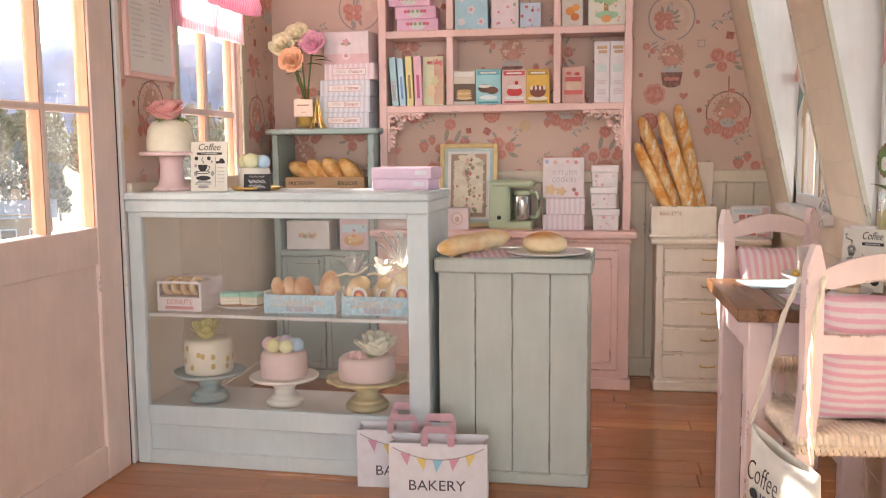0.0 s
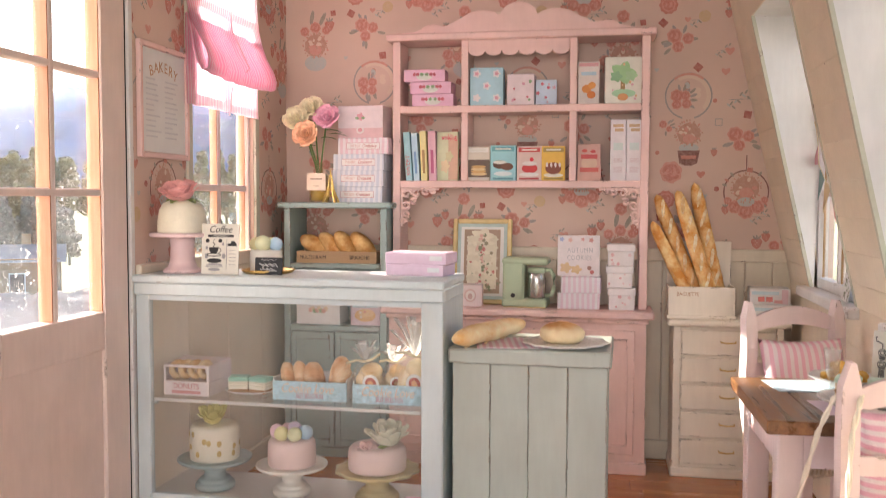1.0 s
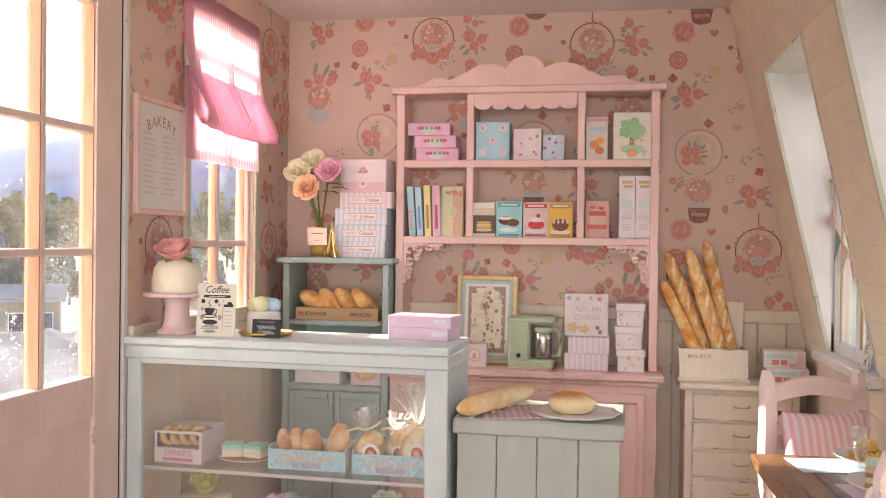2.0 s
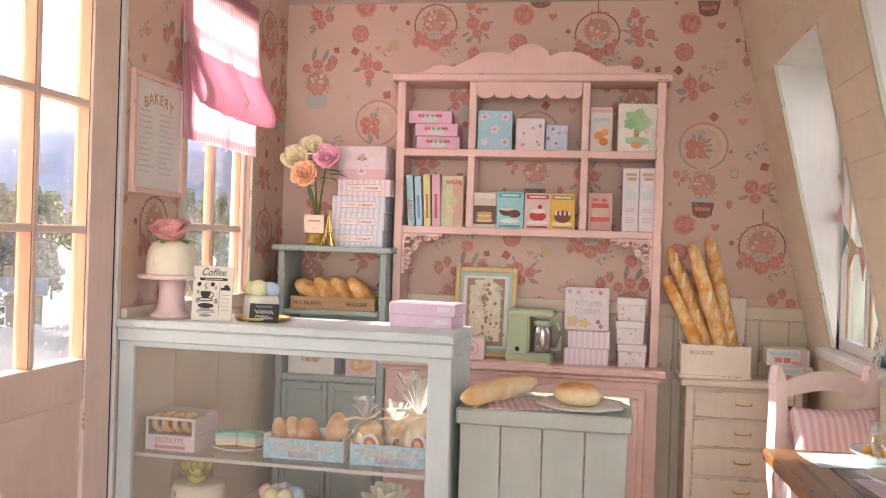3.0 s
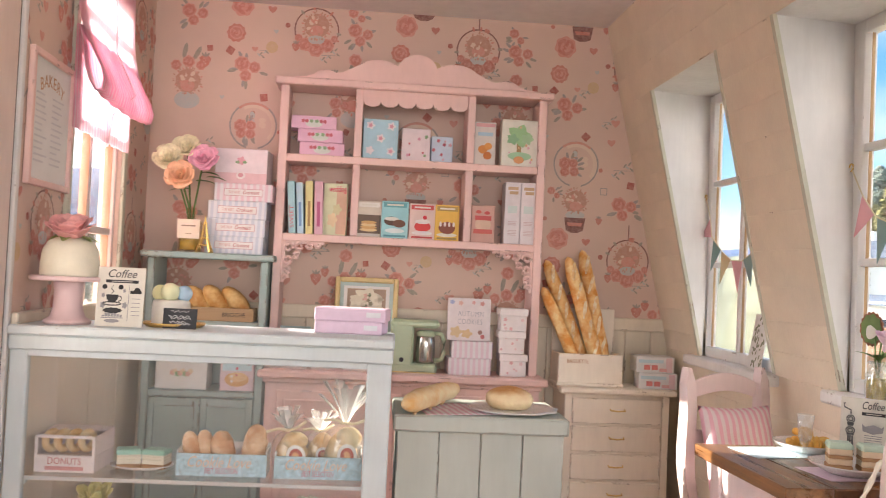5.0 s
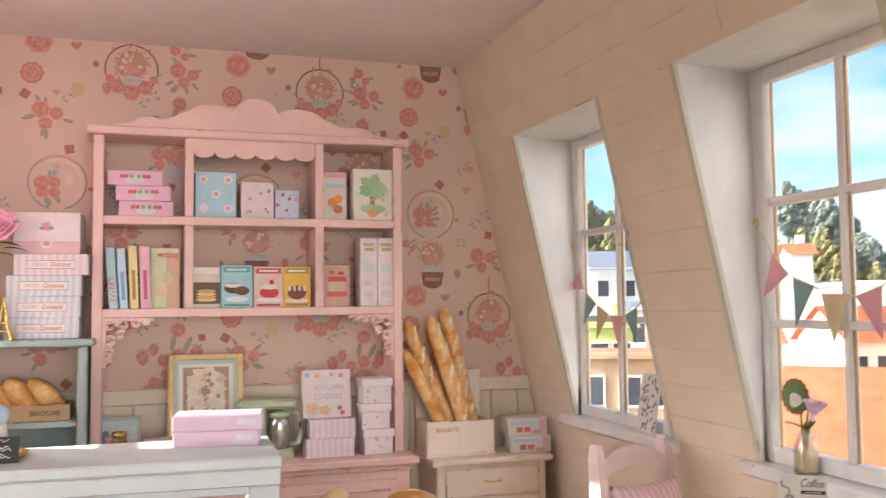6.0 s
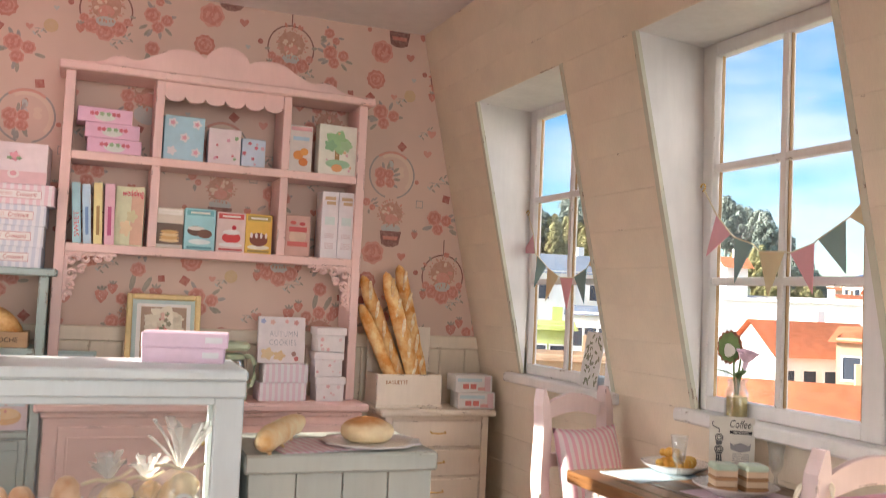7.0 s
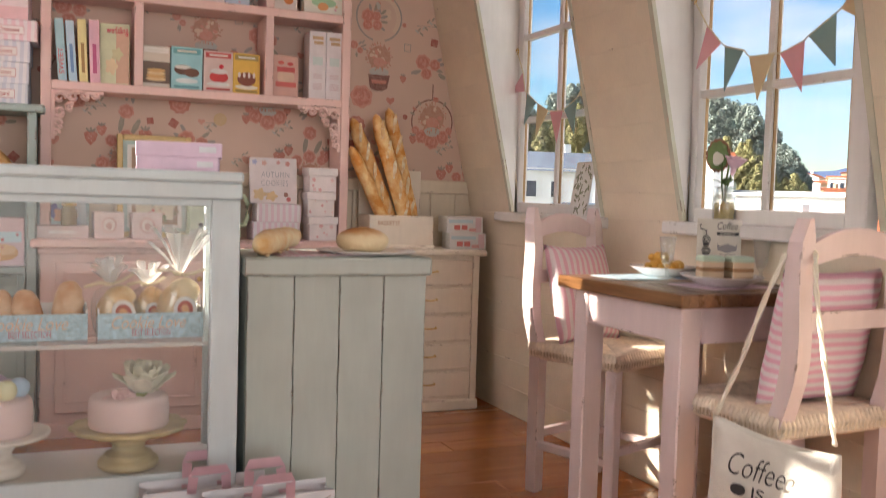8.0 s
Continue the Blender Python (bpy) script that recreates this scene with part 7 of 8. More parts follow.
def wrapped_rolls(x, y, h, r, seed, lean, fan):
    w = thing("wrapped_rolls", x, y, VS + 0.008, ry=lean, label="cellophane bag of rolls tied with twine", category="bread bag", group="wrapped rolls")
    part("roll", moved(blob_bm(r * 0.85, r * 0.8, h * 0.36, 0.1, 6, seed), Matrix.Translation((0, 0, h * 0.36))), CRUST_PALE, w)
    part("roll", moved(blob_bm(r * 0.7, r * 0.7, h * 0.2, 0.1, 6, seed + 4), Matrix.Translation((0.25 * r, -0.12 * r, h * 0.62))), CRUST_PALE, w)
    prof = [(r * 0.9, 0.0), (r * 1.02, h * 0.15), (r * 1.05, h * 0.4), (r * 0.98, h * 0.62), (r * 0.7, h * 0.78), (r * 0.22, h * 0.86)]
    n = 26
    rng = random.Random(int(seed * 10))
    bag = bmesh.new()
    rings = []
    for rr, z in prof:
        cr = [1 + 0.05 * (-1) ** i * (0.5 + rng.random() * 0.6) for i in range(n)]
        rings.append([bag.verts.new((rr * cr[i] * math.cos(2 * math.pi * i / n), rr * cr[i] * 0.75 * math.sin(2 * math.pi * i / n), z)) for i in range(n)])
    for a, b in zip(rings, rings[1:]):
        for i in range(n):
            bag.faces.new((a[i], a[(i + 1) % n], b[(i + 1) % n], b[i]))
    bmesh.ops.solidify(bag, geom=bag.faces[:], thickness=0.0006)
    part("cellophane", bag, CELLO, w, "clear crinkled cellophane").visible_shadow = False
    # the gathered top: sharp folded pleats that spread from the knot
    top = bmesh.new()
    for k in range(15):
        a, out, ln = k * 2.4 + rng.random(), radians(rng.uniform(4, 44)), fan * rng.uniform(0.6, 1.12)
        side = Vector((-math.sin(a), math.cos(a), 0))
        fold = Vector((math.cos(a), math.sin(a), 0))
        rows = []
        for i in range(4):
            f = i / 3
            mid = fold * (0.004 + ln * f * math.sin(out * (0.6 + 0.5 * f))) + Vector((0, 0, h * 0.855 + ln * f * math.cos(out)))
            wd = (0.003 + 0.016 * f ** 0.7) * rng.uniform(0.75, 1.2)
            tip = Vector((0, 0, rng.uniform(-0.014, 0.004))) if i == 3 else Vector()
            rows.append([top.verts.new(mid - side * wd + tip), top.verts.new(mid + fold * wd * 0.7), top.verts.new(mid + side * wd + tip * rng.random())])
        for lo, hi in zip(rows, rows[1:]):
            for i in range(2):
                top.faces.new((lo[i], lo[i + 1], hi[i + 1], hi[i]))
    bmesh.ops.solidify(top, geom=top.faces[:], thickness=0.0005)
    part("gathered_top", top, CELLO_FAN, w, "clear crinkled cellophane").visible_shadow = False
    zt = h * 0.865
    tw = bmesh.new()
    join(tw, tube_bm([(r * 0.26 * math.cos(a), r * 0.22 * math.sin(a), zt) for a in [k * 0.63 for k in range(11)]], 0.004, 6))
    join(tw, tube_bm([(0, -r * 0.22, zt), (-r * 0.5, -r * 0.3, zt + 0.01), (-r * 1.15, -r * 0.3, zt + 0.004)], 0.005, 6))
    join(tw, tube_bm([(0, -r * 0.22, zt), (r * 0.5, -r * 0.3, zt + 0.006), (r * 1.0, -r * 0.3, zt + 0.022)], 0.005, 6))
    part("twine", smooth(tw), C(0.82, 0.70, 0.48, 0.85), w)
    lab = part("label", moved(disc_bm(0, 0, r * 0.5, 1.15, n=24), Matrix.Translation((0.3 * r, -r * 0.83, h * 0.38)) @ pose(0, 0, 0, 0, -12, 0)), PAPER_WHITE, w, "round paper label")
    part("label_picture", moved(disc_bm(0, 0, r * 0.34, 1.15, n=20), Matrix.Translation((0.3 * r, -r * 0.83 - 0.0012, h * 0.38)) @ pose(0, 0, 0, 0, -12, 0)), C(0.46, 0.10, 0.07), lab)
    part("label_picture", moved(disc_bm(0, 0, r * 0.16, 1.4, n=14), Matrix.Translation((0.3 * r, -r * 0.83 - 0.0022, h * 0.38)) @ pose(0, 0, 0, 0, -30, 0)), C(0.74, 0.40, 0.20), lab)


wrapped_rolls(-0.772, 3.325, 0.165, 0.062, 1.3, -9, 0.075)
wrapped_rolls(-0.625, 3.325, 0.195, 0.064, 2.7, 6, 0.135)
wrapped_rolls(-0.69, 3.362, 0.155, 0.048, 4.1, -2, 0.07)

db = thing("donut_box", -1.49, 3.27, VS, rz=-3, label="white windowed donut box with pink print", category="box")
part("base", box_bm(-0.095, 0.095, 0, 0.19, 0, 0.055, 0.002), C(0.80, 0.72, 0.72), db)
for sx in (-1, 1):
    a, b = sorted((sx * 0.095, sx * 0.085))
    part("side", box_bm(a, b, 0, 0.006, 0.055, 0.115, 0.001), C(0.80, 0.72, 0.72), db)
part("back", box_bm(-0.095, 0.095, 0.184, 0.19, 0.055, 0.118), C(0.78, 0.66, 0.66), db)
part("header", box_bm(-0.085, 0.085, 0, 0.006, 0.108, 0.118, 0.001), C(0.80, 0.72, 0.72), db)
part("top", box_bm(-0.095, 0.095, 0.1, 0.184, 0.1185, 0.121), C(0.78, 0.66, 0.68), db)
for sx in (-1, 1):
    a, b = sorted((sx * 0.095, sx * 0.0935))
    part("side", box_bm(a, b, 0.006, 0.184, 0.055, 0.118), C(0.80, 0.70, 0.71), db)
g = part("window", box_bm(-0.094, 0.094, 0.001, 0.189, 0.056, 0.122, 0.012), CELLO, db, "clear plastic window")
g.visible_shadow = False
text("DONUTS", 0.03, C(0.58, 0.20, 0.20), db, at(0, -0.0008, 0.036), width=0.105)
part("print_band", box_bm(-0.06, 0.06, -0.0008, 0, 0.008, 0.02), C(0.66, 0.30, 0.30), db)
for k in range(4):
    dn = bmesh.new()
    ring = []
    for i in range(18):
        a = 2 * math.pi * i / 18
        ring.append([dn.verts.new(((0.026 + 0.013 * math.cos(b)) * math.cos(a), 0.012 * math.sin(b), (0.026 + 0.013 * math.cos(b)) * math.sin(a))) for b in [2 * math.pi * j / 8 for j in range(8)]])
    for i in range(18):
        for j in range(8):
            dn.faces.new((ring[i][j], ring[i][(j + 1) % 8], ring[(i + 1) % 18][(j + 1) % 8], ring[(i + 1) % 18][j]))
    bmesh.ops.recalc_face_normals(dn, faces=dn.faces)
    dd = thing("donut", -1.545 + k * 0.036, 3.315 + 0.004 * k, VS + 0.0935, rz=60, ry=0, label="golden donut standing in its box", category="donut", group="donuts")
    part("ring", smooth(dn), CRUST_PALE, dd)

pp = thing("cake_plate", -1.27, 3.365, VS, label="oval white plate of iced slices", category="plate")
part("plate", moved(smooth(lathe_bm([(0, 0), (0.06, 0), (0.1, 0.012), (0.102, 0.016), (0.06, 0.006), (0, 0.005)], 30)), Matrix.Diagonal((1.0, 0.7, 1, 1))), C(0.80, 0.77, 0.74, 0.3), pp)


def iced_slice(x, y, z, rz, w=0.07, d=0.06, group="iced slices", icing=(0.36, 0.66, 0.54), tall=False):
    s = thing("iced_slice", x, y, z, rz=rz, label="layered sponge slice with mint icing", category="cake", group=group)
    CRUMB, CREAMY = C(0.46, 0.26, 0.13, 0.8), C(0.76, 0.60, 0.42) if tall else C(0.82, 0.75, 0.62)
    for nm, z0, z1, mt, e in (("base_layer", 0.0, 0.014, CRUMB, 0.0), ("cream_layer", 0.014, 0.03, CREAMY, 0.0012), ("sponge_layer", 0.03, 0.04, CRUMB if tall else CREAMY, 0.0006), ("cream_layer", 0.04, 0.058 if tall else 0.046, CREAMY, 0.0012)):
        part(nm, box_bm(-w / 2 + e, w / 2 - e, -d / 2 + e, d / 2 - e, z0, z1, 0.0025), mt, s)
    zt = 0.058 if tall else 0.046
    part("icing", box_bm(-w / 2 - 0.001, w / 2 + 0.001, -d / 2 - 0.001, d / 2 + 0.001, zt - 0.004, zt + 0.015, 0.006), C(*icing, 0.35), s)
    return s


iced_slice(-1.312, 3.36, VS + 0.006, 14, 0.078, 0.066)
iced_slice(-1.222, 3.36, VS + 0.006, -12, 0.078, 0.066)


def cake_stand(x, y, z, r, h, material, label, wave=0.0, lobes=0, name="cake_stand"):
    s = thing(name, x, y, z, label=label, category="cake stand")
    part("foot", smooth(lathe_bm([(0, 0), (r * 0.48, 0), (r * 0.53, 0.006), (r * 0.54, 0.018), (r * 0.5, 0.028), (r * 0.42, 0.03), (r * 0.44, 0.036), (r * 0.4, 0.044), (r * 0.3, 0.048), (r * 0.28, h * 0.56), (r * 0.33, h * 0.62), (r * 0.34, h * 0.68), (r * 0.31, h * 0.72), (r * 0.4, h * 0.82), (r * 0.42, h * 0.86), (0, h * 0.86)], 30)), material, s)
    part("plate", smooth(lathe_bm([(0, h * 0.86), (r * 0.6, h * 0.87), (r * 0.97, h * 0.93), (r, h * 0.97), (r, h * 1.02), (r * 0.95, h * 1.03), (r * 0.9, h), (0, h)], 60, wave, lobes)), material, s)
    return s


def round_cake(x, y, z, r, h, material, label, name="cake"):
    c = thing(name, x, y, z, label=label, category="cake")
    part("body", smooth(lathe_bm([(0, 0), (r * 0.97, 0), (r, 0.005), (r * 1.01, h * 0.6), (r * 0.98, h * 0.88), (r * 0.9, h * 0.98), (r * 0.78, h), (0, h * 1.005)], 40)), material, c)
    return c


ICING = {k: plain("icing_" + k, v, 0.55, 0.06, 20.0, 0.25, 120.0) for k, v in {"cream": (0.80, 0.74, 0.62), "pink": (0.80, 0.62, 0.60), "white": (0.80, 0.76, 0.68), "ivory": (0.84, 0.80, 0.64)}.items()}
PEARL = {k: plain("sugar_ball_" + k, v, 0.6, 0.05) for k, v in {"yellow": (0.80, 0.74, 0.40), "blue": (0.46, 0.64, 0.80), "pink": (0.80, 0.56, 0.66), "lilac": (0.66, 0.56, 0.74), "lemon": (0.78, 0.78, 0.50)}.items()}
SH = 0.12
cake_stand(-1.40, 3.325, VD, 0.142, SH, plain("blue_grey_ceramic", (0.36, 0.44, 0.44), 0.5, 0.1), "dusty blue-grey wooden cake stand")
ck = round_cake(-1.40, 3.325, VD + SH, 0.095, 0.135, ICING["cream"], "white cake with gold spots and yellow flower")
rg = random.Random(6)
for k in range(26):
    a, zz = rg.uniform(0, 6.28), 0.02 + 0.1 * (k % 4) / 4 + rg.uniform(0, 0.02)
    part("gold_spot", moved(disc_bm(0, 0, 0.009, 1.3, n=10, t=0.001), pose(0, 0, 0, 0, 0, math.degrees(a)) @ Matrix.Translation((0, -0.0966, zz))), C(0.58, 0.40, 0.14), ck)
bloom("bloom", ck, 0.0, 0, 0.13, 0.085, PETAL["lemon"], 4, 21, 20, "yellow sugar flower", "lotus")
cake_stand(-1.082, 3.31, VD, 0.135, SH - 0.005, plain("white_ceramic", (0.80, 0.76, 0.70), 0.35, 0.05), "white ceramic cake stand")
ck = round_cake(-1.082, 3.31, VD + SH - 0.005, 0.09, 0.1, ICING["pink"], "pale pink cake topped with pastel balls")
for k, (key, x, y, r) in enumerate((("pink", -0.058, 0.0, 0.028), ("lilac", 0.0, 0.03, 0.03), ("blue", 0.055, 0.0, 0.028), ("yellow", -0.028, -0.035, 0.028), ("lemon", 0.025, -0.04, 0.028), ("lilac", 0.03, 0.02, 0.024), ("pink", -0.03, 0.03, 0.026))):
    part("sugar_ball", moved(blob_bm(r, r, r, 0.02, 4, k), Matrix.Translation((x, y, 0.1 + r * 0.85))), PEARL[key], ck)
cake_stand(-0.745, 3.30, VD, 0.155, SH, plain("aged_gold_stand", (0.56, 0.46, 0.26), 0.5, 0.25, 16.0, 0.3), "antique gold cake stand with scalloped rim", 0.035, 12)
ck = round_cake(-0.745, 3.30, VD + SH, 0.108, 0.088, ICING["pink"], "pale pink cake with white sugar flowers")
bloom("bloom", ck, 0.04, 0.005, 0.082, 0.105, PETAL["white"], 5, 31, 8, "cream sugar flower", "lotus")
bloom("bloom", ck, -0.028, -0.062, 0.082, 0.04, PETAL["blush"], 3, 32, 35, "small pink sugar flower", "open")
for a in (-40, 60, 150):
    part("leaf", moved(leaf_bm(0.06, 0.035), Matrix.Translation((0.045, -0.01, 0.092)) @ pose(0, 0, 0, 5, 0, a)), LEAF_PALE, ck)

# ---- on top of the display case ----
VT = 1.06
PINK_WOOD = paint("pink_stand_paint", (0.82, 0.62, 0.62), wear=0.3)
stn = thing("cake_stand", -1.52, 3.315, VT, label="tall pale pink wooden cake stand", category="cake stand")
part("pedestal", smooth(lathe_bm([(0, 0), (0.072, 0), (0.074, 0.008), (0.068, 0.014), (0.055, 0.022), (0.046, 0.05), (0.044, 0.1), (0.048, 0.136), (0, 0.136)], 32)), PINK_WOOD, stn)
part("plate", smooth(lathe_bm([(0, 0.136), (0.118, 0.138), (0.122, 0.144), (0.12, 0.153), (0, 0.153)], 40)), PINK_WOOD, stn)
ck = thing("cake", -1.52, 3.315, VT + 0.153, label="domed ivory cake with a coral peony", category="cake")
part("body", smooth(lathe_bm([(0, 0), (0.089, 0), (0.092, 0.006), (0.091, 0.045), (0.085, 0.085), (0.07, 0.112), (0.046, 0.124), (0, 0.126)], 40)), ICING["ivory"], ck)
bloom("bloom", ck, 0.0, -0.005, 0.11, 0.09, PETAL["coral"], 6, 41, 20, "coral pink sugar peony", "peony")
for a in (70, 180, -60, -120):
    part("leaf", moved(leaf_bm(0.085, 0.045), Matrix.Translation((0, 0, 0.128)) @ pose(0, 0, 0, 6, 0, a)), LEAF_PALE, ck)


def coffee_sign(x, y, z, w, h, rz, label, rx=-5, grinder=False):
    s = thing("menu_card", x, y, z, rx=rx, rz=rz, label=label, category="sign")
    part("card", box_bm(-w / 2, w / 2, 0, 0.006, 0, h, 0.001), C(0.70, 0.67, 0.59), s)
    text("Coffee", w * 0.25, INK, s, at(0.17 * w if grinder else 0.0, -0.0008, h * 0.885), width=w * (0.46 if grinder else 0.6), slant=0.3)
    part("band", box_bm(-w * (0.05 if grinder else 0.33), w * (0.44 if grinder else 0.36), -0.0008, 0, h * 0.735, h * 0.785), INK, s)
    part("band_print", box_bm(w * (0.03 if grinder else -0.2), w * (0.36 if grinder else 0.23), -0.0014, -0.0008, h * 0.754, h * 0.766), C(0.62, 0.60, 0.54), s)
    if grinder:
        dr = bmesh.new()
        join(dr, slab_bm([(-0.39 * w, 0.1 * h), (-0.17 * w, 0.1 * h), (-0.2 * w, 0.14 * h), (-0.36 * w, 0.14 * h)], 0.001))
        for a in ((-0.35, 0.14, -0.32, 0.4), (-0.21, 0.14, -0.24, 0.4), (-0.28, 0.14, -0.28, 0.4)):
            join(dr, tube_bm([(a[0] * w, 0, a[1] * h), (a[2] * w, 0, a[3] * h)], 0.0022, 5))
        for v, k in ((0.24, 0.065), (0.32, 0.055), (0.42, 0.075)):
            join(dr, tube_bm([((-0.28 - k) * w, 0, v * h), ((-0.28 + k) * w, 0, v * h)], 0.0022, 5))
        for v, k, q in ((0.48, 0.095, 0.8), (0.66, 0.085, 1.0)):
            for f in (1.0, 0.55):
                join(dr, tube_bm([(-0.28 * w + f * k * w * math.cos(0.5 * n), 0, v * h + f * q * k * w * math.sin(0.5 * n)) for n in range(14)], 0.0016, 5))
        join(dr, slab_bm([(-0.36 * w, 0.6 * h), (-0.2 * w, 0.6 * h), (-0.23 * w, 0.55 * h), (-0.33 * w, 0.55 * h)], 0.001))
        join(dr, tube_bm([(-0.28 * w, 0, 0.74 * h), (-0.28 * w, 0, 0.8 * h), (-0.42 * w, 0, 0.84 * h), (-0.44 * w, 0, 0.9 * h), (-0.4 * w, 0, 0.9 * h)], 0.002, 5))
        join(dr, tube_bm([(-0.09 * w, 0, 0.16 * h), (-0.08 * w, 0, 0.26 * h), (-0.06 * w, 0, 0.2 * h)], 0.0018, 5))
        moved(dr, Matrix.Translation((0, -0.0012, 0)))
        part("grinder_drawing", dr, C(0.12, 0.12, 0.12), s)
        part("badge", moved(slab_bm([(-0.04 * w, 0.6 * h), (0.03 * w, 0.56 * h), (0.2 * w, 0.6 * h), (0.37 * w, 0.56 * h), (0.42 * w, 0.6 * h), (0.4 * w, 0.49 * h), (0.19 * w, 0.45 * h), (-0.02 * w, 0.49 * h)][::-1], 0.001), Matrix.Translation((0, -0.0012, 0))), GREY_INK, s)
        part("badge", moved(disc_bm(0.3 * w, 0.17 * h, 0.1 * w, 1.0, 16, 0.04, 48), Matrix.Translation((0, -0.0012, 0))), INK, s)
        part("badge", moved(disc_bm(0.05 * w, 0.15 * h, 0.07 * w, 0.8, 8, 0.05, 24), Matrix.Translation((0, -0.0012, 0))), GREY_INK, s)
    else:
        for u, v, k in ((-0.36, 0.36, 0.05), (0.1, 0.36, 0.05), (-0.36, 0.52, 0.035), (0.08, 0.6, 0.03)):
            part("badge", moved(disc_bm(u * w, v * h, k * w, 1.3, 5, 0.2, 20), Matrix.Translation((0, -0.0012, 0))), GREY_INK, s)
        part("emblem", moved(disc_bm(-0.15 * w, 0.27 * h, 0.2 * w, 0.3, 11, 0.07, 44), Matrix.Translation((0, -0.0012, 0))), INK, s)
        part("rule", box_bm(0.17 * w, 0.18 * w, -0.001, 0, 0.1 * h, 0.7 * h), GREY_INK, s)
        for u in (-0.34, 0.0):
            part("badge", moved(disc_bm(u * w, 0.665 * h, 0.052 * w, 1, n=14), Matrix.Translation((0, -0.0012, 0))), INK, s)
        cup = bmesh.new()
        join(cup, slab_bm([(-0.3 * w, 0.535 * h), (-0.285 * w, 0.46 * h), (-0.22 * w, 0.4 * h), (-0.12 * w, 0.4 * h), (-0.055 * w, 0.46 * h), (-0.04 * w, 0.535 * h)], 0.001))
        moved(cup, Matrix.Translation((0, -0.0012, 0)))
        part("cup_drawing", cup, INK, s)
        ln = bmesh.new()
        join(ln, tube_bm([(-0.04 * w + 0.07 * w * math.sin(k * 0.52), -0.0008, (0.47 + 0.045 * math.cos(k * 0.52)) * h) for k in range(7)], 0.0016, 5))
        join(ln, tube_bm([(-0.17 * w + 0.19 * w * math.cos(k * 0.4), -0.0008, 0.385 * h + 0.028 * h * math.sin(k * 0.4)) for k in range(17)], 0.0018, 5))
        join(ln, tube_bm([(-0.19 * w, -0.0008, 0.55 * h), (-0.14 * w, -0.0008, 0.59 * h), (-0.2 * w, -0.0008, 0.635 * h), (-0.16 * w, -0.0008, 0.69 * h)], 0.0016, 5))
        part("ink_lines", ln, INK, s)
        part("van_drawing", moved(slab_bm([(0.2 * w, 0.56 * h), (0.44 * w, 0.56 * h), (0.44 * w, 0.6 * h), (0.38 * w, 0.66 * h), (0.3 * w, 0.66 * h), (0.28 * w, 0.61 * h), (0.2 * w, 0.61 * h)], 0.001), Matrix.Translation((0, -0.0012, 0))), INK, s)
        em = bmesh.new()
        for k in range(7):
            u = -0.36 + 0.062 * k
            hh = (0.19, 0.22, 0.26, 0.23, 0.25, 0.21, 0.2)[k]
            box_bm(u * w, (u + 0.05) * w, -0.001, 0, 0.165 * h, hh * h, 0, em)
        box_bm(-0.38 * w, 0.08 * w, -0.001, 0, 0.14 * h, 0.155 * h, 0, em)
        join(em, moved(disc_bm(-0.15 * w, 0.095 * h, 0.16 * w, 0.25, n=16, t=0.001), Matrix.Translation((0, -0.001, 0))))
        part("emblem", em, GREY_INK, s)
    st = bmesh.new()
    for k in range(5):
        box_bm((0.24 if not grinder else 0.02) * w, (0.42 if not grinder else 0.38) * w, -0.001, 0, (0.47 - (0.035 if grinder else 0.07) * k) * h - (0.05 * h if grinder else 0), (0.48 - (0.035 if grinder else 0.07) * k) * h - (0.05 * h if grinder else 0), 0, st)
    part("small_print", st, GREY_INK, s)
    return s


coffee_sign(-1.343, 3.255, VT, 0.148, 0.19, 0, "cream coffee menu card with black print")
tray = thing("gold_tray", -1.19, 3.36, VT, label="small round gold tray under a cake", category="tray")
part("dish", smooth(lathe_bm([(0, 0), (0.085, 0), (0.1, 0.008), (0.102, 0.015), (0.096, 0.012), (0.08, 0.004), (0, 0.004)], 32)), GOLD, tray)
ck = round_cake(-1.205, 3.375, VT + 0.004, 0.062, 0.085, ICING["white"], "little white cake with pastel balls")
for k, (key, x, y, r) in enumerate((("yellow", -0.035, -0.01, 0.027), ("lemon", 0.0, -0.03, 0.031), ("blue", 0.042, -0.008, 0.027), ("yellow", 0.005, 0.03, 0.026))):
    part("sugar_ball", moved(blob_bm(r, r, r, 0.02, 4, k), Matrix.Translation((x, y, 0.085 + r * 0.8))), PEARL[key], ck)
ch = thing("chalkboard_sign", -1.155, 3.265, VT, rx=-8, label="small black chalkboard sign with white chalk", category="sign")
part("board", box_bm(-0.053, 0.053, 0, 0.006, 0, 0.066, 0.001), C(0.045, 0.045, 0.05, 0.8), ch)
chalk = bmesh.new()
for k, (u0, u1, v) in enumerate(((-0.03, 0.03, 0.056), (-0.036, 0.03, 0.04), (-0.03, 0.036, 0.034), (-0.032, 0.02, 0.022), (-0.012, 0.034, 0.016))):
    join(chalk, tube_bm([(u0 + (u1 - u0) * i / 10, -0.0006, v + 0.004 * math.sin(i * 2.1 + k)) for i in range(11)], 0.0012 if k else 0.0008, 4))
part("chalk_strokes", chalk, C(0.75, 0.75, 0.74, 0.9), ch, "unreadable chalk lettering")
LILAC = (0.78, 0.60, 0.74)
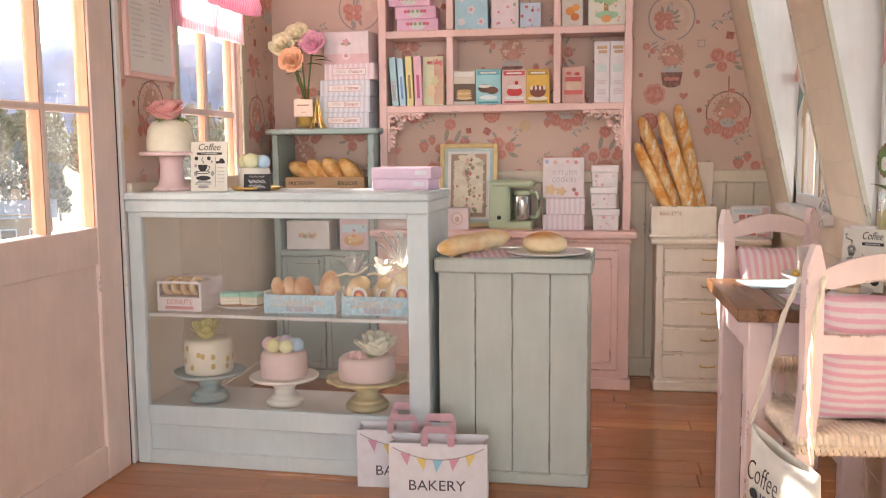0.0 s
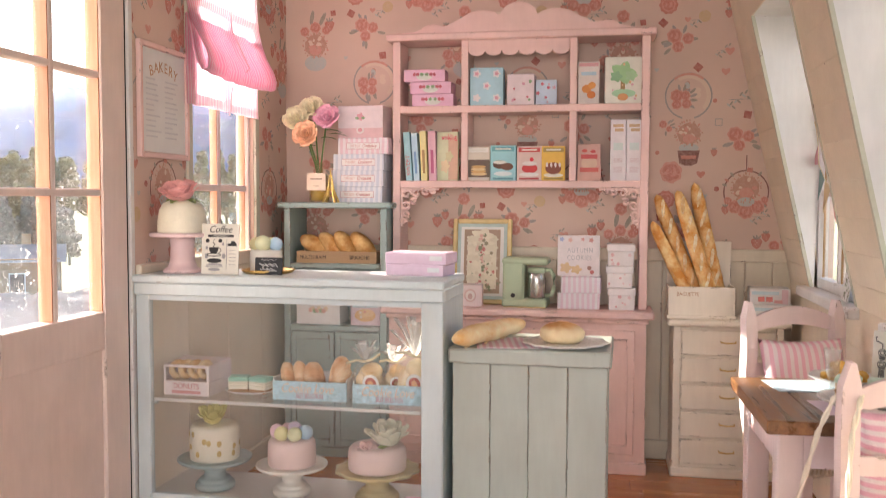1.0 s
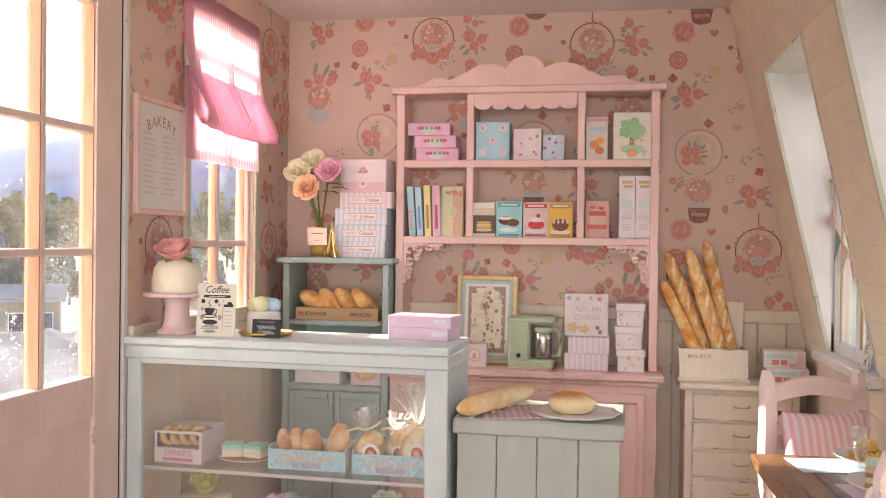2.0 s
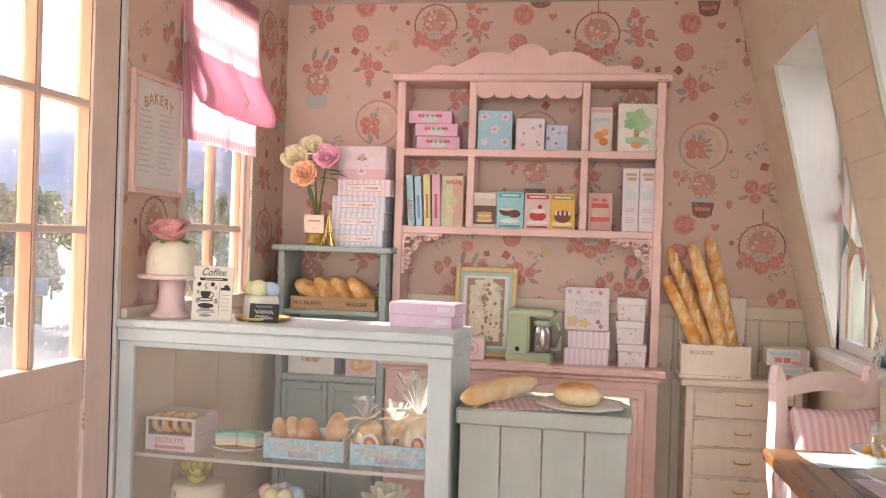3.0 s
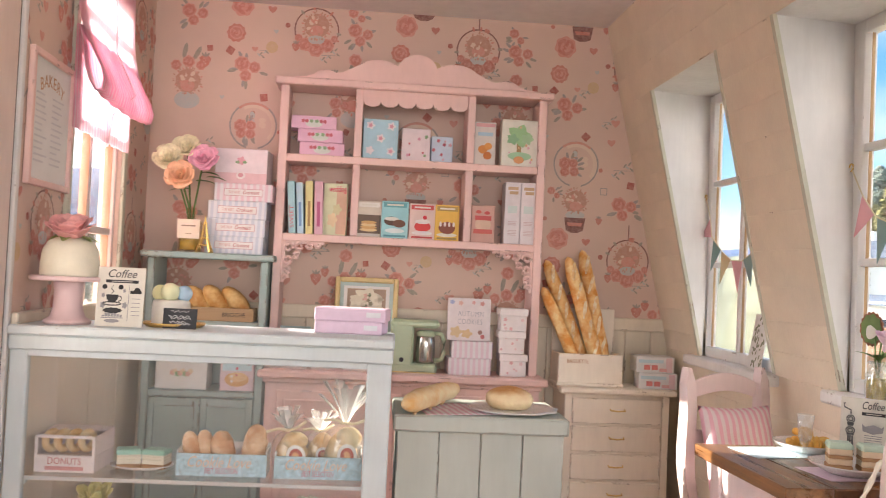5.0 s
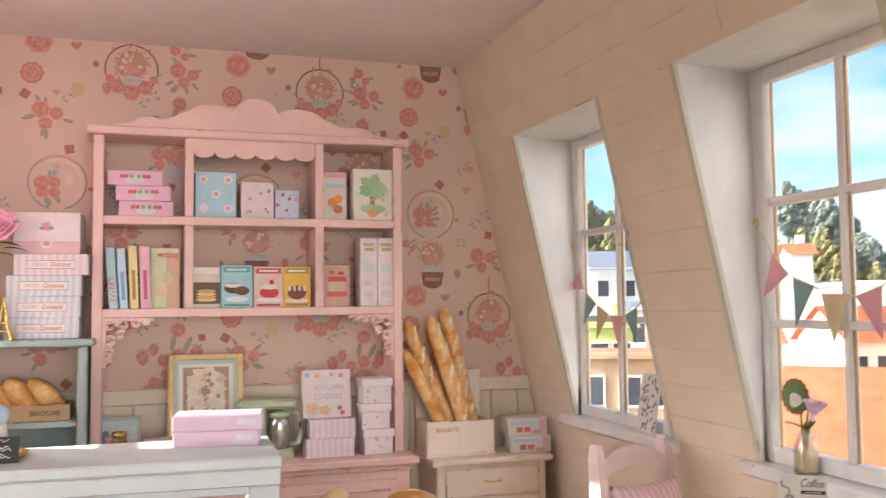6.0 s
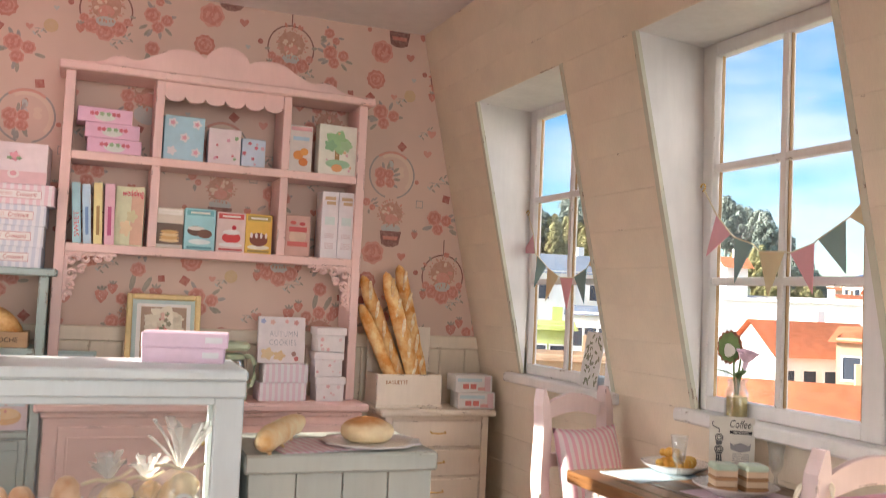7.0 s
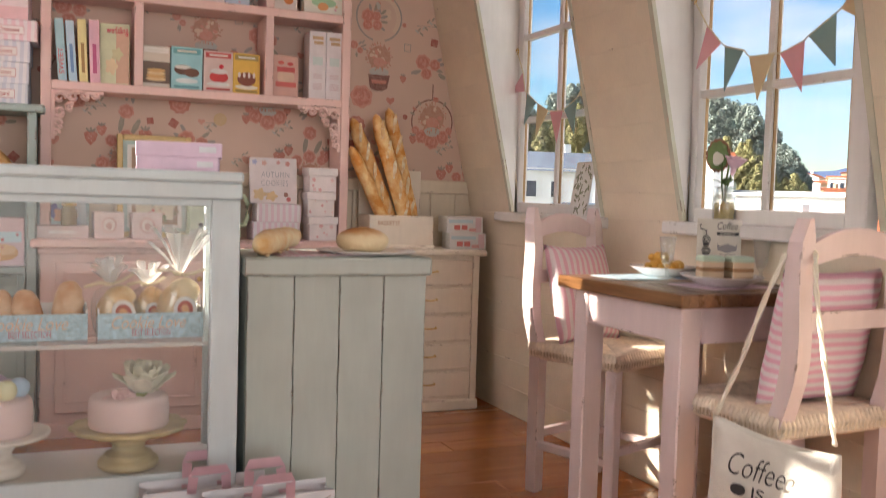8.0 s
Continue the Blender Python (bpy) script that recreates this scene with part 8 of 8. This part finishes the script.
for i in range(2):
    carton("flat_box", -0.616 + 0.004 * i, 3.345 + 0.004 * i, VT + i * 0.043, 0.242 - 0.012 * (1 - i), 0.13, 0.042, LILAC, "lilac-pink flat pastry box, stacked", (-10, -9)[i], [("bar", 0.33, 0.55, 0.2, (0.76, 0.76, 0.80), 0.4)], group="lilac boxes")

# ---- on the counter ----
CT = 0.826
nap = thing("napkin", -0.225, 3.30, CT, rz=10, label="pink and white checked napkin under the bread", category="napkin")
bm = bmesh.new()
bmesh.ops.create_grid(bm, x_segments=16, y_segments=16, size=0.5)
for v in bm.verts:
    v.co = Vector((v.co.x * 0.3, v.co.y * 0.24, 0.0022 + 0.0035 * (0.5 + noise.noise(Vector((v.co.x * 5, v.co.y * 5, 1))))))
bmesh.ops.solidify(bm, geom=bm.faces[:], thickness=0.0015)
part("cloth", smooth(bm), stripes("checked_cotton", (0.80, 0.72, 0.74), (0.74, 0.48, 0.56), axis=0, period=0.024, duty=0.5), nap)
plt = thing("plate", -0.055, 3.30, CT + 0.004, label="white wavy-edged ceramic plate", category="plate")
part("dish", smooth(lathe_bm([(0, 0), (0.11, 0.0), (0.148, 0.007), (0.15, 0.011), (0.11, 0.007), (0, 0.006)], 60, 0.04, 11)), C(0.80, 0.77, 0.74, 0.3), plt)
bun = thing("bread_bun", -0.067, 3.305, CT + 0.011, label="round golden bun on the plate", category="bread")
part("bun", moved(blob_bm(0.082, 0.08, 0.043, 0.06, 5, 2.0, 4, -0.03), Matrix.Translation((0, 0, 0.03))), bread_material("bun_crust", (0.58, 0.27, 0.08), (0.88, 0.73, 0.46), 8.0, (0.05, 0.07)), bun)
bag = thing("baguette", -0.452, 3.245, CT + 0.035, rx=0, ry=0, label="pale crusty baguette lying on the counter", category="bread")
bag.matrix_world = look(Vector((-0.428, 3.112, CT + 0.036)) * S, Vector((-0.668, 2.655, CT + 0.024)) * S)
part("loaf", loaf_bm(0.45, 0.036, 3, 8.0, 0.008, 3.6), bread_material("floury_baguette_crust", (0.82, 0.48, 0.18), (0.93, 0.80, 0.52), 7.0), bag)
slashes_part(bag, 0.41, 0.034, 3, FLOUR)


# ---- paper carrier bags on the floor ----
def carrier(x, y, rz, label):
    b = thing("carrier_bag", x, y, 0, rz=rz, label=label, category="bag", group="paper bags")
    w, d, h, t = 0.34, 0.075, 0.212, 0.0025
    WP = C(0.78, 0.77, 0.80)
    part("front", box_bm(-w / 2, w / 2, 0, t, 0, h, 0.0006), WP, b)
    part("back", box_bm(-w / 2, w / 2, d - t, d, 0, h + 0.012, 0.0006), WP, b)
    for sx in (-1, 1):
        sd = bmesh.new()
        pts = [(sx * w / 2, t), (sx * (w / 2 - 0.016), d / 2), (sx * w / 2, d - t)]
        lo = [sd.verts.new((px, py, 0)) for px, py in pts]
        hi = [sd.verts.new((px, py, h)) for px, py in pts]
        for i in range(2):
            sd.faces.new((lo[i], lo[i + 1], hi[i + 1], hi[i]))
        bmesh.ops.solidify(sd, geom=sd.faces[:], thickness=0.0015)
        part("gusset", sd, WP, b)
    part("bottom", box_bm(-w / 2 + 0.003, w / 2 - 0.003, t, d - t, 0, 0.003), WP, b)
    PK = C(0.88, 0.60, 0.67)
    for yy, dz, lean in ((t + 0.001, 0.0, -0.012), (d - t - 0.002, 0.014, 0.012)):
        hd = bmesh.new()
        for sx in (-1, 1):
            hd.faces.new([hd.verts.new(q) for q in ((sx * 0.06, yy, h - 0.03 + dz), (sx * 0.036, yy, h - 0.03 + dz), (sx * 0.03, yy + lean, h + 0.035 + dz), (sx * 0.056, yy + lean, h + 0.04 + dz))])
        hd.faces.new([hd.verts.new(q) for q in ((-0.056, yy + lean, h + 0.04 + dz), (0.056, yy + lean, h + 0.04 + dz), (0.042, yy + lean * 1.6, h + 0.066 + dz), (-0.042, yy + lean * 1.6, h + 0.066 + dz))])
        bmesh.ops.solidify(hd, geom=hd.faces[:], thickness=0.002)
        bmesh.ops.recalc_face_normals(hd, faces=hd.faces)
        part("handle", hd, PK, b, "folded pink paper handle")
    string = [(-w / 2 + 0.012 + (w - 0.024) * i / 16, -0.0008, h - 0.015 - 0.042 * (1 - (2 * i / 16 - 1) ** 2)) for i in range(17)]
    part("printed_string", tube_bm(string, 0.0014, 5), C(0.36, 0.27, 0.24), b)
    cols = ((0.72, 0.36, 0.50), (0.80, 0.64, 0.22), (0.30, 0.60, 0.74), (0.72, 0.36, 0.50), (0.80, 0.64, 0.22))
    for i, c in enumerate(cols):
        u = -0.112 + 0.056 * i
        z = h - 0.015 - 0.042 * (1 - (2 * u / (w - 0.024)) ** 2)
        sl = 0.25 * 2 * u
        fl = slab_bm([(u - 0.018, z - 0.018 * sl), (u + 0.018, z + 0.018 * sl), (u + 0.006 * (1 if u < 0 else -1), z - 0.044)], 0.0007)
        part("printed_flag", moved(fl, Matrix.Translation((0, -0.0011, 0))), C(*c), b)
    text("BAKERY", 0.052, C(0.10, 0.08, 0.09), b, at(-0.005, -0.0008, 0.062), width=0.195)
    return b


carrier(-0.408, 2.945, 4, "white paper carrier bag, pastel bunting, pink handles")
carrier(-0.555, 3.068, 3, "white paper carrier bag behind another, pink handles")


# ---- cushions, tote bag and table setting ----
def cushion(name, x, y, z, w, h, t, rx, rz, axis, label):
    """A plump square cushion standing in local x and z."""
    c = thing(name, x, y, z, rx=rx, rz=rz, label=label, category="cushion", group="striped cushions")
    bm = bmesh.new()
    n = 20
    front, back = [], []
    for i in range(n + 1):
        for k in range(n + 1):
            u, v = 2 * i / n - 1, 2 * k / n - 1
            p = ((1 - u ** 4) * (1 - v ** 4)) ** 0.55
            pinch = 1 - 0.07 * (1 - u * u) * (v * v) - 0.07 * (1 - v * v) * (u * u)
            wr = 0.006 * noise.noise(Vector((u * 3, v * 3, x * 7)))
            front.append(bm.verts.new((u * w / 2 * pinch, -t / 2 * p + wr * p, h / 2 + v * h / 2 * pinch)))
            back.append(bm.verts.new((u * w / 2 * pinch, t / 2 * p + wr * p + 0.001, h / 2 + v * h / 2 * pinch)))
    m = n + 1
    for i in range(n):
        for k in range(n):
            bm.faces.new((front[i * m + k], front[(i + 1) * m + k], front[(i + 1) * m + k + 1], front[i * m + k + 1]))
            bm.faces.new((back[i * m + k], back[i * m + k + 1], back[(i + 1) * m + k + 1], back[(i + 1) * m + k]))
    bmesh.ops.remove_doubles(bm, verts=bm.verts, dist=0.0015)
    bmesh.ops.recalc_face_normals(bm, faces=bm.faces)
    part("cover", smooth(bm), STRIPE_V if axis == 0 else STRIPE_H, c)
    return c


STRIPE_V = stripes("pink_striped_cotton", (0.84, 0.50, 0.60), (0.86, 0.76, 0.77), axis=0, period=0.026, duty=0.5, bump=0.5)
STRIPE_H = stripes("pink_cross_striped_cotton", (0.84, 0.48, 0.60), (0.86, 0.78, 0.79), axis=2, period=0.024, duty=0.5, bump=0.5)
cushion("cushion", 0.79, 3.335, 0.52, 0.31, 0.35, 0.085, -16, 15, 0, "pink striped cushion leaning on the chair back")
cushion("cushion", 0.835, 2.385, 0.51, 0.35, 0.36, 0.09, 12, 3, 2, "pink striped cushion leaning inside the chair")

TOTE = plain("tote_canvas", (0.80, 0.78, 0.71), 0.85, 0.08, 16.0, 0.5, 260.0)
tb = thing("tote_bag", 0.571, 2.207, 0.15, rx=0, ry=0, rz=-71, label="white canvas tote bag hanging from the chair post", category="bag")
bm = bmesh.new()
n, m = 16, 14
fr_, bk_ = [], []
for i in range(n + 1):
    for k in range(m + 1):
        u, v = 2 * i / n - 1, k / m
        wd = 0.165 * (1 - 0.06 * v)
        top = 0.345 - 0.016 * u * v - 0.02 * (1 - u * u) * v
        bul = 0.03 * (1 - u ** 4) * math.sin(math.pi * min(1.0, 0.1 + 0.8 * v)) + 0.012 * v * (1 - u * u)
        wr = 0.006 * noise.noise(Vector((u * 2.2, v * 2.5, 3)))
        fr_.append(bm.verts.new((u * wd, -bul + wr, top * v)))
        bk_.append(bm.verts.new((u * wd, bul * 0.8 + wr + 0.002, top * v)))
q = m + 1
for i in range(n):
    for k in range(m):
        bm.faces.new((fr_[i * q + k], fr_[(i + 1) * q + k], fr_[(i + 1) * q + k + 1], fr_[i * q + k + 1]))
        bm.faces.new((bk_[i * q + k], bk_[i * q + k + 1], bk_[(i + 1) * q + k + 1], bk_[(i + 1) * q + k]))
for k in range(m):
    for i in (0, n):
        bm.faces.new((fr_[i * q + k], fr_[i * q + k + 1], bk_[i * q + k + 1], bk_[i * q + k]))
for i in range(n):
    bm.faces.new((fr_[i * q], bk_[i * q], bk_[(i + 1) * q], fr_[(i + 1) * q]))
bmesh.ops.recalc_face_normals(bm, faces=bm.faces)
bmesh.ops.solidify(bm, geom=bm.faces[:], thickness=0.003)
part("body", smooth(bm), TOTE, tb)
cord = bmesh.new()
P = [(-0.145, -0.01, 0.36), (-0.09, 0.0, 0.5), (-0.04, 0.012, 0.66), (-0.016, 0.035, 0.745), (-0.004, 0.07, 0.772), (0.026, 0.08, 0.772), (0.046, 0.06, 0.752), (0.065, 0.03, 0.68), (0.1, 0.0, 0.56), (0.13, -0.014, 0.44), (0.15, -0.016, 0.335)]
pts = []
for a, b in zip(P, P[1:]):
    for s in range(6):
        pts.append(Vector(a).lerp(Vector(b), s / 6))
for ph in (0, math.pi):
    tw = [p + Vector((0.003 * math.cos(i * 0.9 + ph), 0.003 * math.sin(i * 0.9 + ph), 0)) for i, p in enumerate(pts)]
    join(cord, tube_bm(tw, 0.0043, 6))
part("cord_handle", smooth(cord), C(0.85, 0.79, 0.66, 0.9), tb, "twisted cream cord handle")
text("Coffee", 0.08, INK, tb, at(-0.02, -0.046, 0.262, 0, 4, 0), width=0.14, slant=0.35, thin=0.012)
text("IS", 0.036, INK, tb, at(-0.01, -0.045, 0.208, 0, 4, 0), width=0.03)
part("heart_mark", moved(disc_bm(-0.06, 0.208, 0.016, 1.0, 2, 0.2, 16), Matrix.Translation((0, -0.043, 0))), INK, tb)
part("lettering_bar", moved(box_bm(-0.09, 0.05, 0, 0.0008, 0.145, 0.162), Matrix.Translation((0, -0.043, 0))), INK, tb)

TT = 0.784
TABLE_CLEAR = glass("drinking_glass", (0.93, 0.94, 0.93), 0.03, sheen=0.06, shine_min=0.1)


def dinner_plate(x, y, r, label):
    p = thing("plate", x, y, TT + 0.0035, label=label, category="plate", group="plates on the table")
    part("dish", smooth(lathe_bm([(0, 0), (r * 0.55, 0), (r * 0.62, 0.004), (r * 0.97, 0.024), (r, 0.029), (r * 0.95, 0.028), (r * 0.62, 0.01), (0, 0.008)], 44, 0.015, 8)), C(0.80, 0.77, 0.74, 0.25), p)
    return p


for x, y, rz, c, nm in ((0.70, 2.93, 8, (0.50, 0.66, 0.76), "pale blue"), (0.775, 2.645, 6, (0.76, 0.62, 0.72), "lilac")):
    mt = thing("placemat", x, y, TT + 0.0004, rz=rz, label=nm + " paper placemat on the table", category="placemat", group="placemats")
    part("sheet", box_bm(-0.125, 0.125, -0.085, 0.085, 0, 0.002, 0.0006), C(*c), mt)
dinner_plate(0.80, 2.95, 0.105, "white plate with croissant pastries")
dinner_plate(0.765, 2.64, 0.113, "white plate with two iced cakes")
GOLDEN = bread_material("golden_pastry", (0.74, 0.36, 0.05), (0.84, 0.56, 0.14), 20.0)
for i, (x, y, z, a) in enumerate(((0.77, 2.945, 0.028, 20), (0.81, 2.95, 0.028, -30), (0.845, 2.94, 0.026, 60), (0.79, 2.95, 0.062, 100), (0.80, 2.91, 0.024, 0))):
    cr = thing("pastry", x, y, TT + 0.012 + z * 0.75, rz=a, label="small golden glazed pastry on the plate", category="pastry", group="pastries")
    bm = bmesh.new()
    for k in range(5):
        f = k / 4 - 0.5
        join(bm, moved(blob_bm(0.011, 0.02 * (1 - 1.6 * f * f), 0.02 * (1 - 1.6 * f * f), 0.12, 8, i + k, 2), Matrix.Translation((f * 0.06, 0.05 * f * f, 0))))
    part("body", smooth(bm), GOLDEN, cr)
iced_slice(0.735, 2.655, TT + 0.013, -20, 0.064, 0.06, "iced cakes on the table", (0.56, 0.72, 0.58), True)
iced_slice(0.81, 2.625, TT + 0.013, -14, 0.064, 0.06, "iced cakes on the table", (0.60, 0.74, 0.60), True)


def wine_glass(x, y):
    g = thing("drinking_glass", x, y, TT + 0.003, label="small clear stemmed glass", category="glass", group="table glasses")
    o = part("bowl", smooth(lathe_bm([(0, 0), (0.026, 0), (0.027, 0.003), (0.006, 0.008), (0.005, 0.03), (0.012, 0.04), (0.02, 0.06), (0.021, 0.09), (0.026, 0.125), (0.0245, 0.125), (0.019, 0.09), (0.018, 0.062), (0.008, 0.044), (0, 0.042)], 24)), TABLE_CLEAR, g)
    o.visible_shadow = False


wine_glass(0.74, 2.855)
wine_glass(0.97, 2.715)
sg = coffee_sign(0.895, 2.815, TT, 0.128, 0.185, -38, "cream coffee menu card standing on the table", grinder=True)

# window sills
JAR_GLASS = glass("jar_glass", (0.95, 0.97, 0.96), 0.03, sheen=0.09, shine_min=0.12)
sv = thing("bud_vase", 0.995, 2.918, W_Z0 - 0.003, label="small glass jar vase with pink lily on the sill", category="vase")
part("jar", smooth(lathe_bm([(0, 0), (0.033, 0), (0.036, 0.005), (0.036, 0.078), (0.028, 0.092), (0.026, 0.108), (0.031, 0.112), (0.031, 0.118), (0.024, 0.118), (0.022, 0.095), (0.031, 0.078), (0.031, 0.006), (0, 0.005)], 24)), JAR_GLASS, sv).visible_shadow = False
part("moss_filling", lathe_bm([(0, 0.007), (0.03, 0.007), (0.0295, 0.03), (0.0302, 0.05), (0.028, 0.066), (0, 0.07)], 22, 0.05, 7), plain("dried_moss", (0.60, 0.44, 0.08), 0.9, 0.4, 90.0, 0.8), sv)
for a, b in (((0, 0, 0.05), (0.0, -0.035, 0.18)), ((0, 0, 0.05), (0, 0.02, 0.2)), ((0, 0, 0.05), (0.004, -0.01, 0.19))):
    part("stem", tube_bm([a, ((a[0] + b[0]) / 2, (a[1] + b[1]) / 2 + 0.006, 0.12), b], 0.003, 6), LEAF, sv)
bloom("bloom", sv, 0.0, -0.035, 0.17, 0.044, plain("petal_lilac_pink", (0.86, 0.60, 0.70), 0.7, 0.15, 30.0, 0.1), 4, 51, 14, "pink paper lily", "peony")
part("leaf_rim", moved(disc_bm(0, 0, 0.043, 1.22, 17, 0.05, 68, 0.0015), Matrix.Translation((-0.003, 0.036, 0.215)) @ pose(0, 0, 0, 0, 0, -70)), plain("leaf_rust", (0.30, 0.12, 0.06), 0.6, 0.3, 60.0), sv, "rust-red frilled leaf edge")
part("leaf", moved(disc_bm(0, 0, 0.036, 1.25, 9, 0.06, 36, 0.002), Matrix.Translation((-0.006, 0.035, 0.215)) @ pose(0, 0, 0, 0, 0, -70)), LEAF, sv, "round frilled red-green leaf")
part("leaf", moved(disc_bm(0, 0, 0.019, 1.1, 3, 0.1, 18, 0.002), Matrix.Translation((-0.009, 0.03, 0.205)) @ pose(0, 0, 0, 0, 0, -70)), C(0.74, 0.72, 0.64), sv)
for a in (40, 150, -60):
    part("leaf", moved(leaf_bm(0.07, 0.03), Matrix.Translation((0, 0, 0.12)) @ pose(0, 0, 0, 35, 0, a)), LEAF, sv)
cd = thing("greeting_card", 1.0, 3.81, W_Z0 - 0.003, rz=-95, rx=-9, label="white card with leafy print leaning on the window", category="card")
part("card", box_bm(-0.08, 0.08, 0, 0.003, 0, 0.222, 0.0006), C(0.76, 0.75, 0.73), cd)
lv = bmesh.new()
rl_ = random.Random(17)
for k in range(40):
    join(lv, moved(disc_bm(0, 0, rl_.uniform(0.009, 0.016), 0.42, n=9, t=0.0005), Matrix.Translation((rl_.uniform(-0.066, 0.066), -0.0006, rl_.uniform(0.015, 0.205))) @ pose(0, 0, 0, 0, rl_.uniform(0, 180), 0)))
part("leaf_print", lv, C(0.26, 0.28, 0.20), cd)


def bunting(points, hooks, label):
    """Card flags on a cord; points are (y, z) along the cord, a flag between each pair."""
    b = thing("bunting", 1.0, 0, 0, label=label, category="bunting", group="bunting garlands")
    path = [hooks[0]] + [p for pr in points for p in pr] + [hooks[1]]
    part("cord", tube_bm([(0.0, y, z) for y, z in path], 0.0025, 5), C(0.72, 0.64, 0.46, 0.9), b)
    cols = ((0.76, 0.40, 0.44), (0.24, 0.37, 0.36), (0.66, 0.55, 0.34))
    for i, ((ya, za), (yb, zb)) in enumerate(points):
        ln = math.hypot(yb - ya, zb - za)
        ny, nz = (zb - za) / ln, -(yb - ya) / ln
        if nz > 0:
            ny, nz = -ny, -nz
        tip = ((ya + yb) / 2 + ny * 0.135, (za + zb) / 2 + nz * 0.135)
        bm = bmesh.new()
        tilt = 0.008 * math.sin(i * 2.3 + 1)
        tri = [[bm.verts.new(v) for v in ((e, ya, za), (e, yb, zb), (e + tilt, *tip))] for e in (-0.0013, 0.0013)]
        bm.faces.new(tri[0]), bm.faces.new(tri[1][::-1])
        for k in range(3):
            bm.faces.new((tri[0][k], tri[1][k], tri[1][(k + 1) % 3], tri[0][(k + 1) % 3]))
        bmesh.ops.recalc_face_normals(bm, faces=bm.faces)
        part("flag", bm, plain("flag_card", cols[i % 3], 0.8, 0.06), b)
    for hy, hz in hooks:
        part("hook", smooth(tube_bm([(0.0, hy + 0.012 * math.cos(a), hz + 0.012 * math.sin(a)) for a in [0.6 * k for k in range(9)]], 0.003, 6)), GOLD, b, "brass screw hook")


bunting((((3.045, 1.589), (2.973, 1.523)), ((2.955, 1.511), (2.868, 1.486)), ((2.842, 1.463), (2.735, 1.459)), ((2.712, 1.455), (2.62, 1.48)), ((2.606, 1.49), (2.51, 1.537)), ((2.495, 1.545), (2.42, 1.61))), ((3.118, 1.685), (2.37, 1.685)), "pastel card bunting strung across the dormer window")
bunting((((4.32, 1.588), (4.295, 1.50)), ((4.273, 1.489), (4.184, 1.440)), ((4.173, 1.433), (4.075, 1.395)), ((4.059, 1.391), (3.954, 1.388)), ((3.94, 1.392), (3.845, 1.426)), ((3.83, 1.44), (3.76, 1.52))), ((4.384, 1.689), (3.70, 1.66)), "pastel card bunting strung across the far dormer window")
